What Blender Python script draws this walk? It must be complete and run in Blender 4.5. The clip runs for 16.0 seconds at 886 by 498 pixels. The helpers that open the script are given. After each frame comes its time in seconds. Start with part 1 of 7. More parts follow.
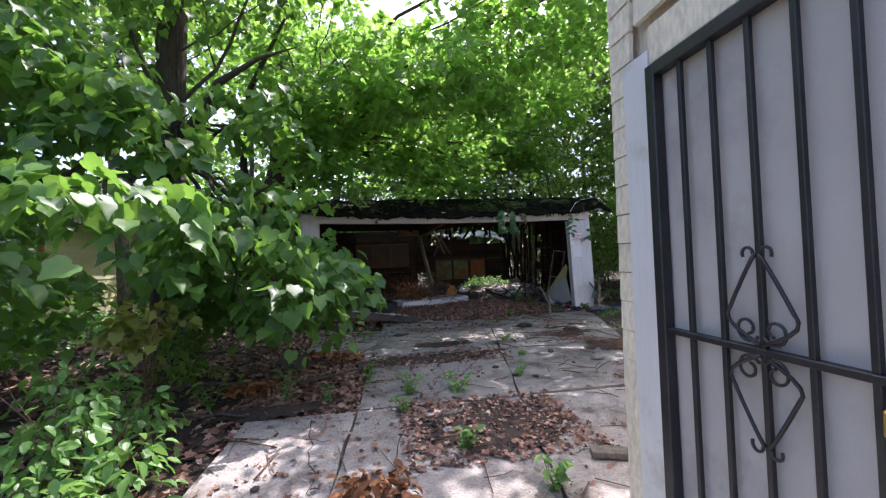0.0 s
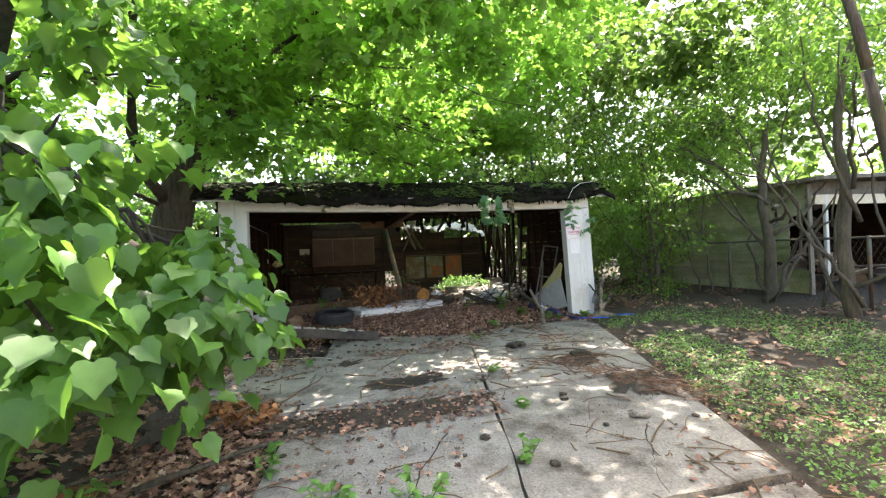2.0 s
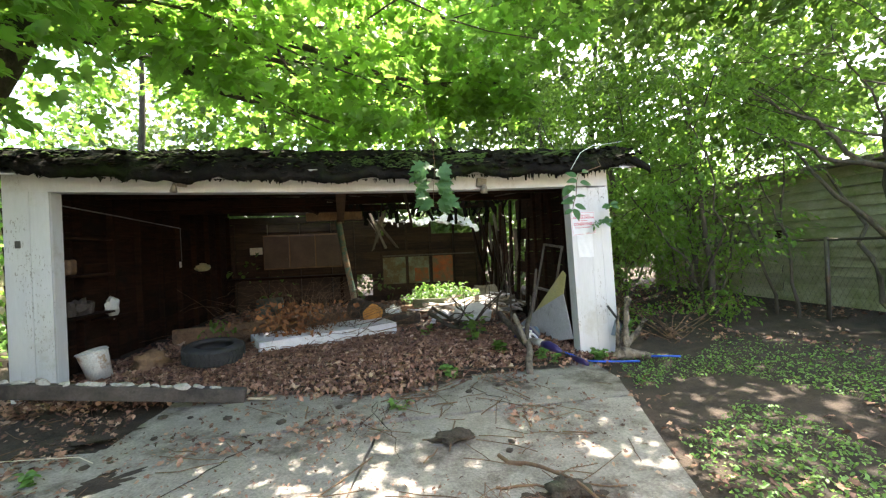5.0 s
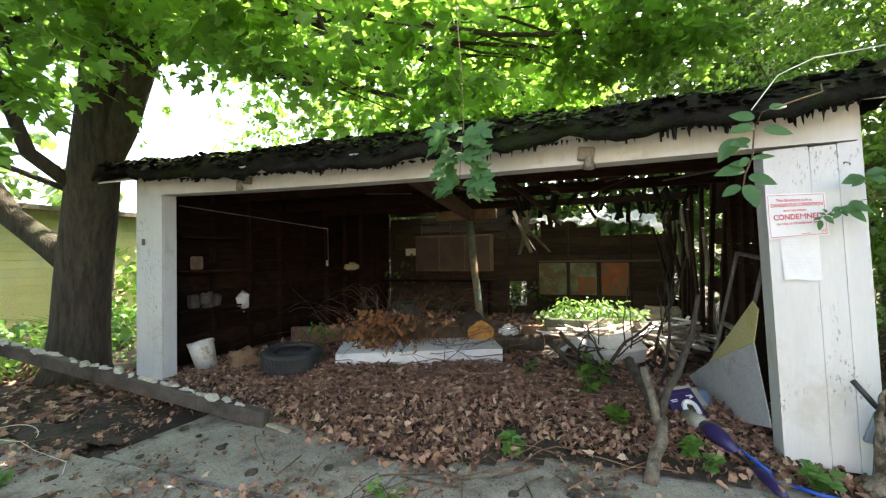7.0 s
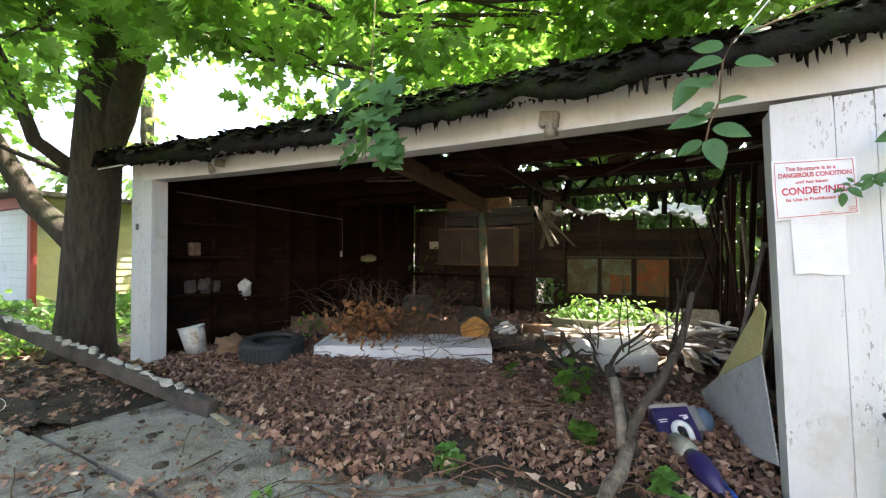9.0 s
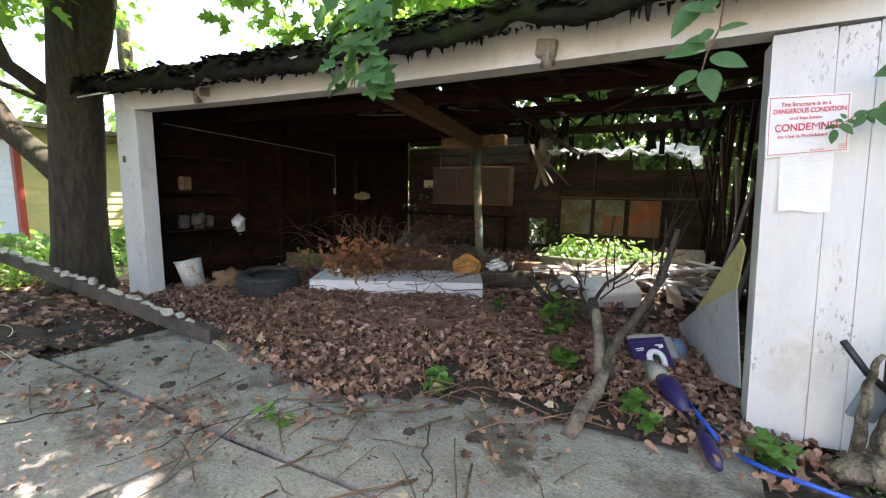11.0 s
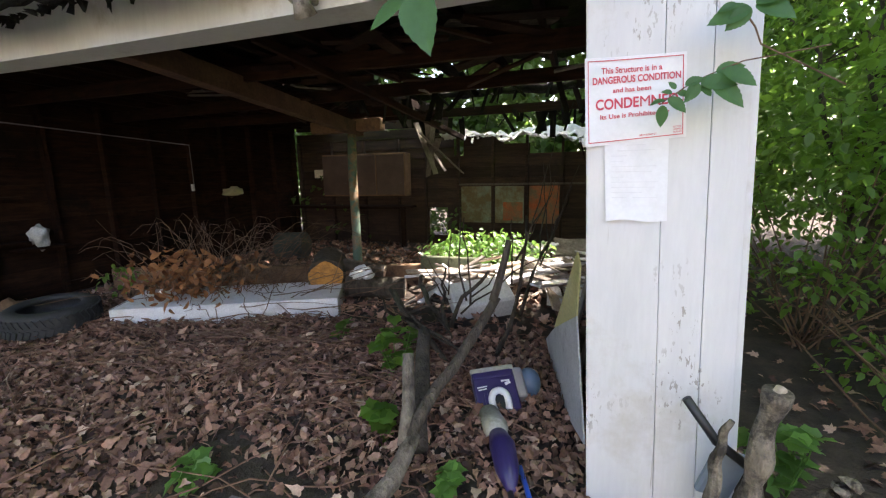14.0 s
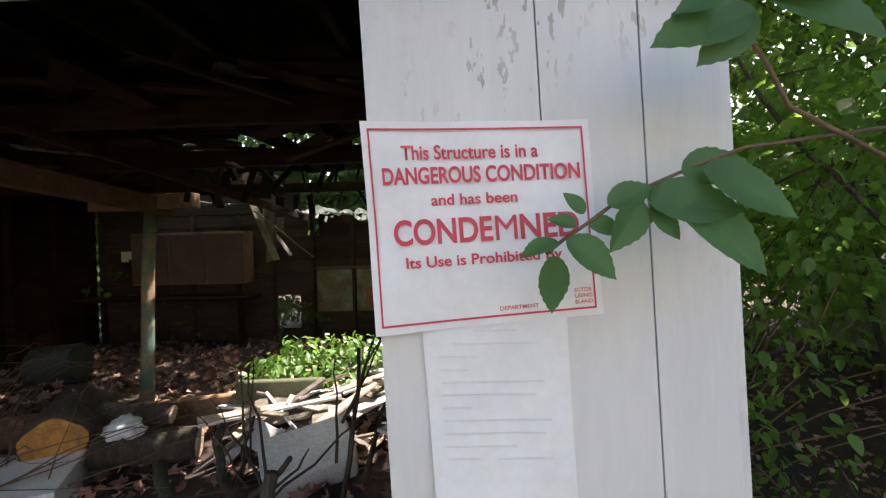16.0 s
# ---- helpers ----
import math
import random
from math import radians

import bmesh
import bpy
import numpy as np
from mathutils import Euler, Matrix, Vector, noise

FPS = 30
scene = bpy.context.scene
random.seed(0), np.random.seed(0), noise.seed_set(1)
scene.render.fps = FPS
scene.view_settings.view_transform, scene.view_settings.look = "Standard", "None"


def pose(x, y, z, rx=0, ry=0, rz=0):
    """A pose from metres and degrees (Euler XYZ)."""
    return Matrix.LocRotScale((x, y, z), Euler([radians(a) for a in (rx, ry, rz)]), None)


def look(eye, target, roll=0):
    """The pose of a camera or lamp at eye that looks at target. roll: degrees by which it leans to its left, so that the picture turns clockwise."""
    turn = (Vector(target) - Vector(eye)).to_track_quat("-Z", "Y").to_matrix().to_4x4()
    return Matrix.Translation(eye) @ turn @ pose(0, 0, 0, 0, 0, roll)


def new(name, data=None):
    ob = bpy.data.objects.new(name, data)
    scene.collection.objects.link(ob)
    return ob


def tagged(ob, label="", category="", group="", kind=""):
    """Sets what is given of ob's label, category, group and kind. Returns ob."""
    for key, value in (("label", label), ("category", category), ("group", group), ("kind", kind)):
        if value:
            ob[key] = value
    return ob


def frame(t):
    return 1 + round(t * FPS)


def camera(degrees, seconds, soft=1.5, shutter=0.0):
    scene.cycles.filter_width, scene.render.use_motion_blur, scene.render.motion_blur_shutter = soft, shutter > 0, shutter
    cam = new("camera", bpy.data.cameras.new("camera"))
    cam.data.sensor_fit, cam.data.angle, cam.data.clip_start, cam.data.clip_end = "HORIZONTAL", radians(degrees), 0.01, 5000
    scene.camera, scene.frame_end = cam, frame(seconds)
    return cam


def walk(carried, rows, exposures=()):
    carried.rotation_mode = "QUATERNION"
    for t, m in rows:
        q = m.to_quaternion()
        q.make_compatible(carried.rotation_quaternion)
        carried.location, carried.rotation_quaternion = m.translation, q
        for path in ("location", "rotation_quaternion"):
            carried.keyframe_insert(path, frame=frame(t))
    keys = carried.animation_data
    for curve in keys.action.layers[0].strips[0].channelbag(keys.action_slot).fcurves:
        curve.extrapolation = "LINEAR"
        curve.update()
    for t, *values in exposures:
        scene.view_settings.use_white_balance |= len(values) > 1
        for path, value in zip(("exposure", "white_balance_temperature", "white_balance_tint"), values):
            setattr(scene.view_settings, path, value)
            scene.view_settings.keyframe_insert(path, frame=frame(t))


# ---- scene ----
cam = camera(93.9, 16.0, soft=1.25)
PATH = [
    (0, (0.005, -0.007, 1.307), (0.327, 1.966, 1.352), -2.2),
    (0.5, (0.096, 0.484, 1.314), (0.418, 2.457, 1.361), -2.3),
    (1, (0.177, 0.973, 1.321), (0.502, 2.946, 1.367), -2.2),
    (1.5, (0.281, 1.416, 1.374), (0.701, 3.371, 1.412), -2.5),
    (2, (0.446, 1.844, 1.377), (0.884, 3.795, 1.386), -2.4),
    (2.5, (0.625, 2.301, 1.387), (1.193, 4.218, 1.351), -2.5),
    (3, (0.881, 2.712, 1.368), (1.514, 4.608, 1.326), -2.8),
    (3.5, (1.143, 3.104, 1.384), (1.776, 5.001, 1.344), -2.7),
    (4, (1.421, 3.483, 1.405), (2.019, 5.392, 1.376), -2.7),
    (6.3, (3.08, 5.355, 1.413), (2.803, 7.336, 1.425), -1.5),
    (6.5, (3.17, 5.502, 1.433), (2.804, 7.468, 1.449), -1.4),
    (7, (3.435, 5.79, 1.412), (2.754, 7.67, 1.445), -0.8),
    (7.5, (3.686, 6.07, 1.395), (2.883, 7.902, 1.43), -0.2),
    (8, (3.868, 6.329, 1.41), (3.027, 8.143, 1.438), -0.2),
    (8.5, (4.004, 6.451, 1.377), (3.089, 8.229, 1.403), 0.2),
    (9, (4.023, 6.471, 1.318), (3.092, 8.241, 1.339), 0.2),
    (9.5, (4.03, 6.462, 1.293), (3.09, 8.227, 1.315), 0.3),
    (10, (4.039, 6.449, 1.304), (3.103, 8.212, 1.175), 0.2),
    (10.2, (4.045, 6.448, 1.302), (3.114, 8.202, 1.066), 0.2),
    (12.3, (4.151, 6.508, 1.252), (3.274, 8.282, 0.968), 0.7),
    (12.5, (4.183, 6.553, 1.285), (3.316, 8.332, 0.992), 0.1),
    (13, (4.289, 6.819, 1.298), (3.434, 8.601, 0.993), -0.2),
    (13.5, (4.378, 7.138, 1.34), (3.657, 8.976, 1.017), -0.6),
    (14, (4.523, 7.481, 1.388), (3.904, 9.353, 1.049), -1.0),
    (14.5, (4.63, 7.859, 1.45), (4.127, 9.767, 1.124), -0.9),
    (15, (4.63, 8.241, 1.507), (4.362, 10.22, 1.401), -0.5),
    (15.5, (4.629, 8.447, 1.59), (4.488, 10.442, 1.561), -1.5),
    (16, (4.652, 8.53, 1.618), (4.592, 10.529, 1.589), -1.5),
]
walk(cam, [(t, look(eye, target, roll)) for t, eye, target, roll in PATH], [(0.0, 1.52, 6000, 25), (0.5, 2.0, 6250, 20), (1.0, 2.3, 6500, 15), (2.0, 2.75, 6900, 12), (3.5, 3.05, 6850, 13), (6.5, 3.0, 7150, 12), (9.0, 3.1, 6900, 17), (12.5, 3.05, 6850, 21), (14.5, 2.75, 6800, 21), (16.0, 2.25, 6950, 20)])

# ---------------------------------------------------------------- light
SUN_ELEV, SUN_AZ = radians(60), radians(28)          # azimuth from +y towards +x
world = bpy.data.worlds.new("sky")
scene.world = world
world.use_nodes = True
wn = world.node_tree.nodes
sky = wn.new("ShaderNodeTexSky")
sky.sky_type, sky.sun_disc = "NISHITA", False
sky.sun_elevation, sky.sun_rotation = SUN_ELEV, SUN_AZ
sky.air_density, sky.dust_density, sky.ozone_density = 1.0, 4.0, 1.0
world.node_tree.links.new(sky.outputs[0], wn["Background"].inputs[0])
wn["Background"].inputs[1].default_value = 0.15
sun_data = bpy.data.lights.new("sun", "SUN")
sun_data.energy, sun_data.angle, sun_data.color = 3.2, radians(0.5), (1.0, 0.95, 0.86)
sun = new("sun", sun_data)
sun_from = Vector((math.sin(SUN_AZ) * math.cos(SUN_ELEV), math.cos(SUN_AZ) * math.cos(SUN_ELEV), math.sin(SUN_ELEV)))
sun.matrix_basis = look(sun_from * 40, (0, 0, 0))

# ---------------------------------------------------------------- helpers of this scene
rng = np.random.default_rng(7)


def nodes_of(name):
    m = bpy.data.materials.new(name)
    m.use_nodes = True
    return m, m.node_tree.nodes, m.node_tree.links, m.node_tree.nodes["Principled BSDF"]


def ramp(n, stops):
    r = n.new("ShaderNodeValToRGB")
    e = r.color_ramp.elements
    while len(e) < len(stops):
        e.new(0.5)
    for el, (p, c) in zip(e, stops):
        el.position, el.color = p, (*c, 1)
    return r


def noise_at(n, l, scale, detail=6.0, stretch=(1, 1, 1), rough=0.6):
    g = n.new("ShaderNodeNewGeometry")
    mp = n.new("ShaderNodeVectorMath")
    mp.operation = "MULTIPLY"
    mp.inputs[1].default_value = stretch
    l.new(g.outputs["Position"], mp.inputs[0])
    t = n.new("ShaderNodeTexNoise")
    t.inputs["Scale"].default_value, t.inputs["Detail"].default_value, t.inputs["Roughness"].default_value = scale, detail, rough
    l.new(mp.outputs[0], t.inputs["Vector"])
    return t


def mixed(n, l, fac, a, b, mode="MIX"):
    m = n.new("ShaderNodeMix")
    m.data_type, m.blend_type = "RGBA", mode
    for sock, v in ((m.inputs[0], fac), (m.inputs[6], a), (m.inputs[7], b)):
        if isinstance(v, (int, float)):
            sock.default_value = v
        elif isinstance(v, tuple):
            sock.default_value = (*v, 1)
        else:
            l.new(v, sock)
    return m.outputs[2]


def surface(name, c1, c2, scale=6, c3=None, stain=1.3, stain_at=(0.52, 0.66), rough=0.8, bump=0.3, stretch=(1, 1, 1), fine=60, vary=0.0, metal=0.0, grain=0.28):
    """Two colours by a coarse noise, a third as stains with a shape of their own, fine grain and relief."""
    m, n, l, b = nodes_of(name)
    big = noise_at(n, l, scale, stretch=stretch)
    r = ramp(n, [(0.3, c1), (0.7, c2)])
    l.new(big.outputs[0], r.inputs[0])
    col = r.outputs[0]
    if c3:
        s = noise_at(n, l, stain, 8, rough=0.72)
        sr = ramp(n, [(stain_at[0], (0, 0, 0)), (stain_at[1], (1, 1, 1))])
        l.new(s.outputs[0], sr.inputs[0])
        col = mixed(n, l, sr.outputs[0], col, c3)
    f = noise_at(n, l, fine, 4, stretch=stretch)
    g0 = grain
    fr = ramp(n, [(0.25, (1 - g0,) * 3), (0.75, (1 + g0 * 0.65,) * 3)])
    l.new(f.outputs[0], fr.inputs[0])
    col = mixed(n, l, 1.0, col, fr.outputs[0], "MULTIPLY")
    if vary:
        o = n.new("ShaderNodeObjectInfo")
        vr = ramp(n, [(0, (1 - vary,) * 3), (1, (1 + vary,) * 3)])
        l.new(o.outputs["Random"], vr.inputs[0])
        col = mixed(n, l, 1.0, col, vr.outputs[0], "MULTIPLY")
    l.new(col, b.inputs["Base Color"])
    b.inputs["Roughness"].default_value, b.inputs["Metallic"].default_value = rough, metal
    if bump:
        add = n.new("ShaderNodeMath")
        l.new(big.outputs[0], add.inputs[0]), l.new(f.outputs[0], add.inputs[1])
        bp = n.new("ShaderNodeBump")
        bp.inputs["Strength"].default_value, bp.inputs["Distance"].default_value = bump, 0.02
        l.new(add.outputs[0], bp.inputs["Height"])
        l.new(bp.outputs[0], b.inputs["Normal"])
    return m


def leaf_material(name, dark, light, glow, through_part=0.45, rough=0.45):
    """A leaf: colour varies from leaf to leaf; part of the light goes through it."""
    m, n, l, b = nodes_of(name)
    g = n.new("ShaderNodeNewGeometry")
    r = ramp(n, [(0.0, dark), (0.6, light), (1.0, tuple(c * 1.25 for c in light))])
    l.new(g.outputs["Random Per Island"], r.inputs[0])
    f = noise_at(n, l, 35, 3)
    fr = ramp(n, [(0.3, (0.82, 0.82, 0.82)), (0.7, (1.12, 1.12, 1.12))])
    l.new(f.outputs[0], fr.inputs[0])
    l.new(mixed(n, l, 1.0, r.outputs[0], fr.outputs[0], "MULTIPLY"), b.inputs["Base Color"])
    b.inputs["Roughness"].default_value = rough
    t = n.new("ShaderNodeBsdfTranslucent")
    gr = ramp(n, [(0.0, tuple(c * 0.75 for c in glow)), (1.0, tuple(c * 1.15 for c in glow))])
    l.new(g.outputs["Random Per Island"], gr.inputs[0])
    l.new(gr.outputs[0], t.inputs["Color"])
    ms = n.new("ShaderNodeMixShader")
    ms.inputs[0].default_value = through_part
    l.new(b.outputs[0], ms.inputs[1]), l.new(t.outputs[0], ms.inputs[2])
    l.new(ms.outputs[0], n["Material Output"].inputs["Surface"])
    return m


def island_material(name, stops, rough=0.85):
    m, n, l, b = nodes_of(name)
    g = n.new("ShaderNodeNewGeometry")
    r = ramp(n, stops)
    l.new(g.outputs["Random Per Island"], r.inputs[0])
    f = noise_at(n, l, 90, 3)
    fr = ramp(n, [(0.3, (0.75, 0.75, 0.75)), (0.7, (1.15, 1.15, 1.15))])
    l.new(f.outputs[0], fr.inputs[0])
    l.new(mixed(n, l, 1.0, r.outputs[0], fr.outputs[0], "MULTIPLY"), b.inputs["Base Color"])
    b.inputs["Roughness"].default_value = rough
    return m


def plain(name, c, rough=0.5, metal=0.0, spec=0.5):
    m = surface(name, tuple(x * 0.96 for x in c), tuple(min(1, x * 1.03) for x in c), 9, rough=rough, bump=0.03, metal=metal, grain=0.05)
    m.node_tree.nodes["Principled BSDF"].inputs["Specular IOR Level"].default_value = spec
    return m


def world_of(ob):
    return world_of(ob.parent) @ ob.matrix_parent_inverse @ ob.matrix_basis if ob.parent else ob.matrix_basis


def under(ob, parent):
    if parent is not None:
        ob.parent = parent
        ob.matrix_parent_inverse = world_of(parent).inverted()
    return ob


def mesh_from(name, verts, faces, material, smooth=False):
    me = bpy.data.meshes.new(name)
    me.from_pydata([tuple(v) for v in verts], [], [tuple(f) for f in faces])
    me.materials.append(material)
    if smooth:
        me.shade_smooth()
    me.update()
    return me


def part(name, bm, material, parent=None, label="", smooth=False):
    """Links a bmesh (or a mesh) as one object in world coordinates, under a thing or a part."""
    if isinstance(bm, bmesh.types.BMesh):
        me = bpy.data.meshes.new(name)
        bm.to_mesh(me)
        bm.free()
        me.materials.append(material)
        if smooth:
            me.shade_smooth()
    else:
        me = bm
    ob = under(new(name, me), parent)
    return tagged(ob, label) if label else ob


def thing(name, at, label, category, group="", kind="", turn=0):
    e = new(name)
    e.empty_display_size = 0.1
    e.matrix_basis = pose(*at, 0, 0, turn)
    return tagged(e, label, category, group, kind)


def box(size, m=None, bevel=0.0, bm=None, seg=1):
    """A box of that size about its middle, its edges rounded, at the pose m."""
    b = bmesh.new()
    bmesh.ops.create_cube(b, size=1.0, matrix=Matrix.Diagonal((*size, 1)))
    if bevel:
        bmesh.ops.bevel(b, geom=list(b.edges), offset=bevel, segments=seg, affect="EDGES", profile=0.7)
    if m is not None:
        b.transform(m)
    if bm is None:
        return b
    tmp = bpy.data.meshes.new("tmp")
    b.to_mesh(tmp)
    b.free()
    bm.from_mesh(tmp)
    bpy.data.meshes.remove(tmp)
    return bm


UNIT = {}


def piece(name, middle, size, material, parent, rot=(0, 0, 0), label=""):
    """A board, stud or brick: its own object on a unit block shared by all pieces of that material."""
    if material.name not in UNIT:
        b = box((1, 1, 1), None, 0.02)
        me = bpy.data.meshes.new("piece_" + material.name)
        b.to_mesh(me)
        b.free()
        me.materials.append(material)
        UNIT[material.name] = me
    ob = new(name, UNIT[material.name])
    ob.matrix_basis = pose(*middle, *rot) @ Matrix.Diagonal((*size, 1))
    under(ob, parent)
    return tagged(ob, label) if label else ob


def between(a, b, w, h, roll=0):
    """The pose and size of a bar from a to b, w wide and h high."""
    a, b = Vector(a), Vector(b)
    d = b - a
    rot = d.to_track_quat("Y", "Z").to_matrix().to_4x4()
    return Matrix.Translation((a + b) / 2) @ rot @ pose(0, 0, 0, 0, roll, 0), (w, d.length, h)


def bar(name, a, b, w, h, material, parent=None, bevel=0.004, label="", roll=0):
    m, size = between(a, b, w, h, roll)
    return part(name, box(size, m, bevel), material, parent, label)


def tubes(paths, sides=6):
    """Vertices and faces of round stems along polylines: each path is a list of (x, y, z, radius)."""
    V, F, base = [], [], 0
    ang = np.arange(sides) * 2 * np.pi / sides
    for p in paths:
        p = np.array(p, float)
        c, r = p[:, :3], p[:, 3]
        t = np.gradient(c, axis=0)
        t /= np.linalg.norm(t, axis=1)[:, None] + 1e-9
        ref = np.where(np.abs(t[:, 2:3]) > 0.9, [[1.0, 0, 0]], [[0, 0, 1.0]])
        u = np.cross(t, ref)
        u /= np.linalg.norm(u, axis=1)[:, None] + 1e-9
        w = np.cross(t, u)
        ring = c[:, None] + r[:, None, None] * (np.cos(ang)[None, :, None] * u[:, None] + np.sin(ang)[None, :, None] * w[:, None])
        V.append(ring.reshape(-1, 3))
        k = len(p)
        for i in range(k - 1):
            for j in range(sides):
                a, b = base + i * sides + j, base + i * sides + (j + 1) % sides
                F.append((a, b, b + sides, a + sides))
        F.append(tuple(base + j for j in range(sides))[::-1])
        F.append(tuple(base + (k - 1) * sides + j for j in range(sides)))
        base += k * sides
    return np.concatenate(V), F


def stem(name, paths, material, parent=None, sides=6, label=""):
    v, f = tubes(paths, sides)
    return part(name, mesh_from(name, v, f, material, True), material, parent, label)


def wander(a, b, r0, r1, steps=8, sway=0.08, rg=None):
    """A crooked stem from a to b that tapers from r0 to r1."""
    rg = rg or rng
    a, b = np.array(a, float), np.array(b, float)
    s = np.linspace(0, 1, steps)
    off = np.cumsum(rg.normal(0, sway, (steps, 3)), axis=0)
    off -= s[:, None] * off[-1]
    pts = a + (b - a) * s[:, None] + off * np.linalg.norm(b - a) * 0.35
    return [(*p, r0 + (r1 - r0) * q) for p, q in zip(pts, s)]


def outline(half):
    """A leaf outline from its right half: middle point, then round."""
    pts = [(x, y) for x, y in half] + [(-x, y) for x, y in half[-2:0:-1]]
    return np.array([(0, 0.4)] + pts)


MAPLE = outline([(0, 0), (0.2, -0.1), (0.5, 0.1), (0.33, 0.24), (0.58, 0.56), (0.25, 0.5), (0.18, 0.7), (0, 1)])
MAPLE_FINE = outline([(0, 0), (0.14, -0.09), (0.3, -0.06), (0.52, 0.06), (0.44, 0.15), (0.35, 0.22), (0.46, 0.34), (0.62, 0.56), (0.46, 0.53), (0.27, 0.46), (0.24, 0.58), (0.29, 0.7), (0.13, 0.78), (0, 1)])
BROAD_FINE = outline([(0, 0), (0.15, -0.1), (0.36, -0.07), (0.5, 0.1), (0.45, 0.27), (0.5, 0.42), (0.44, 0.58), (0.27, 0.67), (0.13, 0.84), (0, 1)])
BROAD = outline([(0, 0), (0.3, -0.1), (0.52, 0.15), (0.44, 0.34), (0.5, 0.6), (0.24, 0.7), (0, 1)])
OVAL = outline([(0, 0), (0.2, 0.15), (0.29, 0.42), (0.2, 0.74), (0, 1)])
SMALL = outline([(0, 0), (0.3, 0.4), (0, 1)])


def unit(v):
    return v / (np.linalg.norm(v, axis=-1, keepdims=True) + 1e-9)


def leaf_mesh(name, shape, pos, tip, up, size, material, curl=0.25):
    """One mesh of many leaves: each with its foot at pos, its tip along tip and its upper face towards up."""
    n, k = len(pos), len(shape)
    tip = unit(tip)
    side = unit(np.cross(tip, up))
    nor = np.cross(side, tip)
    sx, sy = shape[:, 0], shape[:, 1]
    z = 0.28 * np.abs(sx) - curl * sy ** 2
    bend = rng.uniform(0.3, 1.6, n)[:, None, None]
    v = (pos[:, None] + size[:, None, None] * (sx[None, :, None] * side[:, None] + sy[None, :, None] * tip[:, None] + bend * z[None, :, None] * nor[:, None])).reshape(-1, 3)
    ring = np.arange(1, k)
    tri = np.stack([np.zeros(k - 1, int), ring, np.roll(ring, -1)], 1)
    f = (tri[None] + (np.arange(n) * k)[:, None, None]).reshape(-1, 3)
    me = bpy.data.meshes.new(name)
    me.vertices.add(len(v))
    me.vertices.foreach_set("co", v.astype(np.float32).ravel())
    me.loops.add(f.size)
    me.loops.foreach_set("vertex_index", f.astype(np.int32).ravel())
    me.polygons.add(len(f))
    me.polygons.foreach_set("loop_start", np.arange(0, f.size, 3, dtype=np.int32))
    me.polygons.foreach_set("loop_total", np.full(len(f), 3, dtype=np.int32))
    me.materials.append(material)
    me.update(calc_edges=True)
    return me


WAY = np.array([(-0.3, -2.0), (0.0, 0.0), (0.45, 1.85), (1.5, 3.6), (3.1, 5.4), (4.03, 6.45), (4.63, 8.5)])


def free_of_way(p, r=0.75, top=2.35):
    """Which points leave the trodden way free."""
    d = np.full(len(p), 9.0)
    for a, b in zip(WAY[:-1], WAY[1:]):
        ab = b - a
        s = np.clip(((p[:, :2] - a) @ ab) / (ab @ ab), 0, 1)
        d = np.minimum(d, np.linalg.norm(p[:, :2] - a - s[:, None] * ab, axis=1))
    return (d > r) | (p[:, 2] > top)


def in_sun_gap(p):
    """A gap cut through the leaves towards the sun, to light the garage's collapsed corner."""
    k = p[:, 2] - 0.4
    d = np.hypot(p[:, 0] - 3.6 - 0.271 * k, p[:, 1] - 12.4 - 0.51 * k)
    return (p[:, 2] > 2.6) & (d < 0.95)


def sprays(blobs, per=24, spread=0.38, size=(0.1, 0.15), flat=0.35, droop=0.5):
    """Leaves in flat sprays scattered through uneven blobs (x, y, z, rx, ry, rz, count): pos, tip, up, size."""
    P, T, U, S = [], [], [], []
    for x, y, z, rx, ry, rz, count in blobs:
        d = unit(rng.normal(size=(count, 3))) * rng.uniform(0.25, 1.0, (count, 1)) ** 0.5
        c = np.array((x, y, z)) + d * (rx, ry, rz)
        c = c[free_of_way(c)]
        k = len(c)
        a = rng.uniform(0, 2 * np.pi, (k, per))
        q = np.sqrt(rng.uniform(0.02, 1, (k, per))) * spread * rng.uniform(0.6, 1.4, (k, 1))
        slope = rng.normal(0, 0.35, (k, 1, 2))
        dx, dy = q * np.cos(a), q * np.sin(a)
        dz = dx * slope[..., 0] + dy * slope[..., 1] - flat * q * q / spread + rng.normal(0, 0.05, (k, per))
        pos = c[:, None] + np.stack([dx, dy, dz], -1)
        tip = np.stack([np.cos(a), np.sin(a), -droop + rng.normal(0, 0.35, a.shape)], -1) + rng.normal(0, 0.35, (*a.shape, 3))
        up = np.stack([np.cos(a) * 0.3, np.sin(a) * 0.3, np.ones(a.shape)], -1) + rng.normal(0, 0.35, (*a.shape, 3))
        P.append(pos.reshape(-1, 3)), T.append(tip.reshape(-1, 3)), U.append(up.reshape(-1, 3))
        S.append(rng.uniform(*size, k * per))
    P, T, U, S = (np.concatenate(q) for q in (P, T, U, S))
    ok = free_of_way(P, 0.55, 2.3) & ~in_sun_gap(P)
    return P[ok], T[ok], U[ok], S[ok]


def lift(x, y):
    """Height of the ground: nearly level, a little higher along the fences."""
    x, y = np.asarray(x, float), np.asarray(y, float)
    right = np.clip((x - 4.8) / 4.5, 0, 1) ** 1.3 * 0.17 * np.clip((y - 2) / 3, 0, 1)
    left = np.clip((-1.6 - x) / 3, 0, 1) * 0.12
    return right + left + 0.015 * np.sin(1.7 * x + 0.8) * np.sin(1.3 * y) - 0.055


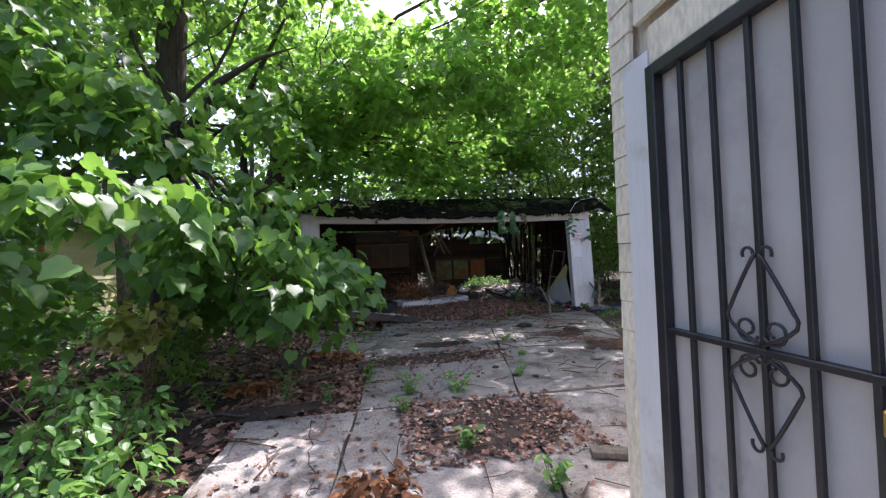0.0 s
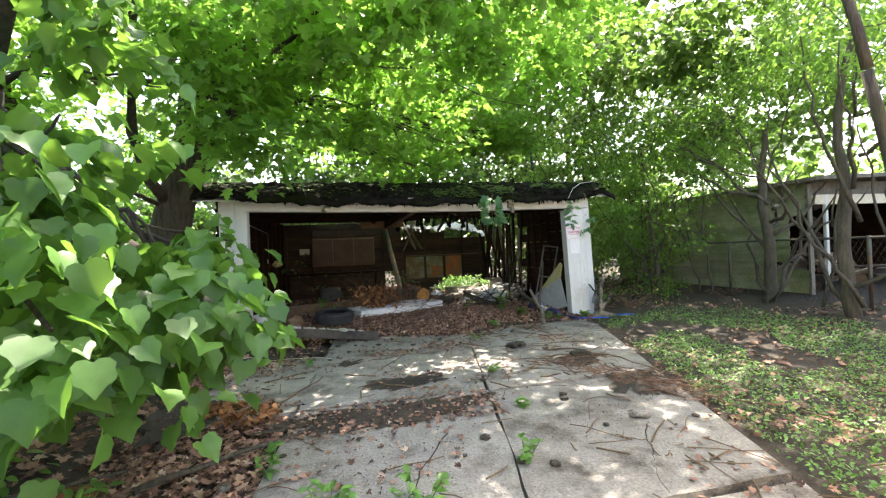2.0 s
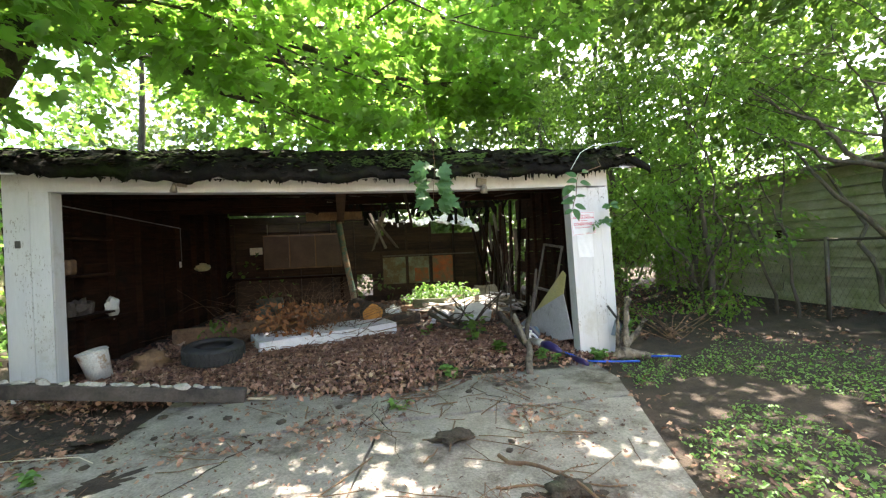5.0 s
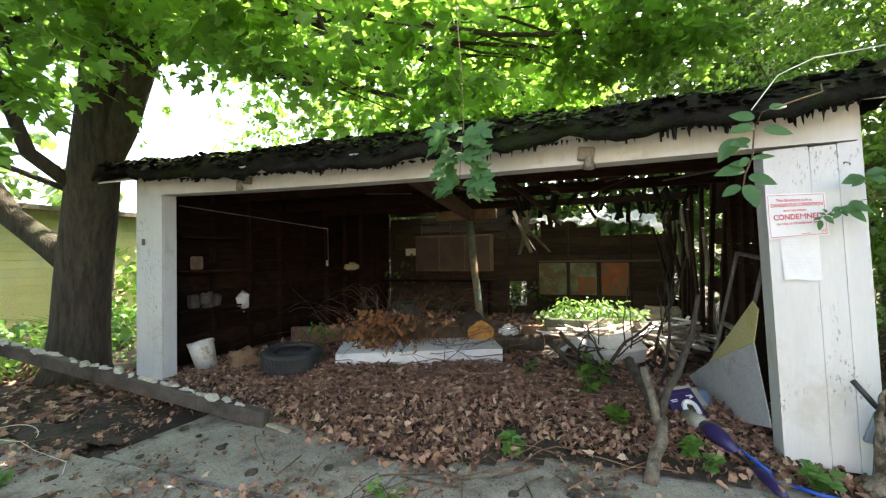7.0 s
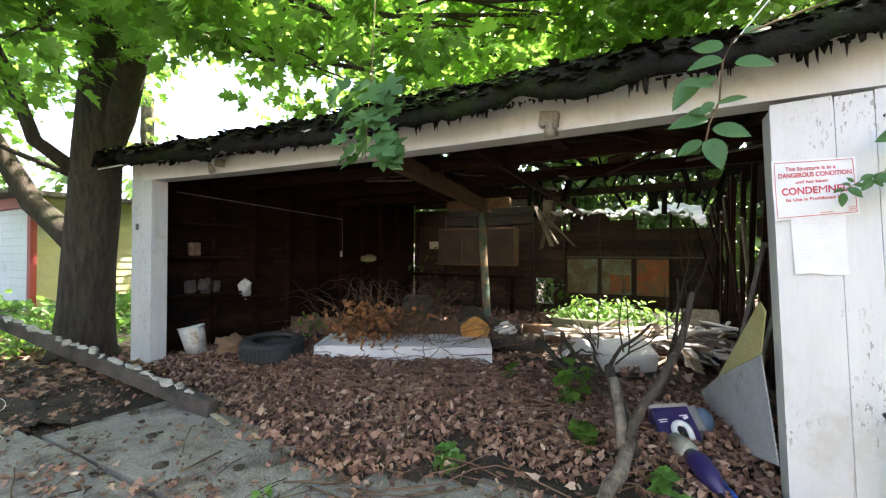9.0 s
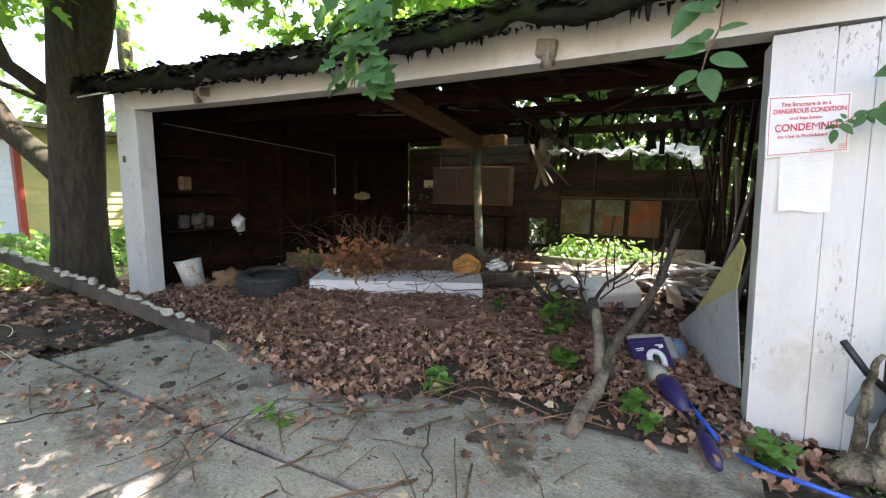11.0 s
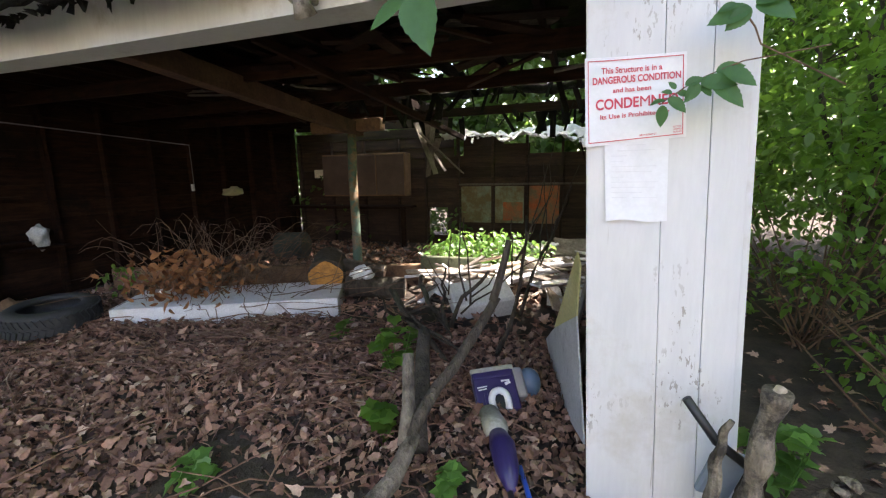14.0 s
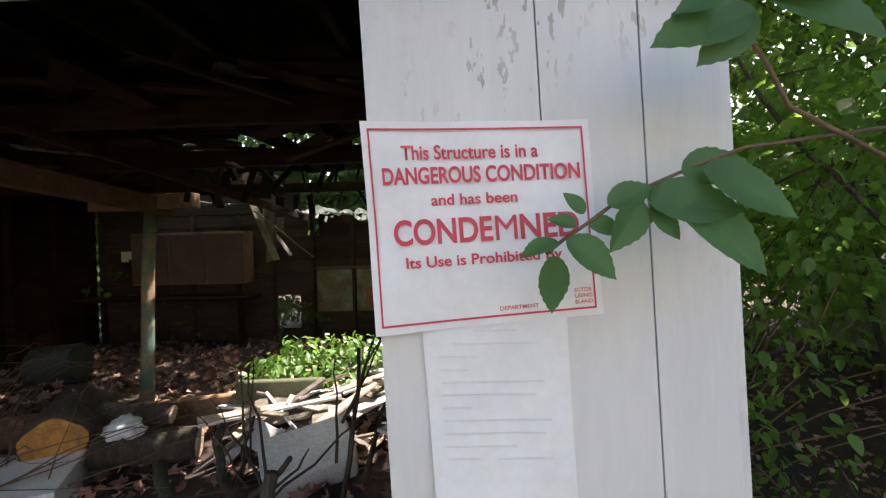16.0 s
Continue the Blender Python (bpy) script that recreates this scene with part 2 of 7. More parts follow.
# ---------------------------------------------------------------- materials
M_soil = surface("soil", (0.028, 0.021, 0.015), (0.075, 0.053, 0.038), 5, (0.028, 0.024, 0.016), 0.9, rough=0.95, bump=0.8, fine=45)
M_concrete = surface("concrete", (0.26, 0.235, 0.208), (0.40, 0.365, 0.325), 4.0, (0.11, 0.088, 0.07), 1.5, (0.50, 0.64), 0.9, 0.7, fine=55, vary=0.14, grain=0.4)
M_white = surface("white_paint", (0.62, 0.62, 0.61), (0.69, 0.69, 0.68), 2.5, (0.47, 0.45, 0.40), 2.2, (0.54, 0.7), 0.5, 0.06, (3, 3, 0.5), 18, grain=0.06)


def chipped_paint():
    """White paint with flakes gone in clusters, down to grey wood, and thin dark checks along the grain."""
    m = surface("chipped_white_paint", (0.62, 0.62, 0.62), (0.69, 0.69, 0.69), 2.5, (0.52, 0.50, 0.45), 2.0, (0.52, 0.7), 0.5, 0.08, (3, 3, 0.5), 18, grain=0.05)
    n, l = m.node_tree.nodes, m.node_tree.links
    b = n["Principled BSDF"]
    old = b.inputs["Base Color"].links[0].from_socket
    chip, area, check = noise_at(n, l, 50, 3, (1.4, 1, 0.5)), noise_at(n, l, 2.6, 2, (1, 1, 0.6)), noise_at(n, l, 60, 3, (1, 1, 0.035))
    masks = []
    for t, lo, hi in ((chip, 0.61, 0.63), (area, 0.53, 0.60), (check, 0.71, 0.74)):
        r = ramp(n, [(lo, (0, 0, 0)), (hi, (1, 1, 1))])
        l.new(t.outputs[0], r.inputs[0])
        masks.append(r.outputs[0])
    both = mixed(n, l, 1.0, masks[0], masks[1], "MULTIPLY")
    col = mixed(n, l, both, old, (0.36, 0.34, 0.31))
    l.new(mixed(n, l, masks[2], col, (0.42, 0.40, 0.37)), b.inputs["Base Color"])
    return m


M_chipped = chipped_paint()
M_cream = surface("cream_siding", (0.74, 0.66, 0.50), (0.79, 0.715, 0.56), 2.0, (0.68, 0.61, 0.47), 3.0, (0.6, 0.85), 0.75, 0.2, (1, 1, 0.4), 50, vary=0.06)
M_roofing = surface("rotted_roofing", (0.006, 0.0055, 0.005), (0.020, 0.018, 0.015), 6, (0.014, 0.020, 0.005), 1.6, (0.5, 0.62), 0.95, 0.9, fine=40)
M_roofing.node_tree.nodes["Principled BSDF"].inputs["Specular IOR Level"].default_value = 0.12
M_moss = surface("moss", (0.03, 0.06, 0.006), (0.085, 0.14, 0.018), 9, rough=0.95, bump=0.9, fine=80)
# brown wood taken near black: the gloom inside the garage is in its colour
M_oldwood_shaded = surface("old_brown_wood_shaded", (0.012, 0.006, 0.004), (0.042, 0.019, 0.010), 4, (0.012, 0.008, 0.006), 1.5, rough=0.85, bump=0.3, stretch=(1, 1, 8), fine=30, vary=0.3)
M_oldwood_shaded.node_tree.nodes["Principled BSDF"].inputs["Specular IOR Level"].default_value = 0.15
# lighter version for the back wall, the light from the roof hole in its colour
M_backwood_lit = surface("dusty_brown_boards_lit", (0.028, 0.0155, 0.009), (0.082, 0.047, 0.027), 4, (0.03, 0.02, 0.014), 1.6, rough=0.85, bump=0.3, stretch=(0.6, 1, 6), fine=30, vary=0.3)
M_greywood = surface("grey_wood", (0.11, 0.095, 0.075), (0.24, 0.21, 0.17), 5, (0.06, 0.05, 0.035), 2.0, rough=0.85, bump=0.4, stretch=(5, 5, 0.8), fine=40, vary=0.25)
M_beam = surface("weathered_beam", (0.05, 0.042, 0.036), (0.12, 0.10, 0.085), 5, (0.03, 0.025, 0.022), 2, rough=0.85, bump=0.35, fine=50)
M_timber = surface("brown_timber", (0.16, 0.09, 0.05), (0.28, 0.17, 0.09), 5, (0.09, 0.06, 0.04), 2, rough=0.8, bump=0.25, fine=40)
M_bark = surface("bark", (0.035, 0.026, 0.019), (0.10, 0.08, 0.06), 7, (0.06, 0.075, 0.035), 1.2, (0.52, 0.7), 0.95, 1.0, (3, 3, 0.5), 26)
M_greybark = surface("grey_bark", (0.05, 0.042, 0.031), (0.125, 0.105, 0.08), 7, rough=0.95, bump=0.8, stretch=(3, 3, 0.5), fine=26)
M_twig = surface("twig", (0.075, 0.045, 0.027), (0.22, 0.135, 0.078), 8, rough=0.9, bump=0.3)
M_driftwood = surface("dead_wood", (0.09, 0.072, 0.055), (0.24, 0.20, 0.155), 9, (0.05, 0.037, 0.026), 6, rough=0.85, bump=0.6, stretch=(2, 2, 0.7), fine=40)
M_black = surface("black_iron", (0.012, 0.012, 0.014), (0.028, 0.028, 0.03), 8, rough=0.45, bump=0.1)
M_rubber = surface("tyre_rubber", (0.02, 0.021, 0.022), (0.045, 0.045, 0.045), 6, (0.07, 0.06, 0.05), 4, (0.58, 0.75), 0.75, 0.15)
M_foam = surface("white_foam", (0.66, 0.66, 0.66), (0.80, 0.80, 0.80), 4, (0.40, 0.34, 0.28), 2.5, (0.55, 0.75), 0.9, 0.25, fine=120)
M_plastic = surface("white_plastic", (0.62, 0.63, 0.60), (0.75, 0.76, 0.73), 4, (0.36, 0.34, 0.27), 5, (0.6, 0.75), 0.4, 0.1)
M_paper = plain("paper", (0.80, 0.80, 0.82), 0.7)
M_red = plain("red_print", (0.62, 0.055, 0.09), 0.6)
M_grey_print = plain("grey_print", (0.735, 0.735, 0.755), 0.7)
M_purple = plain("purple_plastic", (0.035, 0.024, 0.105), 0.35)
M_grey = plain("grey_plastic", (0.25, 0.25, 0.26), 0.45)
M_blue = plain("blue_hose", (0.02, 0.10, 0.55), 0.35)
M_yellow = surface("yellow_siding", (0.55, 0.50, 0.26), (0.66, 0.61, 0.36), 2, (0.5, 0.48, 0.36), 2, rough=0.7, bump=0.15, vary=0.05)
M_redtrim = surface("red_trim", (0.33, 0.05, 0.045), (0.42, 0.075, 0.06), 3, rough=0.6, bump=0.15)
M_metal = surface("galvanised", (0.09, 0.08, 0.07), (0.16, 0.145, 0.13), 9, (0.16, 0.09, 0.05), 3, rough=0.5, bump=0.1, metal=0.6)
M_orange = surface("orange_paint", (0.50, 0.09, 0.03), (0.66, 0.22, 0.08), 4, (0.26, 0.20, 0.11), 2.6, (0.42, 0.58), rough=0.8, bump=0.2)
M_teal = surface("faded_teal_paint", (0.20, 0.30, 0.22), (0.40, 0.44, 0.30), 4, (0.22, 0.17, 0.08), 2.4, (0.42, 0.58), rough=0.8, bump=0.2)
M_rust = surface("orange_cut_wood", (0.40, 0.17, 0.03), (0.60, 0.29, 0.07), 14, (0.25, 0.12, 0.04), 6, rough=0.8, bump=0.4)
M_palewood = surface("pale_cut_wood", (0.42, 0.33, 0.24), (0.55, 0.46, 0.36), 14, (0.2, 0.15, 0.1), 7, rough=0.85, bump=0.3)

L_big = leaf_material("big_leaf", (0.04, 0.105, 0.02), (0.095, 0.205, 0.04), (0.24, 0.46, 0.06), 0.42)
L_maple = leaf_material("maple_leaf", (0.045, 0.11, 0.022), (0.10, 0.20, 0.04), (0.38, 0.68, 0.11), 0.55)
L_far = leaf_material("far_leaf", (0.032, 0.075, 0.016), (0.075, 0.14, 0.032), (0.19, 0.33, 0.06), 0.45)
L_shrub = leaf_material("shrub_leaf", (0.045, 0.11, 0.02), (0.10, 0.20, 0.04), (0.31, 0.55, 0.08), 0.5)
L_weed = leaf_material("weed_leaf", (0.06, 0.15, 0.03), (0.13, 0.27, 0.06), (0.28, 0.5, 0.1), 0.35)
L_elm = leaf_material("elm_leaf", (0.022, 0.075, 0.025), (0.05, 0.13, 0.045), (0.16, 0.36, 0.08), 0.3, 0.6)
L_dead = island_material("dead_leaf", [(0, (0.05, 0.025, 0.019)), (0.5, (0.265, 0.138, 0.093)), (0.88, (0.40, 0.235, 0.163)), (1, (0.52, 0.37, 0.27))])
L_rusty = island_material("withered_leaf", [(0, (0.16, 0.06, 0.02)), (1, (0.36, 0.16, 0.06))])

# ---------------------------------------------------------------- ground and drive
xs = np.concatenate([[-900, -200, -60, -30], np.arange(-16, 20, 0.4), [30, 60, 200, 900]])
ys = np.concatenate([[-900, -200, -60, -20], np.arange(-8, 28, 0.4), [40, 80, 200, 900]])
gx, gy = np.meshgrid(xs, ys)
gz = lift(gx, gy) + np.where((np.abs(gx) < 20) & (gy < 28), rng.normal(0, 0.012, gx.shape), 0)
nx = len(xs)
gf = [(j * nx + i, j * nx + i + 1, (j + 1) * nx + i + 1, (j + 1) * nx + i) for j in range(len(ys) - 1) for i in range(nx - 1)]
ground = part("ground", mesh_from("ground", np.stack([gx, gy, gz], -1).reshape(-1, 3), gf, M_soil, True), M_soil)
tagged(ground, "dark bare soil yard with leaf litter", "ground", kind="structure")

driveway = thing("driveway", (1, 4, -0.03), "cracked grey concrete driveway slabs with weedy joints", "driveway", kind="structure")


def joint_a(y):
    return -0.13 + (y - 4.9) * 0.065


def joint_b(y):
    return 1.06 + (y - 2.6) * 0.21 if y < 6.5 else 1.88 + (y - 6.5) * 0.2


def edge_r(y):
    return min(2.97 + (y - 3.94) * 0.372, 4.6) if y > 1.9 else 1.15


def edge_l(y):
    return -1.2 + 0.02 * y


def slab(x0, x1, y0, y1, tilt):
    """A slab between two joint lines (functions of y), its rim worn."""
    g = 0.008
    bm = bmesh.new()
    k = 6
    rows = []
    for j in range(k + 1):
        y = y0 + g + (y1 - y0 - 2 * g) * j / k
        a, b = x0(y) + g, x1(y) - g
        rows.append([bm.verts.new((a + (b - a) * i / k + (rng.normal(0, 0.008) if i in (0, k) else 0), y + (rng.normal(0, 0.008) if j in (0, k) else 0),
                                   tilt[0] * (i / k - 0.5) + tilt[1] * (j / k - 0.5) + rng.normal(0, 0.0015))) for i in range(k + 1)])
    top = [bm.faces.new((rows[j][i], rows[j][i + 1], rows[j + 1][i + 1], rows[j + 1][i])) for j in range(k) for i in range(k)]
    res = bmesh.ops.extrude_face_region(bm, geom=top)
    for v in (q for q in res["geom"] if isinstance(q, bmesh.types.BMVert)):
        v.co.z -= 0.1
    bmesh.ops.recalc_face_normals(bm, faces=bm.faces)
    return part("slab", bm, M_concrete, driveway)


for ya, yb in ((-6, -3), (-3, -0.4), (-0.4, 1.7), (1.7, 3.72), (3.76, 5.7), (5.72, 7.75), (7.77, 9.15)):
    for xa, xb in ((edge_l, joint_a), (joint_a, joint_b), (joint_b, edge_r)):
        if ya < 1.7 and xa is joint_b:
            continue
        if xa is edge_l and (ya > 7 or 3.7 < ya < 5):
            continue
        right = (lambda y: 1.1) if (ya < 1.7 and xa is joint_a) else xb
        slab(xa, right, ya, yb, (rng.normal(0, 0.012), rng.normal(0, 0.012)))

# ---------------------------------------------------------------- garage
FY = 9.13                                # front plane
XL, XR, YB = -1.62, 5.03, 15.6           # side walls and back wall


def lintel_z(x):
    return 2.155 - 0.02 * (x + 1.2) + 0.004 * (x + 1.2) * (x - 1.6)


wall_front = thing("wall_front", (1.7, FY + 0.06, 0), "white painted wooden garage front with a wide door opening", "wall", kind="structure")
for x0, x1, z1 in ((-1.6, -1.362, 2.4), (-1.358, -1.18, 2.16)):
    piece("board", ((x0 + x1) / 2, FY + 0.012, z1 / 2), (x1 - x0, 0.026, z1), M_chipped, wall_front)
piece("jamb", (-1.192, FY + 0.1, 1.09), (0.03, 0.15, 2.16), M_white, wall_front)
piece("jamb", (4.573, FY + 0.1, 1.03), (0.03, 0.15, 2.06), M_white, wall_front, (0, -2.2, 0))
for x0, x1, z1 in ((4.557, 4.8065, 2.08), (4.809, 4.951, 2.08), (4.9535, 5.0635, 2.09)):
    piece("board", ((x0 + x1) / 2, FY + 0.012, z1 / 2 + 0.01), (x1 - x0, 0.026, z1), M_chipped, wall_front, (0, -2.2, 0))
piece("corner_board", (-1.59, FY + 0.09, 1.2), (0.03, 0.13, 2.4), M_white, wall_front)
piece("corner_board", (5.073, FY + 0.11, 1.2), (0.028, 0.17, 2.38), M_white, wall_front, (0, -2.2, 0))
# lintel, sagging a little
bm = bmesh.new()
ring = []
for i in range(25):
    x = -1.355 + (5.02 + 1.355) * i / 24
    zb = lintel_z(x) if x < 4.6 else lintel_z(4.6)
    ring.append([bm.verts.new(c) for c in ((x, FY - 0.008, zb), (x, FY - 0.008, zb + 0.34), (x, FY + 0.17, zb + 0.34), (x, FY + 0.17, zb))])
for a, b in zip(ring[:-1], ring[1:]):
    for j in range(4):
        bm.faces.new((a[j], a[(j + 1) % 4], b[(j + 1) % 4], b[j]))
bm.faces.new(ring[0][::-1]), bm.faces.new(ring[-1])
bmesh.ops.recalc_face_normals(bm, faces=bm.faces)
part("lintel", bm, M_white, wall_front)
piece("soffit", (1.7, 9.01, 2.345), (7.2, 0.24, 0.018), M_white, wall_front, (22, 0, 0))

wall_left = thing("wall_left", (XL, 12.4, 0), "dark brown board wall with studs inside the garage", "wall", kind="structure")
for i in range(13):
    piece("board", (XL - 0.03, 12.4, 0.1 + i * 0.2), (0.02, 6.4, 0.225), M_oldwood_shaded, wall_left, (0, -7 + rng.normal(0, 0.6), 0))
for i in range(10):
    piece("stud", (XL + 0.03, 9.5 + i * 0.66, 1.2), (0.09, 0.045, 2.4), M_oldwood_shaded, wall_left)
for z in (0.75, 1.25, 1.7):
    piece("shelf", (XL + 0.16, 9.95, z), (0.24, 0.95, 0.025), M_oldwood_shaded, wall_left)

wall_back = thing("wall_back", (1.7, YB, 0), "brown board back wall with gaps and faded painted panels", "wall", kind="structure")
for i in range(11):
    z = 0.1 + i * 0.2
    if i < 6:
        spans = ((XL, 1.55), (1.95, XR)) if 1 <= i <= 3 else ((XL, XR),)
    else:
        spans = ((XL, XR),) if i < 9 else ((XL, 2.1), (2.3, 3.6 - 0.5 * (i - 9)))
    for a, b in spans:
        piece("board", ((a + b) / 2, YB + 0.03, z), (b - a, 0.02, 0.225), M_backwood_lit, wall_back, (-7 + rng.normal(0, 0.6), rng.normal(0, 0.15), 0))
for i in range(3):
    piece("board", (0.2, YB + 0.03, 2.3 + i * 0.2), (3.6, 0.03, 0.17), M_backwood_lit, wall_back, (0, rng.normal(0, 1.0), 0))
for x in (-1.5, -0.7, 0.1, 0.9, 1.5, 2.2, 2.9, 3.55, 4.2, 4.85):
    piece("stud", (x, YB - 0.03, 1.1), (0.045, 0.09, 2.2), M_backwood_lit, wall_back)
piece("ledge", (3.5, YB - 0.1, 1.25), (2.5, 0.12, 0.035), M_greywood, wall_back)
for x0, x1, m in ((2.25, 2.86, M_teal), (2.94, 3.5, M_teal), (3.6, 4.16, M_orange), (3.1, 3.48, M_orange)):
    piece("panel", ((x0 + x1) / 2, YB + (0.0 if m is M_teal else -0.006), 0.85 if x0 != 3.1 else 0.72), (x1 - x0, 0.012, 0.72 if x0 != 3.1 else 0.36), m, wall_back)

wall_right = thing("wall_right", (XR, 12.4, 0), "dark rotten garage side wall with loose boards and gaps", "wall", kind="structure")
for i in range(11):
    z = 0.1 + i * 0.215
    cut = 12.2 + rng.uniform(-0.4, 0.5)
    piece("board", (XR - 0.01, (9.34 + cut) / 2, z), (0.03, cut - 9.34, 0.21), M_oldwood_shaded, wall_right, (rng.normal(0, 0.6), 0, 0))
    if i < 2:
        piece("board", (XR + 0.03, 14.0, z), (0.03, 3.2, 0.2), M_oldwood_shaded, wall_right, (rng.normal(0, 1.5), 0, 0))
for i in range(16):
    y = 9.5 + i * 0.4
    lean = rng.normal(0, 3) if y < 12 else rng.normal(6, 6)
    piece("stud", (XR - 0.05 - (0.12 if y > 12 else 0) * rng.random(), y, 1.18), (0.05, 0.09, 2.35), M_oldwood_shaded, wall_right, (lean, rng.normal(0, 2), 0))
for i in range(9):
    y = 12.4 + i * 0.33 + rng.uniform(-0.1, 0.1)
    piece("board", (XR - 0.02 - rng.random() * 0.3, y, 1.0 + rng.uniform(-0.1, 0.25)), (0.025, 0.15, 2.0 + rng.uniform(-0.4, 0.2)), M_greywood if i % 3 == 0 else M_oldwood_shaded, wall_right, (rng.normal(10, 9), rng.normal(-6, 6), 0))

garage_floor = part("garage_floor", box((XR - XL, YB - FY, 0.06), pose((XL + XR) / 2, (YB + FY) / 2 + 0.1, 0.0)), M_soil)
tagged(garage_floor, "dirt covered garage floor", "floor", kind="structure")

# roof: a rotted skin that bulges over the front edge, open towards the back corner
EDGE_X = (-2.0, -1.65, -1.0, -0.3, 1.2, 1.9, 2.7, 3.3, 4.6, 4.9, 5.15, 5.4)
EDGE_Z = (2.54, 2.45, 2.34, 2.29, 2.25, 2.24, 2.26, 2.28, 2.29, 2.34, 2.41, 2.45)


def roof_z(x, y):
    """Top of the roof: its front edge sags and rolls over, steep at first."""
    s = min(1, max(0, (y - 8.84) / 0.9))
    z0 = float(np.interp(x, EDGE_X, EDGE_Z))
    crest = 2.73 - 0.05 * math.exp(-((x - 1.2) / 1.6) ** 2) + 0.03 * math.sin(0.9 * x + 0.6)
    return z0 + (crest - z0) * s ** 0.58 + 0.06 * max(0, min(1, (y - 9.6) / 3))


def roof_lump(x, y):
    return 0.05 * noise.noise((x * 2.6, y * 3.5, 0)) + 0.035 * noise.noise((x * 9, y * 10, 2))


def in_hole(x, y):
    w = 0.28 * noise.noise((x * 1.1, y * 1.1, 3.1)) + 0.12 * noise.noise((x * 4, y * 4, 9.1))
    main = 1.75 + w < x < 5.0 and y > 12.35 + w * 1.4 and not (14.2 < y < 14.42)
    slit = -0.6 < x < 1.6 and y > 14.75 + w
    small = noise.noise((x * 2.1 + 7, y * 2.1, 1.7)) > 0.43 and y > 11.2 and x > 0.2
    return main or slit or small


bm = bmesh.new()
NX, NY = 150, 120
grid = {}
for j in range(NY + 1):
    y = 8.84 + (15.95 - 8.84) * (j / NY) ** 1.25
    for i in range(NX + 1):
        x = -1.98 + (5.42 + 1.98) * i / NX
        rag = (0.09 * noise.noise((x * 2.3, 0, 0)) + 0.06 * noise.noise((x * 6.5, 0, 5))) * max(0, 1 - j / 5)
        side = -0.16 * max(0, (abs(x - 1.72) - 3.45) / 0.25) if abs(x - 1.72) > 3.45 else 0
        grid[i, j] = (x, y + rag, roof_z(x, y) + roof_lump(x, y) + side)
vert = {k: bm.verts.new(c) for k, c in grid.items()}
for j in range(NY):
    for i in range(NX):
        c = grid[i, j]
        if not in_hole(c[0], c[1]):
            bm.faces.new((vert[i, j], vert[i + 1, j], vert[i + 1, j + 1], vert[i, j + 1]))
res = bmesh.ops.extrude_face_region(bm, geom=list(bm.faces))
for v in (q for q in res["geom"] if isinstance(q, bmesh.types.BMVert)):
    v.co.z -= 0.075 + 0.02 * noise.noise((v.co.x * 9, v.co.y * 9, 4))
bmesh.ops.delete(bm, geom=[v for v in bm.verts if not v.link_faces], context="VERTS")
bmesh.ops.recalc_face_normals(bm, faces=bm.faces)
roof = part("roof", bm, M_roofing, None, smooth=True)
tagged(roof, "sagging black rotted roof with moss and a collapsed corner", "roof", kind="structure")

# ragged strips that hang from the front edge
rag_v, rag_f = [], []
for i in range(420):
    x = rng.uniform(-1.9, 5.3)
    y = 8.84 + rng.uniform(0, 0.05)
    z = roof_z(x, 8.84) - 0.05
    w, h = rng.uniform(0.003, 0.016), 0.01 + 0.075 * rng.random() ** 3 * (1.1 if x > 2.5 else 0.7)
    k = len(rag_v)
    rag_v += [(x - w, y, z), (x + w, y + 0.01, z), (x + w * 0.4, y + rng.normal(0, 0.02), z - h), (x - w * 0.5, y + 0.02, z - h * rng.uniform(0.5, 1)), (x - w, y + 0.03, z), (x + w, y + 0.035, z)]
    rag_f += [(k, k + 1, k + 2, k + 3), (k + 1, k + 5, k + 2), (k + 5, k + 4, k + 3, k + 2), (k + 4, k, k + 3)]
tagged(part("roofing_shreds", mesh_from("roofing_shreds", rag_v, rag_f, M_roofing), M_roofing, roof), kind="stuff")

# moss cushions and curled shingles on the slope
mo_v, mo_f = [], []
for i in range(1900):
    x = rng.choice([rng.uniform(1.9, 4.6), rng.uniform(-1.8, 5.2)], p=[0.75, 0.25])
    y = 8.86 + rng.uniform(0, 0.6)
    if noise.noise((x * 1.7, y * 2.5, 8)) < -0.02:
        continue
    z, r = roof_z(x, y) + roof_lump(x, y), rng.uniform(0.014, 0.05)
    k = len(mo_v)
    for a in range(6):
        mo_v.append((x + r * math.cos(a * 1.047), y + r * math.sin(a * 1.047), z - 0.004 + rng.normal(0, 0.003)))
    mo_v.append((x, y, z + 0.008 + r * 0.28))
    mo_f += [(k + a, k + (a + 1) % 6, k + 6) for a in range(6)]
tagged(part("moss", mesh_from("moss", mo_v, mo_f, M_moss, True), M_moss, roof, "green moss cushions"), kind="stuff")

# torn flakes of roofing that curl up from the slope
n = 2600
fx_, fy_ = rng.uniform(-1.95, 5.38, n), 8.865 + 0.82 * rng.random(n) ** 1.3
fp = np.array([(x, y, roof_z(x, y) + roof_lump(x, y) - 0.012) for x, y in zip(fx_, fy_)])
SHARD = outline([(0, 0), (0.34, 0.05), (0.3, 0.38), (0.42, 0.62), (0.2, 0.9), (0, 0.82)])
down = np.stack([rng.normal(0, 0.7, n), -np.ones(n), np.full(n, -0.45)], -1) + rng.normal(0, 0.25, (n, 3))
upw = np.stack([rng.normal(0, 0.3, n), np.full(n, -0.5), np.ones(n)], -1)
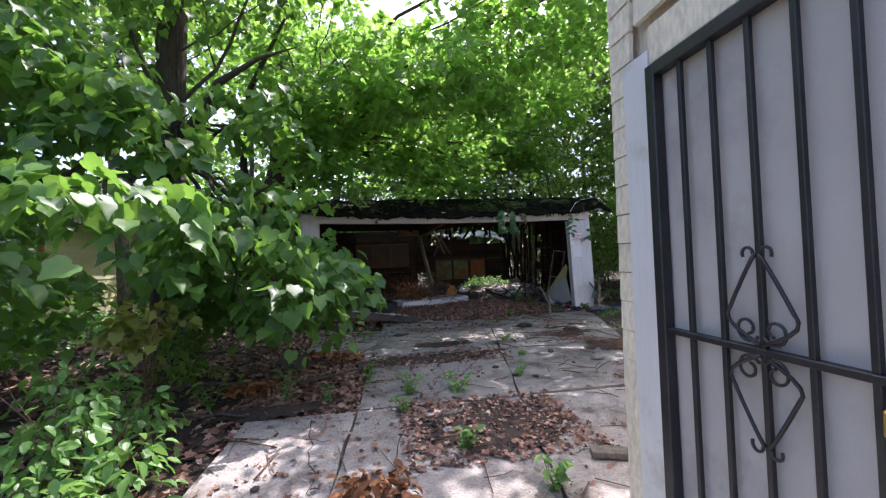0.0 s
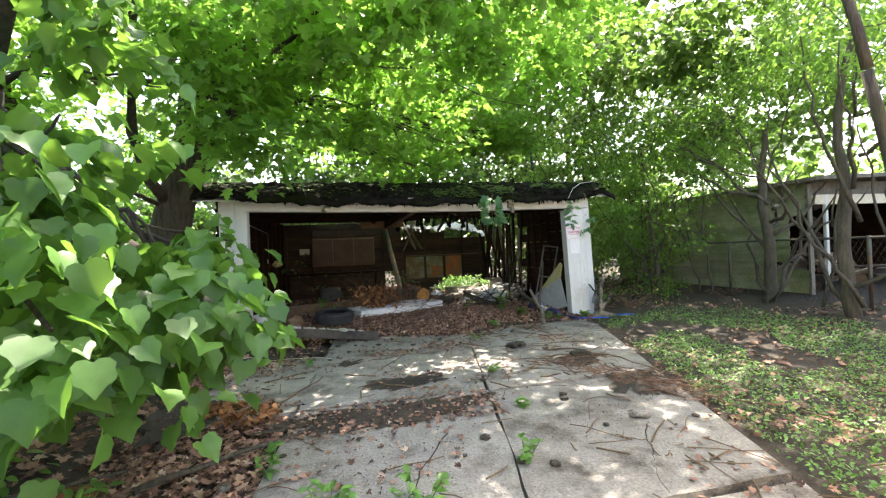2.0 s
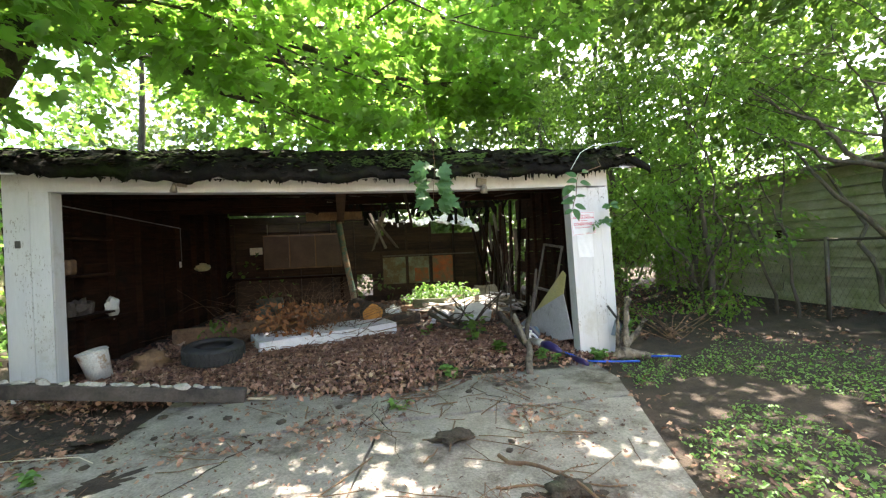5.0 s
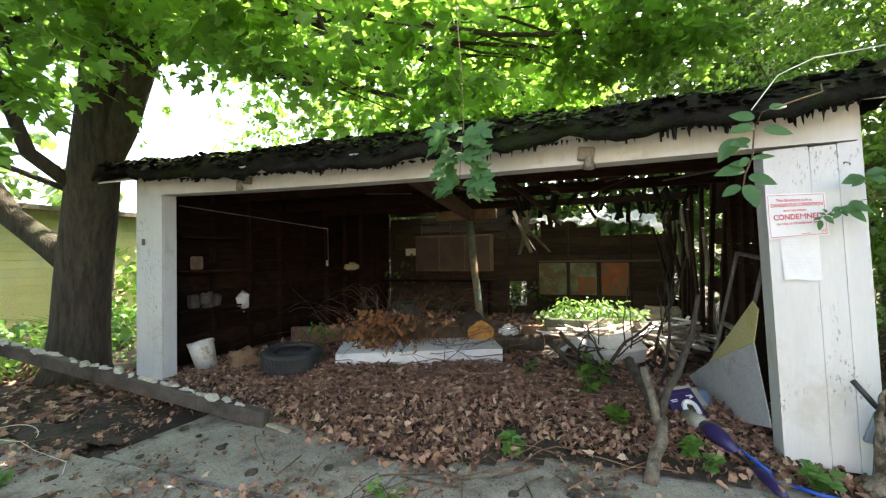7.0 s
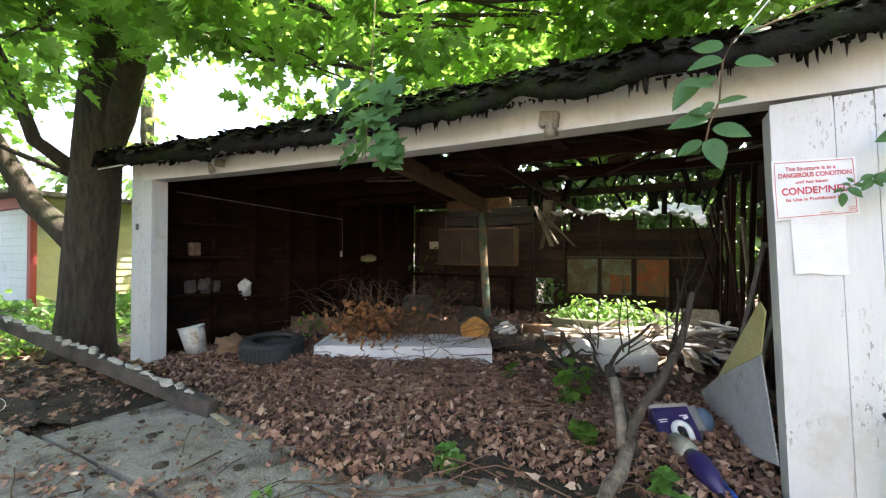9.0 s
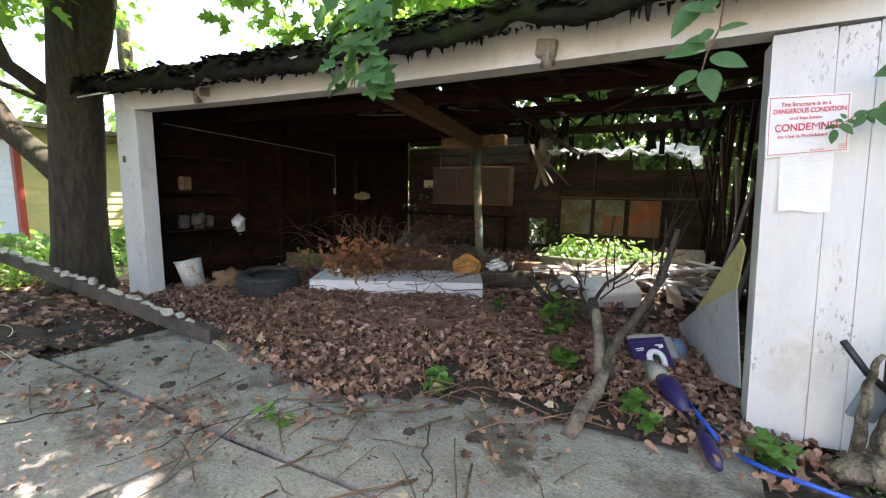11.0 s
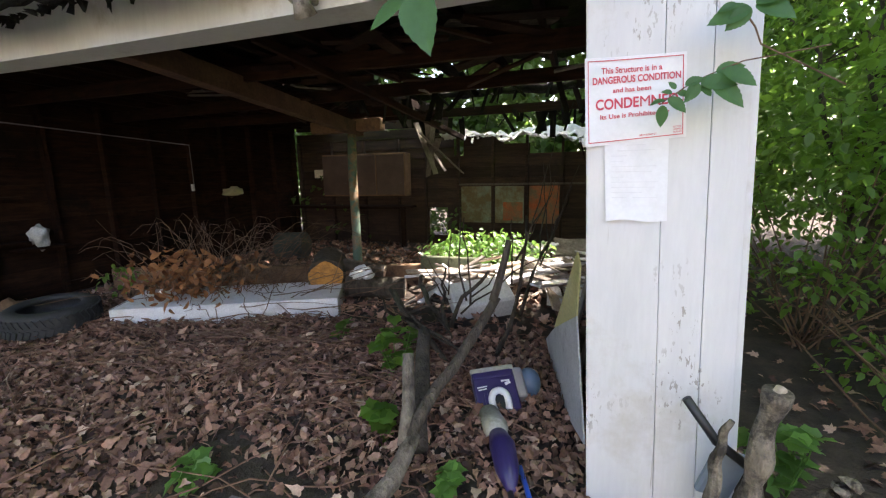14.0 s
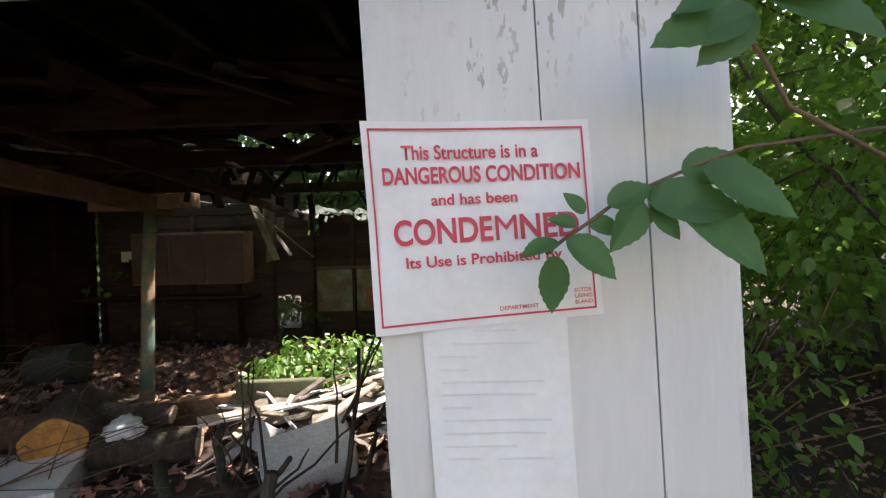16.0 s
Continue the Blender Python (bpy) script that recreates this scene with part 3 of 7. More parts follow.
M_flake = island_material("roofing_flake", [(0, (0.004, 0.0035, 0.003)), (0.7, (0.014, 0.011, 0.009)), (0.93, (0.03, 0.022, 0.016)), (1, (0.085, 0.07, 0.055))], 0.95)
M_flake.node_tree.nodes["Principled BSDF"].inputs["Specular IOR Level"].default_value = 0.12
tagged(part("roofing_flakes", leaf_mesh("roofing_flakes", SHARD, fp, down, upw, rng.uniform(0.03, 0.105, n), M_flake, -0.1), M_flake, roof), kind="stuff")

roof_frame = thing("roof_frame", (1.7, 12.4, 2.3), "dark old rafters and sagging ceiling joists", "rafters", kind="structure")
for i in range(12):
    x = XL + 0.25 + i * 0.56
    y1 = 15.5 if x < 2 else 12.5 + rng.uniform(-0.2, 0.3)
    bar("rafter", (x, 9.3, 2.44), (x + rng.normal(0, 0.03), y1, 2.56), 0.045, 0.12, M_oldwood_shaded, roof_frame)
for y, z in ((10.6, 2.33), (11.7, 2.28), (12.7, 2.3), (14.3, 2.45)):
    bar("joist", (XL, y, z), (2.3 if y == 12.7 else XR, y + rng.normal(0, 0.05), z + rng.normal(0, 0.03)), 0.05, 0.13, M_oldwood_shaded, roof_frame)
bar("beam", (1.75, 9.3, 2.26), (1.4, 13.1, 2.1), 0.13, 0.17, surface("brown_beam", (0.07, 0.035, 0.02), (0.14, 0.075, 0.04), 5, (0.04, 0.025, 0.018), 2, rough=0.85, bump=0.25, fine=40), roof_frame)
bar("bearer", (0.75, 12.9, 2.13), (1.85, 12.95, 2.15), 0.16, 0.16, M_timber, roof_frame)
bar("prop", (2.5, 9.8, 2.3), (2.9, 13.4, 1.95), 0.04, 0.07, M_oldwood_shaded, roof_frame)
for i in range(60):
    a = (rng.uniform(0.2, 4.8), rng.uniform(10.2, 12.2 if i % 3 else 15.2), 2.4)
    if a[0] > 2.2 and a[1] > 12.2:
        continue
    ln = rng.uniform(0.3, 0.9)
    d = rng.normal(0, 0.5, 2)
    piece("lath", (a[0], a[1], a[2] + rng.uniform(-0.12, 0.05)), (rng.uniform(0.06, 0.14), ln, 0.018), M_oldwood_shaded if rng.random() < 0.75 else M_greywood, roof_frame, (rng.normal(0, 9), rng.normal(0, 14), rng.normal(0, 25) + (90 if rng.random() < 0.6 else 0)))

# loose pieces at the collapsed back corner
fallen = thing("collapsed_roof_sheet", (3.4, 14.6, 1.9), "pale collapsed roof sheet hanging over the back wall", "roof debris")
bm = bmesh.new()
def sag(u, v):
    x, y = 2.1 + 2.6 * u, 14.35 + 1.35 * v
    z = 2.02 + 0.22 * v - 0.5 * max(0, u - 0.6) * 1.5 * (1 - v)
    z += 0.16 * noise.noise((x * 2.3, y * 2.0, 3)) + 0.07 * noise.noise((x * 8, y * 8, 1))
    return x, y + 0.12 * noise.noise((x * 4, y * 3, 8)), z


gv = [[bm.verts.new(sag(i / 72, j / 30)) for i in range(73)] for j in range(31)]
for j in range(30):
    for i in range(72):
        if noise.noise((i * 0.14, j * 0.19, 5.5)) + 0.4 * noise.noise((i * 0.6, j * 0.6, 1.5)) < 0.24 and j > 8 + 10 * noise.noise((i * 0.12, 2.2, 0)) + 5 * noise.noise((i * 0.5, 7.2, 0)):
            bm.faces.new((gv[j][i], gv[j][i + 1], gv[j + 1][i + 1], gv[j + 1][i]))
bmesh.ops.delete(bm, geom=[v for v in bm.verts if not v.link_faces], context="VERTS")
bmesh.ops.solidify(bm, geom=list(bm.faces), thickness=0.015)
part("sheet", bm, M_foam, fallen)
for i in range(70):
    x, y = rng.uniform(1.7, 4.9), rng.uniform(11.9, 12.5) if i % 2 else rng.uniform(14.2, 14.5)
    ln = rng.uniform(0.05, 0.42)
    bar("hanging_scrap", (x, y, 2.42 + rng.uniform(-0.1, 0.15)), (x + rng.normal(0, 0.12), y + rng.normal(0, 0.05), 2.4 - ln), rng.uniform(0.03, 0.13), 0.01, M_roofing, fallen, roll=rng.uniform(-50, 50))
for i in range(7):
    bar("broken_board", (1.9 + rng.uniform(0, 0.5), 13.7 + rng.uniform(0, 0.6), 2.1 + rng.uniform(-0.1, 0.2)), (1.9 + rng.uniform(0, 0.8), 13.8 + rng.uniform(0, 0.8), 1.35 + rng.uniform(0, 0.5)), 0.11, 0.015, M_greywood, fallen, roll=rng.uniform(-40, 40))

# ---------------------------------------------------------------- house corner with the barred door
HX, HY = 1.18, 1.83
house = thing("house", (5, -3, 0), "cream shingled house corner with a barred security door", "house", kind="structure")
part("wall", box((8.0, 9.8, 3.2), pose(HX + 4.04, HY - 4.94, 1.55)), M_cream, house)
z = 0.12
row = 0
while z < 2.9:
    h = 0.136
    piece("shingle", (HX - 0.005, 1.75, z + h / 2), (0.02, 0.165 - 0.012 * (row % 2), h - 0.004), M_cream, house, (0, 3.0, 0))
    if z > 2.2:
        for q in range(5):
            piece("shingle", (HX - 0.005, 1.49 - q * 0.3 - 0.1 * (row % 2), z + h / 2), (0.02, 0.295, h - 0.004), M_cream, house, (0, 3.0, 0))
    for q in range(4):
        piece("shingle", (HX + 0.14 + q * 0.3, HY + 0.005, z + h / 2), (0.295, 0.02, h - 0.004), M_cream, house, (3.0, 0, 0))
    z += h
    row += 1
door_trim = part("door_trim", box((0.07, 0.165, 2.2), pose(HX - 0.03, 1.5825, 1.02), 0.006), M_white, house)
part("door_trim", box((0.05, 1.0, 0.16), pose(HX - 0.03, 0.995, 2.135), 0.006), M_cream, house)
part("door_trim", box((0.07, 0.12, 2.1), pose(HX - 0.03, 0.43, 1.07), 0.006), M_white, house)
part("step", box((0.3, 1.0, 0.1), pose(HX + 0.02, 1.0, -0.01), 0.02), M_concrete, house)

security_door = thing("security_door", (HX - 0.04, 1.1, 0.28), "black iron security door with scrollwork over a grey screen", "door")
DX = HX - 0.055
D0, D1, Z0, Z1 = 1.497, 0.50, 0.05, 2.045
for y0, y1, zz0, zz1 in ((D0, D0 - 0.05, Z0, Z1), (D1 + 0.05, D1, Z0, Z1)):
    part("frame", box((0.045, abs(y0 - y1), zz1 - zz0), pose(DX, (y0 + y1) / 2, (zz0 + zz1) / 2), 0.004), M_black, security_door)
for zz in (Z0 + 0.025, Z1 - 0.025, 0.995):
    part("rail", box((0.03 if zz == 0.995 else 0.045, D0 - D1 - 0.1, 0.022 if zz == 0.995 else 0.05), pose(DX, (D0 + D1) / 2, zz), 0.003), M_black, security_door)
for i in range(6):
    y = 1.329 - i * 0.1395
    part("bar", box((0.018, 0.018, Z1 - Z0 - 0.08), pose(DX, y, (Z0 + Z1) / 2), 0.002), M_black, security_door)
M_mesh = surface("screen_mesh", (0.52, 0.50, 0.47), (0.60, 0.58, 0.55), 3, (0.43, 0.41, 0.39), 2.0, rough=0.6, bump=0.5, stretch=(1, 1, 1), fine=420)
part("screen", box((0.006, D0 - D1 - 0.08, Z1 - Z0 - 0.08), pose(DX + 0.028, (D0 + D1) / 2, (Z0 + Z1) / 2)), M_mesh, security_door, "grey perforated screen")
SC = 1.05                                # middle bar of the scrollwork
for sgn in (1, -1):
    for updown in (1, -1):
        pts = []
        for q in range(14):
            s = q / 13
            w = 0.108 * (math.sin(math.pi * 0.5 * min(1, s / 0.3)) if s < 0.3 else ((1 - s) / 0.7) ** 0.9)
            pts.append((DX - 0.012, SC + sgn * (w + 0.006), 1.0 + updown * (0.015 + s * 0.27), 0.006))
        stem("scroll", [pts], M_black, security_door, 6)
        curl = [(DX - 0.012, SC + sgn * (0.045 + 0.032 * math.cos(a) * (1 - a / 9)), 1.0 + updown * (0.06 + 0.032 * math.sin(a) * (1 - a / 9)), 0.005) for a in np.linspace(-2.6, 4.5, 18)]
        stem("scroll", [curl], M_black, security_door, 6)
        tipc = [(DX - 0.012, SC + sgn * (0.012 + 0.018 * (1 - math.cos(a))), 1.0 + updown * (0.285 + 0.02 * math.sin(a)), 0.005) for a in np.linspace(0, 3.6, 9)]
        stem("scroll", [tipc], M_black, security_door, 6)
lock = part("lock", box((0.04, 0.05, 0.07), pose(DX - 0.015, D1 + 0.225, 0.905), 0.008), plain("brass", (0.55, 0.35, 0.08), 0.35, 0.9), security_door, "brass lock")

# ---------------------------------------------------------------- neighbours
shed = thing("neighbour_garage", (12.4, 11.4, 0.15), "derelict grey neighbouring garage with split siding", "garage", kind="structure")
NXL, NYF, NZ = 9.75, 8.55, 2.45
M_greysiding = surface("mossy_grey_siding", (0.29, 0.285, 0.19), (0.45, 0.435, 0.31), 2.2, (0.19, 0.23, 0.08), 0.9, (0.44, 0.62), 0.85, 0.3, (1, 1, 5), 40, vary=0.15)
for i in range(14):
    zz = 0.25 + i * 0.165
    gap = 8.95 if 2 < i < 9 else 8.6
    pieces_y = ((gap + 0.35 * (i % 3 == 0), 11.1), (11.13, 12.35), (12.39, 14.8)) if i % 2 else ((gap, 12.0), (12.04, 14.8))
    for a, b in pieces_y:
        if 3 <= i <= 8 and rng.random() < 0.3 and a > 10:
            a += 0.12
        piece("siding_board", (NXL, (a + b) / 2, zz), (0.016, b - a, 0.18), M_greysiding, shed, (rng.normal(0, 0.25), 13 + rng.normal(0, 3), 0))
for y in (8.62, 9.5, 10.4, 11.3, 12.2, 13.1, 14.0, 14.75):
    piece("stud", (NXL + 0.06, y, 1.3), (0.08, 0.05, 2.2), M_oldwood_shaded, shed)
piece("corner_board", (NXL + 0.02, NYF, 1.3), (0.1, 0.04, 2.3), M_greywood, shed)
piece("door_post", (NXL + 0.45, NYF, 1.22), (0.07, 0.06, 2.0), M_white, shed)
piece("lintel", (12.6, NYF, 2.12), (5.4, 0.05, 0.2), M_cream, shed)
piece("gable_board", (12.6, NYF, 2.36), (5.6, 0.04, 0.28), M_greywood, shed)
for i in range(6):
    piece("siding_board", (NXL + 0.25 + rng.normal(0, 0.04), NYF + 0.03, 0.35 + i * 0.33 + rng.normal(0, 0.05)), (rng.uniform(0.25, 0.42), 0.02, rng.uniform(0.12, 0.2)), M_oldwood_shaded, shed, (0, 10 + rng.normal(0, 16), 0))
piece("back_wall", (12.6, 14.8, 1.3), (5.6, 0.06, 2.4), M_oldwood_shaded, shed)
piece("side_wall", (15.4, 11.7, 1.3), (0.06, 6.3, 2.4), M_oldwood_shaded, shed)
piece("roof_slope", (12.6, 11.6, 2.62), (6.2, 6.9, 0.08), M_greywood, shed, (0, -2, 0))
for i in range(26):
    a = (rng.uniform(10.6, 13.5), rng.uniform(8.9, 10.8), 0.15 + rng.uniform(0.05, 0.7))
    piece("broken_plank", a, (rng.uniform(0.1, 0.3), rng.uniform(0.5, 1.3), 0.03), (M_greywood, M_timber, M_palewood)[i % 3], shed, (rng.normal(0, 30), rng.normal(0, 25), rng.uniform(0, 180)))

yshed = thing("yellow_garage", (-9.3, 12.5, 0.1), "pale yellow clapboard garage with red trim", "garage", kind="structure")
for i in range(14):
    piece("clapboard", (-6.95, 13.0, 0.2 + i * 0.165), (0.025, 6.1, 0.17), M_yellow, yshed, (0, -5, 0))
for i in range(14):
    piece("brick_course", (-8.95, 9.97, 0.2 + i * 0.165), (3.4, 0.03, 0.16), M_white, yshed, (0, 0, 0))
piece("corner_trim", (-6.98, 9.93, 1.25), (0.16, 0.1, 2.3), M_redtrim, yshed)
piece("lintel_trim", (-9.0, 9.93, 2.32), (4.0, 0.1, 0.22), M_redtrim, yshed)
piece("roof_slope", (-9.2, 12.9, 2.6), (5.2, 6.8, 0.1), M_greywood, yshed, (0, 3, 0))
piece("back_wall", (-9.2, 16.0, 1.3), (4.6, 0.06, 2.4), M_yellow, yshed)

# chain-link fence along the right-hand neighbour
fence = thing("chain_link_fence", (8.75, 9.5, 0.12), "rusty chain-link fence grown through with saplings", "fence")
fx = 8.75
stem("top_rail", [[(fx + 0.1, y, 1.3 + 0.01 * math.sin(y), 0.021) for y in np.linspace(3.5, 16.5, 14)]], M_metal, fence, 8)
for y in (4.4, 7.0, 9.6, 12.2, 14.8):
    stem("fence_post", [[(fx + 0.1, y, 0.0, 0.03), (fx + 0.1, y, 1.34, 0.03)]], M_metal, fence, 8)
wires = []
for k in range(150):
    y0 = 4.0 + k * 0.085
    for s in (1, -1):
        wires.append([(fx + 0.1 + 0.004 * s, y0, 0.12, 0.0016), (fx + 0.1, y0 + s * 0.6, 1.28, 0.0016)])
tagged(stem("wire_mesh", wires, M_metal, fence, 3), kind="stuff")

# ---------------------------------------------------------------- things in and before the garage
def pile(x, y):
    """Height of the heap of dead leaves in the opening."""
    x, y = np.asarray(x, float), np.asarray(y, float)
    front = 8.52 + 0.13 * np.abs(x - 2.2) + 0.12 * np.sin(2.3 * x)
    s = np.clip((y - front) / 1.1, 0, 1)
    side = np.clip((x + 1.5) / 0.8, 0, 1) * np.clip((4.75 - x) / 0.6, 0, 1)
    back = np.clip((14.8 - y) / 2.5, 0.35, 1)
    return (0.02 + 0.10 * s * s * (3 - 2 * s) + 0.03 * np.sin(3.1 * x) * np.sin(2.7 * y) * s) * side * back


bm = bmesh.new()
gv = {}
for j in range(61):
    for i in range(66):
        x, y = -1.5 + i * 0.1, 8.25 + j * 0.12
        gv[i, j] = bm.verts.new((x, y, float(pile(x, y)) - 0.005 + (0.012 * noise.noise((x * 9, y * 9, 0)))))
for j in range(60):
    for i in range(65):
        y = 8.25 + j * 0.12
        x = -1.5 + i * 0.1
        if float(pile(x, y)) > 0.017 and y > 8.52 + 0.13 * abs(x - 2.2) + 0.12 * math.sin(2.3 * x) - 0.1:
            bm.faces.new((gv[i, j], gv[i + 1, j], gv[i + 1, j + 1], gv[i, j + 1]))
bmesh.ops.delete(bm, geom=[v for v in bm.verts if not v.link_faces], context="VERTS")
leaf_heap = part("leaf_heap", bm, M_soil, None, smooth=True)
tagged(leaf_heap, "heap of brown dead leaves spilling from the garage", "dead leaves", kind="stuff")


def litter(name, n, xr, yr, height, keep, size, material, shape=MAPLE, parent=None, lie=0.35, label="", curl=0.35):
    x, y = rng.uniform(*xr, n), rng.uniform(*yr, n)
    ok = keep(x, y)
    x, y = x[ok], y[ok]
    p = np.stack([x, y, height(x, y) + rng.uniform(0.002, 0.02, len(x))], -1)
    a = rng.uniform(0, 2 * np.pi, len(x))
    tip = np.stack([np.cos(a), np.sin(a), rng.normal(0, lie, len(x))], -1)
    up = np.stack([rng.normal(0, lie, len(x)), rng.normal(0, lie, len(x)), np.ones(len(x))], -1)
    ob = part(name, leaf_mesh(name, shape, p, tip, up, rng.uniform(*size, len(x)), material, curl), material, parent)
    return tagged(ob, label, "dead leaves" if material is L_dead else "ground cover", kind="stuff")


def patchy(scale, level, seed=0):
    f = np.vectorize(lambda x, y: noise.noise((x * scale + seed, y * scale, seed * 1.7)))
    return lambda x, y: f(x, y) > level


def heap_keep(x, y):
    bare = (x > 2.7) & (y < 8.98 + 0.1 * np.sin(5 * x)) & (rng.random(len(x)) < 0.72)
    return ~bare & (y > 8.5 + 0.13 * np.abs(x - 2.2) + 0.12 * np.sin(2.3 * x) + rng.normal(0, 0.12, len(x))) & (x > -1.5) & (x < 4.9)


litter("dead_leaves", 18000, (-1.5, 4.9), (8.2, 10.6), lambda x, y: pile(x, y) + rng.uniform(0, 0.035, len(x)), heap_keep, (0.024, 0.052), L_dead, BROAD, label="curled brown dead leaves", lie=0.8, curl=1.2)
litter("dead_leaves", 6000, (-1.5, 4.9), (8.2, 10.4), lambda x, y: pile(x, y) + rng.uniform(0, 0.04, len(x)), heap_keep, (0.025, 0.06), L_dead, OVAL, label="curled brown dead leaves", lie=1.0, curl=0.9)
litter("dead_leaves", 3500, (-1.5, 4.9), (10.6, 15.4), pile, heap_keep, (0.05, 0.11), L_dead, label="curled brown dead leaves", lie=0.8)
clump = patchy(0.9, 0.06, 3)
litter("dead_leaves", 5200, (-1.3, 4.6), (2.2, 9.0), lambda x, y: 0 * x + 0.0, lambda x, y: clump(x, y) & (rng.random(len(x)) < 0.75), (0.02, 0.055), L_dead, label="scattered brown leaf litter", lie=0.3)
litter("dead_leaves", 1500, (0.15, 1.55), (2.55, 3.8), lambda x, y: 0 * x + 0.004, lambda x, y: rng.random(len(x)) < 1, (0.02, 0.05), L_dead, label="brown leaf litter on broken concrete")
litter("dead_leaves", 700, (-0.1, 1.7), (5.1, 5.75), lambda x, y: 0 * x + 0.002, lambda x, y: rng.random(len(x)) < 1, (0.02, 0.05), L_dead, label="dark leaf litter in a slab joint")
litter("dead_leaves", 5200, (-5, -1.0), (1.5, 9.5), lambda x, y: lift(x, y) + 0.01, lambda x, y: rng.random(len(x)) < 0.9, (0.05, 0.11), L_dead, label="brown leaf litter on the soil")
litter("dead_leaves", 5500, (2.6, 10), (4, 15.5), lambda x, y: lift(x, y) + 0.01, lambda x, y: (x > np.minimum(2.97 + (y - 3.94) * 0.372, 5.05)) & patchy(0.6, -0.1, 5)(x, y), (0.03, 0.08), L_dead, label="brown leaf litter on the soil")

litter("dead_leaves", 2600, (-1.35, -0.15), (3.7, 5.8), lambda x, y: lift(x, y) + 0.01, lambda x, y: rng.random(len(x)) < 0.95, (0.03, 0.08), L_dead, label="brown leaf litter where slabs are gone")
litter("dead_leaves", 1500, (-1.6, 0.0), (5.8, 8.4), lambda x, y: 0 * x + 0.004, lambda x, y: patchy(1.3, 0.0, 6)(x, y), (0.02, 0.06), L_dead, label="brown leaf litter along the drive edge")
litter("dead_leaves", 3800, (-1.6, 3.6), (6.4, 8.8), lambda x, y: 0 * x + 0.004, lambda x, y: patchy(1.3, 0.1, 14)(x, y), (0.012, 0.034), L_dead, OVAL, label="brown leaf litter on the worn slabs")
litter("dead_leaves", 1400, (-0.5, 3.6), (7.4, 8.7), lambda x, y: 0 * x + 0.004, lambda x, y: patchy(1.7, 0.05, 8)(x, y), (0.02, 0.06), L_dead, label="brown leaf litter before the heap")
crumb = patchy(1.1, 0.06, 11)
for tone, colour, n in (("dark_crumbs", (0.06, 0.044, 0.034), 9000), ("brown_crumbs", (0.17, 0.10, 0.065), 8000)):
    litter(tone, n, (-1.3, 4.6), (2.0, 9.0), lambda x, y: 0 * x + 0.004, lambda x, y: crumb(x, y) & (x < 2.9 + (y - 3.94) * 0.372), (0.004, 0.017), island_material(tone, [(0, tuple(c * 0.5 for c in colour)), (1, colour)]), OVAL, None, 0.5, "crumbs of soil and bark on the concrete")
# white foam slab
foam = part("foam_slab", box((1.98, 0.62, 0.21), pose(1.36, 10.6, 0.195, 2, 0.0, 25.7), 0.012, seg=2), M_foam)
tagged(foam, "long dirty white foam slab lying on dead leaves", "foam slab")

# old tyre lying flat
def tyre(at, r, w, tilt=(0, 0, 0)):
    prof = [(-0.36, 0.62), (-0.5, 0.66), (-0.5, 0.86), (-0.38, 0.97), (0.0, 1.0), (0.38, 0.97), (0.5, 0.86), (0.5, 0.66), (0.36, 0.62), (0.3, 0.68), (0.34, 0.86), (0, 0.92), (-0.34, 0.86), (-0.3, 0.68)]
    n = 40
    v = [(r * q * math.cos(a), r * q * math.sin(a), w * h) for a in np.arange(n) * 2 * math.pi / n for h, q in prof]
    k = len(prof)
    f = [(i * k + j, i * k + (j + 1) % k, ((i + 1) % n) * k + (j + 1) % k, ((i + 1) % n) * k + j) for i in range(n) for j in range(k)]
    e = thing("tyre", at, "old black car tyre lying flat on dead leaves", "tyre")
    me = mesh_from("casing", v, f, M_rubber, True)
    me.transform(pose(*at, *tilt))
    part("casing", me, M_rubber, e)
    tread = bmesh.new()
    for i in range(44):
        a = i * 2 * math.pi / 44
        for s in (-1, 1):
            box((0.012, 0.035, w * 0.33), pose(*at, *tilt) @ pose(r * 1.0 * math.cos(a), r * 1.0 * math.sin(a), s * w * 0.2, 0, 0, math.degrees(a)) @ pose(0, 0, 0, 25 * s, 0, 0), 0, tread)
    part("tread", tread, M_rubber, e)


tyre((0.12, 9.74, 0.25), 0.34, 0.21, (4, 3, 0))

# tipped white bucket
bucket = thing("bucket", (-1.08, 9.58, 0.13), "stained white plastic bucket standing tilted in leaves", "bucket")
bm = bmesh.new()
bmesh.ops.create_cone(bm, segments=28, radius1=0.115, radius2=0.145, depth=0.33, cap_ends=True)
bmesh.ops.delete(bm, geom=[f for f in bm.faces if f.normal.z > 0.9], context="FACES")
bmesh.ops.solidify(bm, geom=list(bm.faces), thickness=0.006)
bm.transform(pose(-1.08, 9.58, 0.24, 8, -10, 0))
part("body", bm, surface("stained_plastic", (0.6, 0.58, 0.52), (0.7, 0.68, 0.62), 4, (0.35, 0.2, 0.08), 5, (0.48, 0.6), 0.5, 0.1), bucket, smooth=True)
stem("rim", [[(-1.08 + 0.148 * math.cos(a) - 0.028, 9.58 + 0.148 * math.sin(a) - 0.02, 0.395 + 0.148 * math.cos(a) * 0.17, 0.007) for a in np.linspace(0, 2 * math.pi, 25)]], M_plastic, bucket, 6)

# timbers
timber = bar("timber", (-0.9, 10.95, 0.24), (3.4, 12.2, 0.26), 0.09, 0.24, M_timber, None, 0.01)
tagged(timber, "long brown timber lying across the garage floor", "timber")
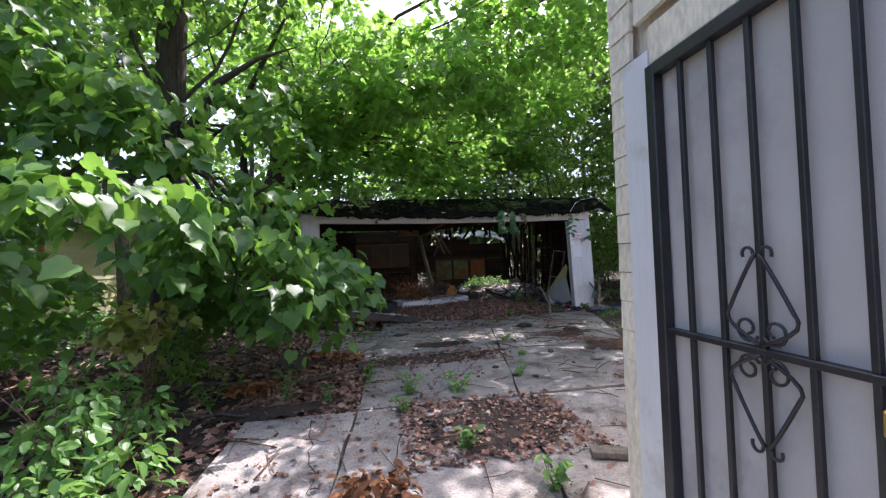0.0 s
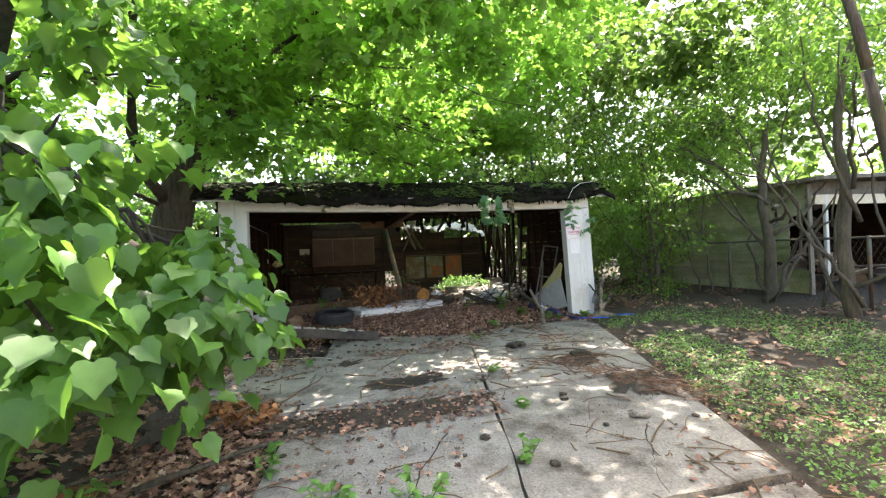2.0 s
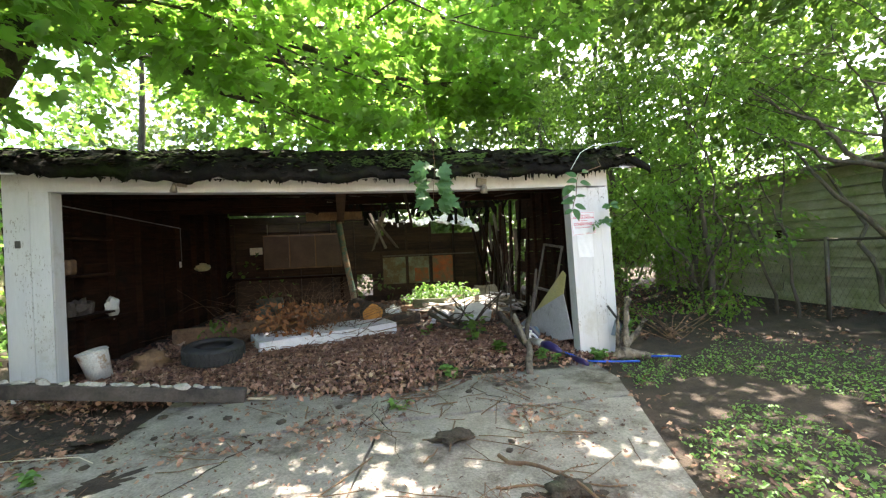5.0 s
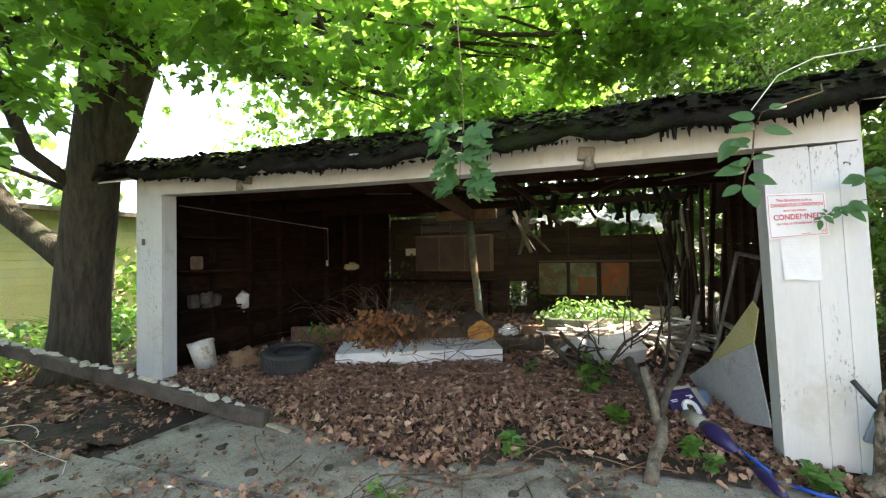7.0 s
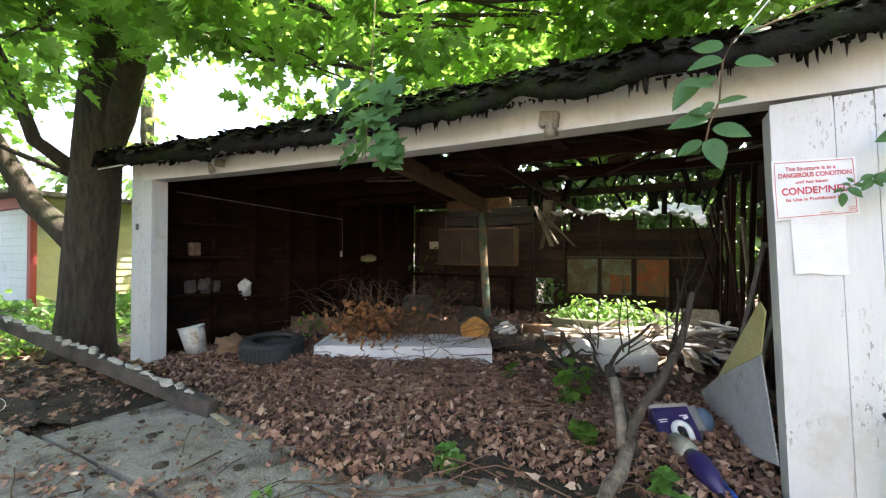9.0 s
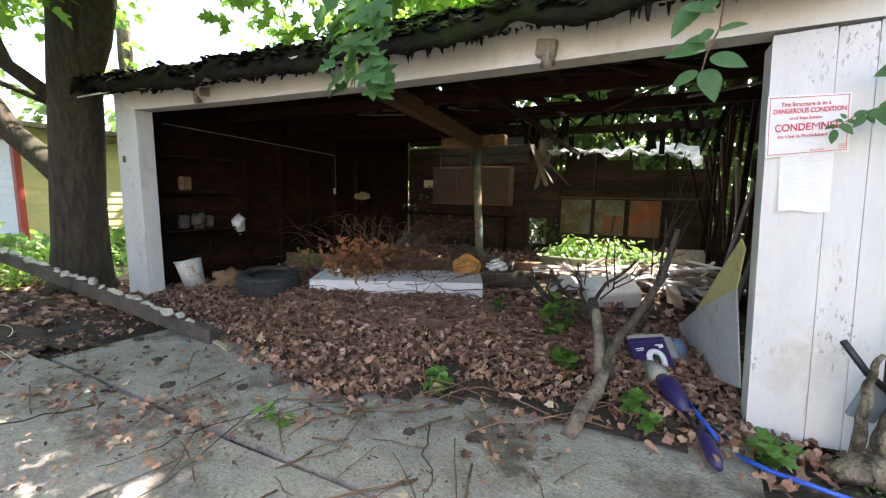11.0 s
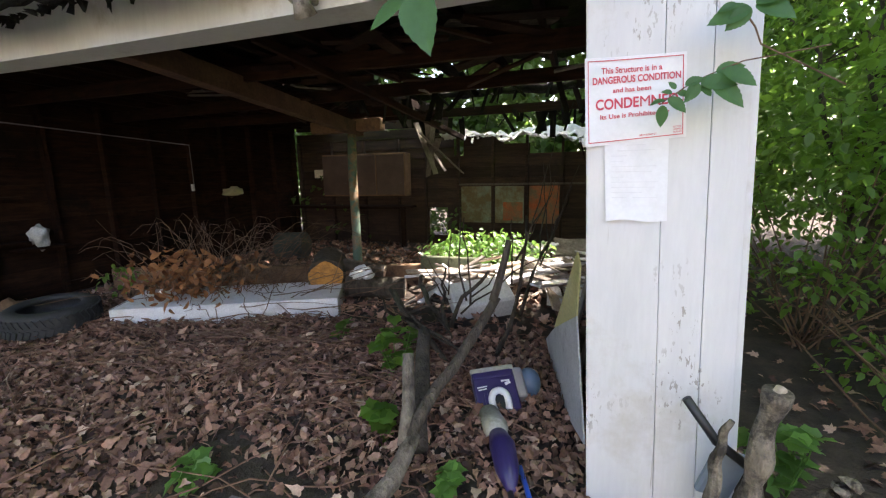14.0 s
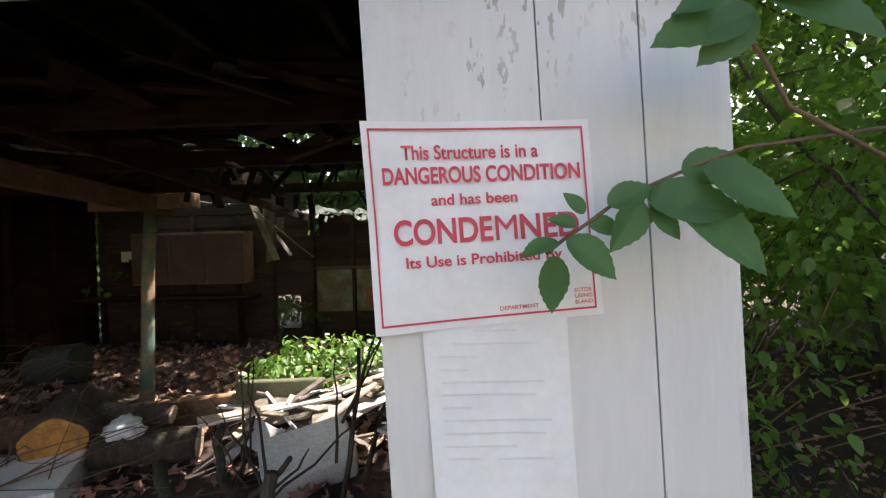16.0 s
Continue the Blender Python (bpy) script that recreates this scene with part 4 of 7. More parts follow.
short_timber = bar("timber", (2.75, 12.0, 0.40), (3.45, 12.15, 0.37), 0.08, 0.16, surface("green_wood", (0.07, 0.09, 0.05), (0.13, 0.14, 0.08), 5, rough=0.9), None, 0.01)
tagged(short_timber, "short greenish timber resting on a longer one", "timber")

# leaning post that props the roof
prop = stem("roof_prop", [[(1.72, 12.30, 0.05, 0.066), (1.62, 12.48, 0.7, 0.06), (1.48, 12.7, 1.4, 0.062), (1.37, 12.92, 2.05, 0.064)]],
            surface("peeling_post", (0.30, 0.15, 0.06), (0.34, 0.29, 0.21), 3.5, (0.12, 0.20, 0.15), 2.5, (0.47, 0.55), 0.85, 0.5, (3, 3, 0.9)), None, 10)
tagged(prop, "weathered post with peeling green and orange paint propping the roof", "post")

# logs
def log(name, a, b, r, bark, end, label):
    e = thing(name, tuple(a), label, "log")
    pts = [(*(np.array(a) + (np.array(b) - np.array(a)) * s), r * (1 + 0.05 * math.sin(7 * s))) for s in np.linspace(0, 1, 7)]
    stem("bark", [pts], bark, e, 16)
    d = Vector(b) - Vector(a)
    bm = bmesh.new()
    bmesh.ops.create_circle(bm, cap_ends=True, segments=20, radius=r * 0.93)
    for v in bm.verts:
        v.co *= 1 + 0.06 * math.sin(5 * math.atan2(v.co.y, v.co.x))
    ext = bmesh.ops.extrude_face_region(bm, geom=list(bm.faces))
    for v in (q for q in ext["geom"] if isinstance(q, bmesh.types.BMVert)):
        v.co.z += 0.012
    bmesh.ops.recalc_face_normals(bm, faces=bm.faces)
    bm.transform(Matrix.Translation(Vector(a)) @ (-d).to_track_quat("Z", "Y").to_matrix().to_4x4())
    part("cut_end", bm, end, e, "bare cut end")


log("log", (2.02, 11.12, 0.37), (1.75, 11.62, 0.42), 0.19, M_bark, M_rust, "thick log with an orange cut end on the heap")
log("log", (2.78, 11.42, 0.24), (2.2, 11.22, 0.27), 0.11, M_bark, M_palewood, "grey log with a pale cut end among rubbish")
log("log", (2.45, 11.62, 0.36), (2.0, 11.5, 0.44), 0.07, M_greybark, M_palewood, "small pale log on the heap")

# broken plastic tub and shards
tub = thing("plastic_tub", (3.72, 11.1, 0.15), "broken white plastic tub lying on its side", "tub")
bm = bmesh.new()
box((0.56, 0.36, 0.22), None, 0.05, bm, 3)
bmesh.ops.delete(bm, geom=[f for f in bm.faces if f.normal.z < -0.9], context="FACES")
bmesh.ops.solidify(bm, geom=list(bm.faces), thickness=0.006)
bm.transform(pose(3.68, 11.12, 0.27, 24, -6, 28))
part("shell", bm, M_plastic, tub, smooth=False)
for i, (x, y, z, sx, sy, rx, ry, rz) in enumerate(((3.25, 11.75, 0.34, 0.42, 0.2, 20, 12, 10), (3.42, 11.9, 0.36, 0.3, 0.24, -18, 8, 50), (3.2, 11.5, 0.22, 0.3, 0.16, 40, 0, -30), (4.15, 12.6, 0.3, 0.7, 0.35, 12, -12, 30),
                                                    (3.9, 12.9, 0.33, 0.8, 0.3, 8, 6, -15), (4.4, 12.1, 0.25, 0.4, 0.2, -20, 25, 70), (4.5, 13.2, 0.45, 0.5, 0.3, 35, 10, 20), (4.3, 11.7, 0.18, 0.3, 0.14, 10, -20, 110),
                                                    (3.95, 12.2, 0.2, 0.5, 0.25, 5, 12, 0), (4.6, 12.7, 0.3, 0.5, 0.12, 20, 20, 60), (4.0, 13.5, 0.4, 0.7, 0.4, 10, 0, 40))):
    bm = bmesh.new()
    box((sx, sy, 0.02), None, 0.004, bm)
    bmesh.ops.subdivide_edges(bm, edges=bm.edges, cuts=2, use_grid_fill=True)
    for v in bm.verts:
        v.co += Vector((rng.normal(0, 0.012), rng.normal(0, 0.012), 0.05 * math.sin(v.co.x * 5 + i)))
    bm.transform(pose(x, y, z, rx, ry, rz))
    sh = part("rubbish_sheet", bm, M_plastic if i % 3 else M_greywood)
    tagged(sh, "broken pale panel lying in the rubbish", "debris", "broken panels in the garage")

# boards heaped under the open roof
for i in range(110):
    x, y = rng.uniform(2.9, 4.85), rng.uniform(11.5, 13.6)
    ln = rng.uniform(0.3, 1.1)
    bm = box((rng.uniform(0.04, 0.13), ln, 0.02), pose(x, y, 0.12 + rng.uniform(0.03, 0.28), rng.normal(0, 12), rng.normal(0, 20), rng.uniform(0, 180)), 0.002)
    tagged(part("broken_board", bm, (M_greywood, M_foam, M_palewood)[i % 3]), "splintered board lying in the rubbish", "board", "splintered boards in the garage")

# cabinet hung on the back wall, and small things on the walls
cabinet = thing("wall_cabinet", (0.25, 15.3, 1.04), "old brown cabinet hung on the back wall", "cabinet")
part("body", box((1.9, 0.3, 0.86), pose(0.25, 15.36, 1.47), 0.006), M_timber, cabinet)
for x in (-0.38, 0.25, 0.88):
    dr = part("door", box((0.6, 0.022, 0.8), pose(x, 15.195, 1.47), 0.005), surface("cabinet_door", (0.09, 0.06, 0.045), (0.15, 0.10, 0.07), 3, rough=0.7) if x < 0 else bpy.data.materials["cabinet_door"], cabinet)
    part("knob", box((0.025, 0.03, 0.025), pose(x + 0.24, 15.17, 1.3), 0.008), M_metal, dr)
bench = thing("workbench", (0.0, 15.2, 0.1), "dark workbench under the cabinet", "workbench")
part("top", box((2.8, 0.55, 0.05), pose(-0.1, 15.25, 0.82), 0.005), M_oldwood_shaded, bench)
for x in (-1.4, 1.2):
    part("leg", box((0.08, 0.08, 0.8), pose(x, 15.05, 0.42), 0.005), M_oldwood_shaded, bench)
for nm, at, sz, mt, lb, ct in (("switch_box", (-1.54, 12.75, 1.3), (0.03, 0.05, 0.11), M_plastic, "small switch hanging on the wall", "switch"),
                               ("tin", (-1.46, 9.75, 0.86), (0.12, 0.12, 0.18), M_beam, "grey tin on a garage shelf", "tin"),
                               ("tin", (-1.46, 10.1, 0.85), (0.1, 0.1, 0.16), M_beam, "dark tin on a garage shelf", "tin"),
                               ("tin", (-1.46, 9.8, 1.36), (0.1, 0.14, 0.18), M_timber, "brown carton on a garage shelf", "box"),
                               ("picture_scrap", (-0.95, 15.5, 1.52), (0.3, 0.02, 0.18), M_cream, "faded paper pinned to the back wall", "paper")):
    bm = box(sz, pose(*at, 0, rng.normal(0, 4), rng.normal(0, 6)), min(sz) * 0.2)
    tagged(part(nm, bm, mt), lb, ct)
def lump(name, at, size, material, label, category, seed):
    """A soft uneven bundle."""
    bm = bmesh.new()
    bmesh.ops.create_icosphere(bm, subdivisions=3, radius=1.0)
    for v in bm.verts:
        q = 1 + 0.6 * noise.noise(v.co * 1.8 + Vector((seed, 0, 0))) + 0.4 * noise.noise(v.co * 4 + Vector((0, seed, 0)))
        v.co = Vector((v.co.x * size[0], v.co.y * size[1], v.co.z * size[2])) * q
    bm.transform(pose(*at))
    return tagged(part(name, bm, material, smooth=True), label, category)


for at in ((-1.47, 10.57, 0.66), (-1.47, 13.5, 1.12)):
    tagged(part("wall_ledge", box((0.22, 0.5, 0.025), pose(*at), 0.003), M_oldwood_shaded), "narrow dark ledge on the brown wall", "ledge", "ledges on the brown wall")
lump("plaster_lump", (-1.46, 10.57, 0.79), (0.07, 0.09, 0.13), M_plastic, "pale broken plaster lump on a wall ledge", "plaster", 2.0)
lump("cloth_bundle", (-1.45, 13.5, 1.2), (0.1, 0.2, 0.085), M_yellow, "yellowish cloth bundle on a wall ledge", "cloth", 5.0)
lump("dusty_bundle", (-1.46, 9.95, 0.86), (0.09, 0.1, 0.1), M_beam, "dusty bundle on a garage shelf", "bundle", 8.0)
lump("leaf_bag", (-0.62, 9.75, 0.17), (0.2, 0.16, 0.13), M_timber, "brown crumpled bag in dead leaves", "bag", 3.0)
lump("white_bag", (2.36, 11.28, 0.40), (0.11, 0.09, 0.07), M_plastic, "torn white bag on the logs", "bag", 4.0)
conduit = stem("cable", [[(-1.52, 9.6, 2.1, 0.008), (-1.52, 11, 2.05, 0.008), (-1.52, 12.75, 1.98, 0.008), (-1.52, 12.76, 1.35, 0.006)]], M_grey, None, 6)
tagged(conduit, "grey cable stapled along the brown wall", "cable")
drum = thing("old_drum", (-0.1, 13.3, 0.1), "dull green drum lying among branches", "drum")
bm = bmesh.new()
bmesh.ops.create_cone(bm, segments=24, radius1=0.22, radius2=0.22, depth=0.5, cap_ends=True)
bmesh.ops.bevel(bm, geom=[e for e in bm.edges if abs(e.verts[0].co.z - e.verts[1].co.z) < 0.01], offset=0.02, segments=2, affect="EDGES")
bm.transform(pose(-0.1, 13.3, 0.3, 88, 0, 100))
part("shell", bm, surface("dull_green", (0.035, 0.045, 0.035), (0.06, 0.07, 0.055), 4, rough=0.6), drum, smooth=False)

# panel leaning in the doorway, and the ladder-like frame behind it
M_panel = surface("weathered_panel", (0.46, 0.46, 0.48), (0.58, 0.58, 0.60), 4, (0.2, 0.19, 0.2), 2.5, (0.52, 0.7), 0.6, 0.1)
M_panel_y = surface("yellowed_panel", (0.50, 0.45, 0.18), (0.60, 0.56, 0.27), 3, (0.42, 0.40, 0.30), 3, (0.55, 0.7), 0.6, 0.1)
leaning = thing("leaning_panel", (4.45, 9.7, 0.03), "grey and yellow torn panel leaning by the door post", "panel")


def sheet(name, pts, material, parent, t=0.008):
    bm = bmesh.new()
    f = bm.faces.new([bm.verts.new(p) for p in pts])
    ext = bmesh.ops.extrude_face_region(bm, geom=[f])
    f.normal_update()
    for v in (q for q in ext["geom"] if isinstance(q, bmesh.types.BMVert)):
        v.co += f.normal * t
    bmesh.ops.recalc_face_normals(bm, faces=bm.faces)
    return part(name, bm, material, parent)


def eased(p):
    """Set the foot of the sheet further out than its top."""
    return p[0] + 0.085 - 0.05 * p[2], p[1] + 0.06, p[2]


sheet("grey_sheet", [eased(p) for p in [(4.25, 10.5, 0.17), (4.34, 10.06, 0.42), (4.487, 9.36, 0.745), (4.512, 9.24, 0.18), (4.41, 9.75, 0.03), (4.31, 10.22, 0.05)]], M_panel, leaning)
sheet("yellow_sheet", [eased(p) for p in [(4.34, 10.06, 0.424), (4.495, 9.34, 1.05), (4.507, 9.28, 1.0), (4.487, 9.358, 0.748)]], M_panel_y, leaning)
frame_thing = thing("old_screen_frame", (4.6, 10.4, 0.05), "grey wooden screen frame leaning against the wall", "screen frame")
for a, b in (((4.55, 10.05, 0.1), (4.78, 9.95, 1.35)), ((4.5, 10.6, 0.1), (4.74, 10.5, 1.4)), ((4.78, 9.95, 1.35), (4.74, 10.5, 1.4)), ((4.65, 10.0, 0.7), (4.62, 10.55, 0.72))):
    bar("frame_bar", a, b, 0.05, 0.03, M_greywood, frame_thing)

# floodlight fittings on the lintel
for x, z, s in ((0.115, 2.215, 0.75), (3.40, 2.165, 1.0)):
    lamp = thing("floodlight", (x, FY - 0.01, z), "grimy old outdoor floodlight fixed to the white lintel", "lamp", "floodlights on the garage front")
    part("box", box((0.12 * s, 0.06, 0.1 * s), pose(x, FY - 0.04, z, 0, 8, 0), 0.008), surface("grimy_metal", (0.25, 0.22, 0.17), (0.36, 0.32, 0.26), 8, (0.1, 0.08, 0.06), 8, rough=0.6) if s < 1 else bpy.data.materials["grimy_metal"], lamp)
    bm = bmesh.new()
    bmesh.ops.create_cone(bm, segments=16, radius1=0.05 * s, radius2=0.02 * s, depth=0.09, cap_ends=True)
    bm.transform(pose(x + (0.02 if s == 1 else -0.06), FY - 0.09, z - 0.07 * s, 35, 25 if s < 1 else 0, 0))
    part("lamp_head", bm, bpy.data.materials["grimy_metal"], lamp, smooth=True)
latch = part("hasp", box((0.05, 0.012, 0.075), pose(-1.47, FY - 0.008, 1.62), 0.003), M_metal)
tagged(latch, "small metal hasp on the white post", "hasp")
for x, z in ((4.957, 1.95),):
    hook = stem("hook", [[(x + 0.015 * math.cos(a), FY - 0.012 - 0.012 * math.sin(a), z + 0.02 * math.sin(a * 0.6), 0.003) for a in np.linspace(0, 4, 8)]], M_metal, None, 5)
    tagged(hook, "small rusty hook in the white boards", "hook")

# ---------------------------------------------------------------- notices on the door post
def words(text, height, width, bold=0.0):
    """A mesh of lettering, its lower left corner at the origin, of that capital height and line width."""
    cu = bpy.data.curves.new("words", "FONT")
    cu.body, cu.size, cu.extrude, cu.offset = text, 1.0, 0.0, bold
    tmp = bpy.data.objects.new("words", cu)
    scene.collection.objects.link(tmp)
    me = bpy.data.meshes.new_from_object(tmp.evaluated_get(bpy.context.evaluated_depsgraph_get()))
    bpy.data.objects.remove(tmp)
    co = np.array([v.co[:] for v in me.vertices])
    lo, hi = co.min(0), co.max(0)
    me.transform(Matrix.Diagonal((width / (hi[0] - lo[0]), height / (hi[1] - lo[1]), 1, 1)) @ Matrix.Translation((-lo[0], -lo[1], 0)))
    return me


def on_sheet(corners, u, v):
    """x and z between a sheet's four corners: lower left, lower right, upper left, upper right."""
    (ax, az), (bx, bz), (cx, cz), (dx, dz) = corners
    k = ((1 - u) * (1 - v), u * (1 - v), (1 - u) * v, u * v)
    return k[0] * ax + k[1] * bx + k[2] * cx + k[3] * dx, k[0] * az + k[1] * bz + k[2] * cz + k[3] * dz


def curled(corners, y, amp, name, material, parent, n=18, foot=0.0):
    """A sheet of paper on the boards, curling away along its left edge, and at its foot where it hangs loose."""
    bm = bmesh.new()
    g = []
    for j in range(n + 1):
        row = []
        for i in range(n + 1):
            u, v = i / n, j / n
            x, z = on_sheet(corners, u, v)
            off = amp * (1 - u) ** 3 * (0.4 + 0.6 * abs(2 * v - 1)) + foot * (1 - v) ** 4 * (0.6 + 0.4 * math.sin(5 * u)) + 0.0015 * (1 + math.sin(i * 0.8 + j * 0.35))
            row.append(bm.verts.new((x, y - off, z + foot * 0.5 * (1 - v) ** 5 * math.sin(6 * u))))
        g.append(row)
    for j in range(n):
        for i in range(n):
            bm.faces.new((g[j][i], g[j][i + 1], g[j + 1][i + 1], g[j + 1][i]))
    return part(name, bm, material, parent, smooth=True)


notice = thing("condemnation_notice", (4.67, FY - 0.006, 1.64), "white notice with red print stapled to white boards", "notice")
NOTICE = ((4.537, 1.488), (4.860, 1.512), (4.522, 1.792), (4.843, 1.787))
LETTER = ((4.617, 1.219), (4.820, 1.226), (4.600, 1.522), (4.808, 1.520))
curled(NOTICE, FY - 0.006, 0.014, "sheet", M_paper, notice)


def sign_point(u, v):
    """A place on the notice: u, v from its lower left corner, 0 to 1."""
    x, z = on_sheet(NOTICE, u, v)
    return x, FY - 0.0105 - 0.014 * (1 - u) ** 3 * (0.4 + 0.6 * abs(2 * v - 1)), z


def lettering(text, u0, u1, v0, v1, material=None, bold=0.012):
    me = words(text, 1.0, 1.0, bold)
    for vert_ in me.vertices:
        vert_.co = sign_point(u0 + (u1 - u0) * vert_.co.x, v0 + (v1 - v0) * vert_.co.y)
    me.materials.clear()
    me.materials.append(material or M_red)
    return part("lettering", me, M_red, notice, "red print")


lettering("This Structure is in a", 0.17, 0.77, 0.815, 0.885, bold=0.02)
lettering("DANGEROUS CONDITION", 0.08, 0.945, 0.70, 0.782, bold=0.026)
lettering("and has been", 0.285, 0.665, 0.595, 0.65, bold=0.02)
lettering("CONDE", 0.11, 0.545, 0.41, 0.535, bold=0.024)
lettering("M", 0.558, 0.653, 0.412, 0.533, bold=0.0)
lettering("NED", 0.667, 0.922, 0.41, 0.535, bold=0.024)
lettering("Its Use is Prohibited By", 0.155, 0.84, 0.285, 0.355, bold=0.02)
lettering("DEPARTMENT", 0.55, 0.72, 0.065, 0.085)
for v in (0.125, 0.095, 0.065):
    lettering({0.125: "ECTOR", 0.095: "USING", 0.065: "ELAND"}[v], 0.88, 0.955, v, v + 0.02)
for u0, v0, u1, v1 in ((0.03, 0.035, 0.97, 0.045), (0.03, 0.955, 0.97, 0.965), (0.03, 0.035, 0.038, 0.965), (0.962, 0.035, 0.97, 0.965)):
    k = 12
    vs, fs = [], []
    for i in range(k + 1):
        if u1 - u0 > v1 - v0:
            u = u0 + (u1 - u0) * i / k
            vs += [sign_point(u, v0), sign_point(u, v1)]
        else:
            v = v0 + (v1 - v0) * i / k
            vs += [sign_point(u0, v), sign_point(u1, v)]
    fs = [(2 * i, 2 * i + 1, 2 * i + 3, 2 * i + 2) for i in range(k)]
    part("border", mesh_from("border", vs, fs, M_red), M_red, notice, "red border")

letter = thing("posted_letter", (4.68, FY - 0.004, 1.36), "white typed letter stapled below the red notice", "letter")
curled(LETTER, FY - 0.003, 0.006, "sheet", M_paper, letter, foot=0.012)
for i, (u, w) in enumerate(((0.35, 0.3), (0.2, 0.6), (0.1, 0.25), (0.1, 0.2), (0.1, 0.72), (0.1, 0.65), (0.1, 0.2), (0.1, 0.75), (0.1, 0.7), (0.1, 0.5), (0.1, 0.74), (0.1, 0.4))):
    lx, lz = on_sheet(LETTER, u + w / 2, 0.9 - i * 0.062)
    part("print_line", box((0.205 * w, 0.0006, 0.0026), pose(lx, FY - 0.0092, lz)), M_grey_print, letter)

# ---------------------------------------------------------------- carpet cleaner and hoses
cleaner = thing("carpet_cleaner", (4.15, 9.5, 0.03), "purple and grey upright carpet cleaner lying on the leaves", "carpet cleaner")
HEAD = pose(4.10, 9.68, 0.145, 38, -6, 22) @ Matrix.Scale(0.82, 4)
head = bmesh.new()
box((0.30, 0.30, 0.17), HEAD, 0.035, head, 3)
part("head", head, M_purple, cleaner, smooth=False)
M_tan = surface("beige_plastic", (0.32, 0.30, 0.25), (0.42, 0.40, 0.34), 5, rough=0.5)
part("nozzle", box((0.31, 0.035, 0.05), HEAD @ pose(0, 0.155, 0.06, 0, 0, 0), 0.012, seg=2), M_tan, cleaner, "beige front lip")
part("end_cap", box((0.075, 0.22, 0.16), HEAD @ pose(0.178, 0.04, 0.0), 0.034, seg=3), M_grey, cleaner, "grey rounded end cap")
part("ridge", box((0.27, 0.022, 0.02), HEAD @ pose(-0.005, 0.10, 0.086), 0.007, seg=2), M_purple, cleaner)
part("ridge", box((0.022, 0.13, 0.018), HEAD @ pose(-0.075, -0.075, 0.086), 0.006, seg=2), M_purple, cleaner)
part("ridge", box((0.022, 0.13, 0.018), HEAD @ pose(0.095, -0.075, 0.086), 0.006, seg=2), M_purple, cleaner)
part("badge", box((0.062, 0.011, 0.003), HEAD @ pose(0.078, 0.055, 0.0868)), M_paper, cleaner, "white badge")
part("badge", box((0.04, 0.02, 0.003), HEAD @ pose(0.09, 0.036, 0.0868, 0, 0, 20)), M_paper, cleaner, "white badge")
part("badge", box((0.07, 0.008, 0.003), HEAD @ pose(-0.09, 0.03, 0.0868, 0, 0, 4)), M_paper, cleaner, "white badge")
part("badge", box((0.06, 0.008, 0.003), HEAD @ pose(-0.09, 0.012, 0.0868, 0, 0, 4)), M_paper, cleaner, "white badge")
part("socket", box((0.07, 0.13, 0.05), HEAD @ pose(0.01, -0.115, 0.085), 0.014, seg=2), M_black, cleaner, "black pivot")
tor = [(*(HEAD @ Vector((0.01 + 0.055 * math.cos(a), -0.085 + (0.07 * math.sin(a) if math.sin(a) > 0 else 0.13 * math.sin(a)), 0.105))), 0.02) for a in np.linspace(-0.55, 3.69, 16)]
stem("yoke", [tor], M_paper, cleaner, 8)
stem("neck", [[(4.1, 9.5, 0.13, 0.055), (4.16, 9.38, 0.13, 0.065), (4.18, 9.32, 0.13, 0.05)]], M_tan, cleaner, 14, "beige joint")
stem("tank", [[(4.18, 9.33, 0.13, 0.045), (4.22, 9.24, 0.13, 0.062), (4.26, 9.13, 0.11, 0.055), (4.3, 9.02, 0.09, 0.02)]], M_purple, cleaner, 14)
stem("pole", [[(4.28, 9.05, 0.09, 0.013), (4.36, 8.85, 0.07, 0.013)]], M_black, cleaner, 8)
stem("handle", [[(4.35, 8.9, 0.07, 0.02), (4.38, 8.78, 0.06, 0.036), (4.4, 8.68, 0.055, 0.036), (4.41, 8.6, 0.05, 0.018)]], M_purple, cleaner, 12)
for pts in ([(4.31, 9.18, 0.09), (4.38, 9.0, 0.07), (4.44, 8.86, 0.05)], [(4.5, 8.8, 0.03), (4.62, 8.72, 0.035), (4.85, 8.67, 0.03), (5.05, 8.62, 0.03)], [(5.25, 8.7, 0.05), (5.4, 8.62, 0.06), (5.55, 8.6, 0.05)]):
    hz = stem("blue_tube", [[(*p, 0.012) for p in pts]], M_blue, None, 8)
    tagged(hz, "bright blue plastic tube lying in the leaves", "tube", "blue tubes")
stem_b = stem("grey_bar", [[(4.32, 9.15, 0.04, 0.02), (4.5, 8.95, 0.04, 0.02)]], M_black, None, 4)
tagged(stem_b, "black metal strip lying on the ground", "strip")
jug = thing("blue_jug", (4.33, 9.9, 0.05), "dull blue plastic jug behind the cleaner", "jug")
bm = bmesh.new()
bmesh.ops.create_uvsphere(bm, u_segments=16, v_segments=10, radius=0.075, matrix=Matrix.Diagonal((1, 1, 1.25, 1)))
bm.transform(pose(4.27, 9.82, 0.17))
part("body", bm, plain("dull_blue", (0.10, 0.16, 0.25), 0.4), jug, smooth=True)

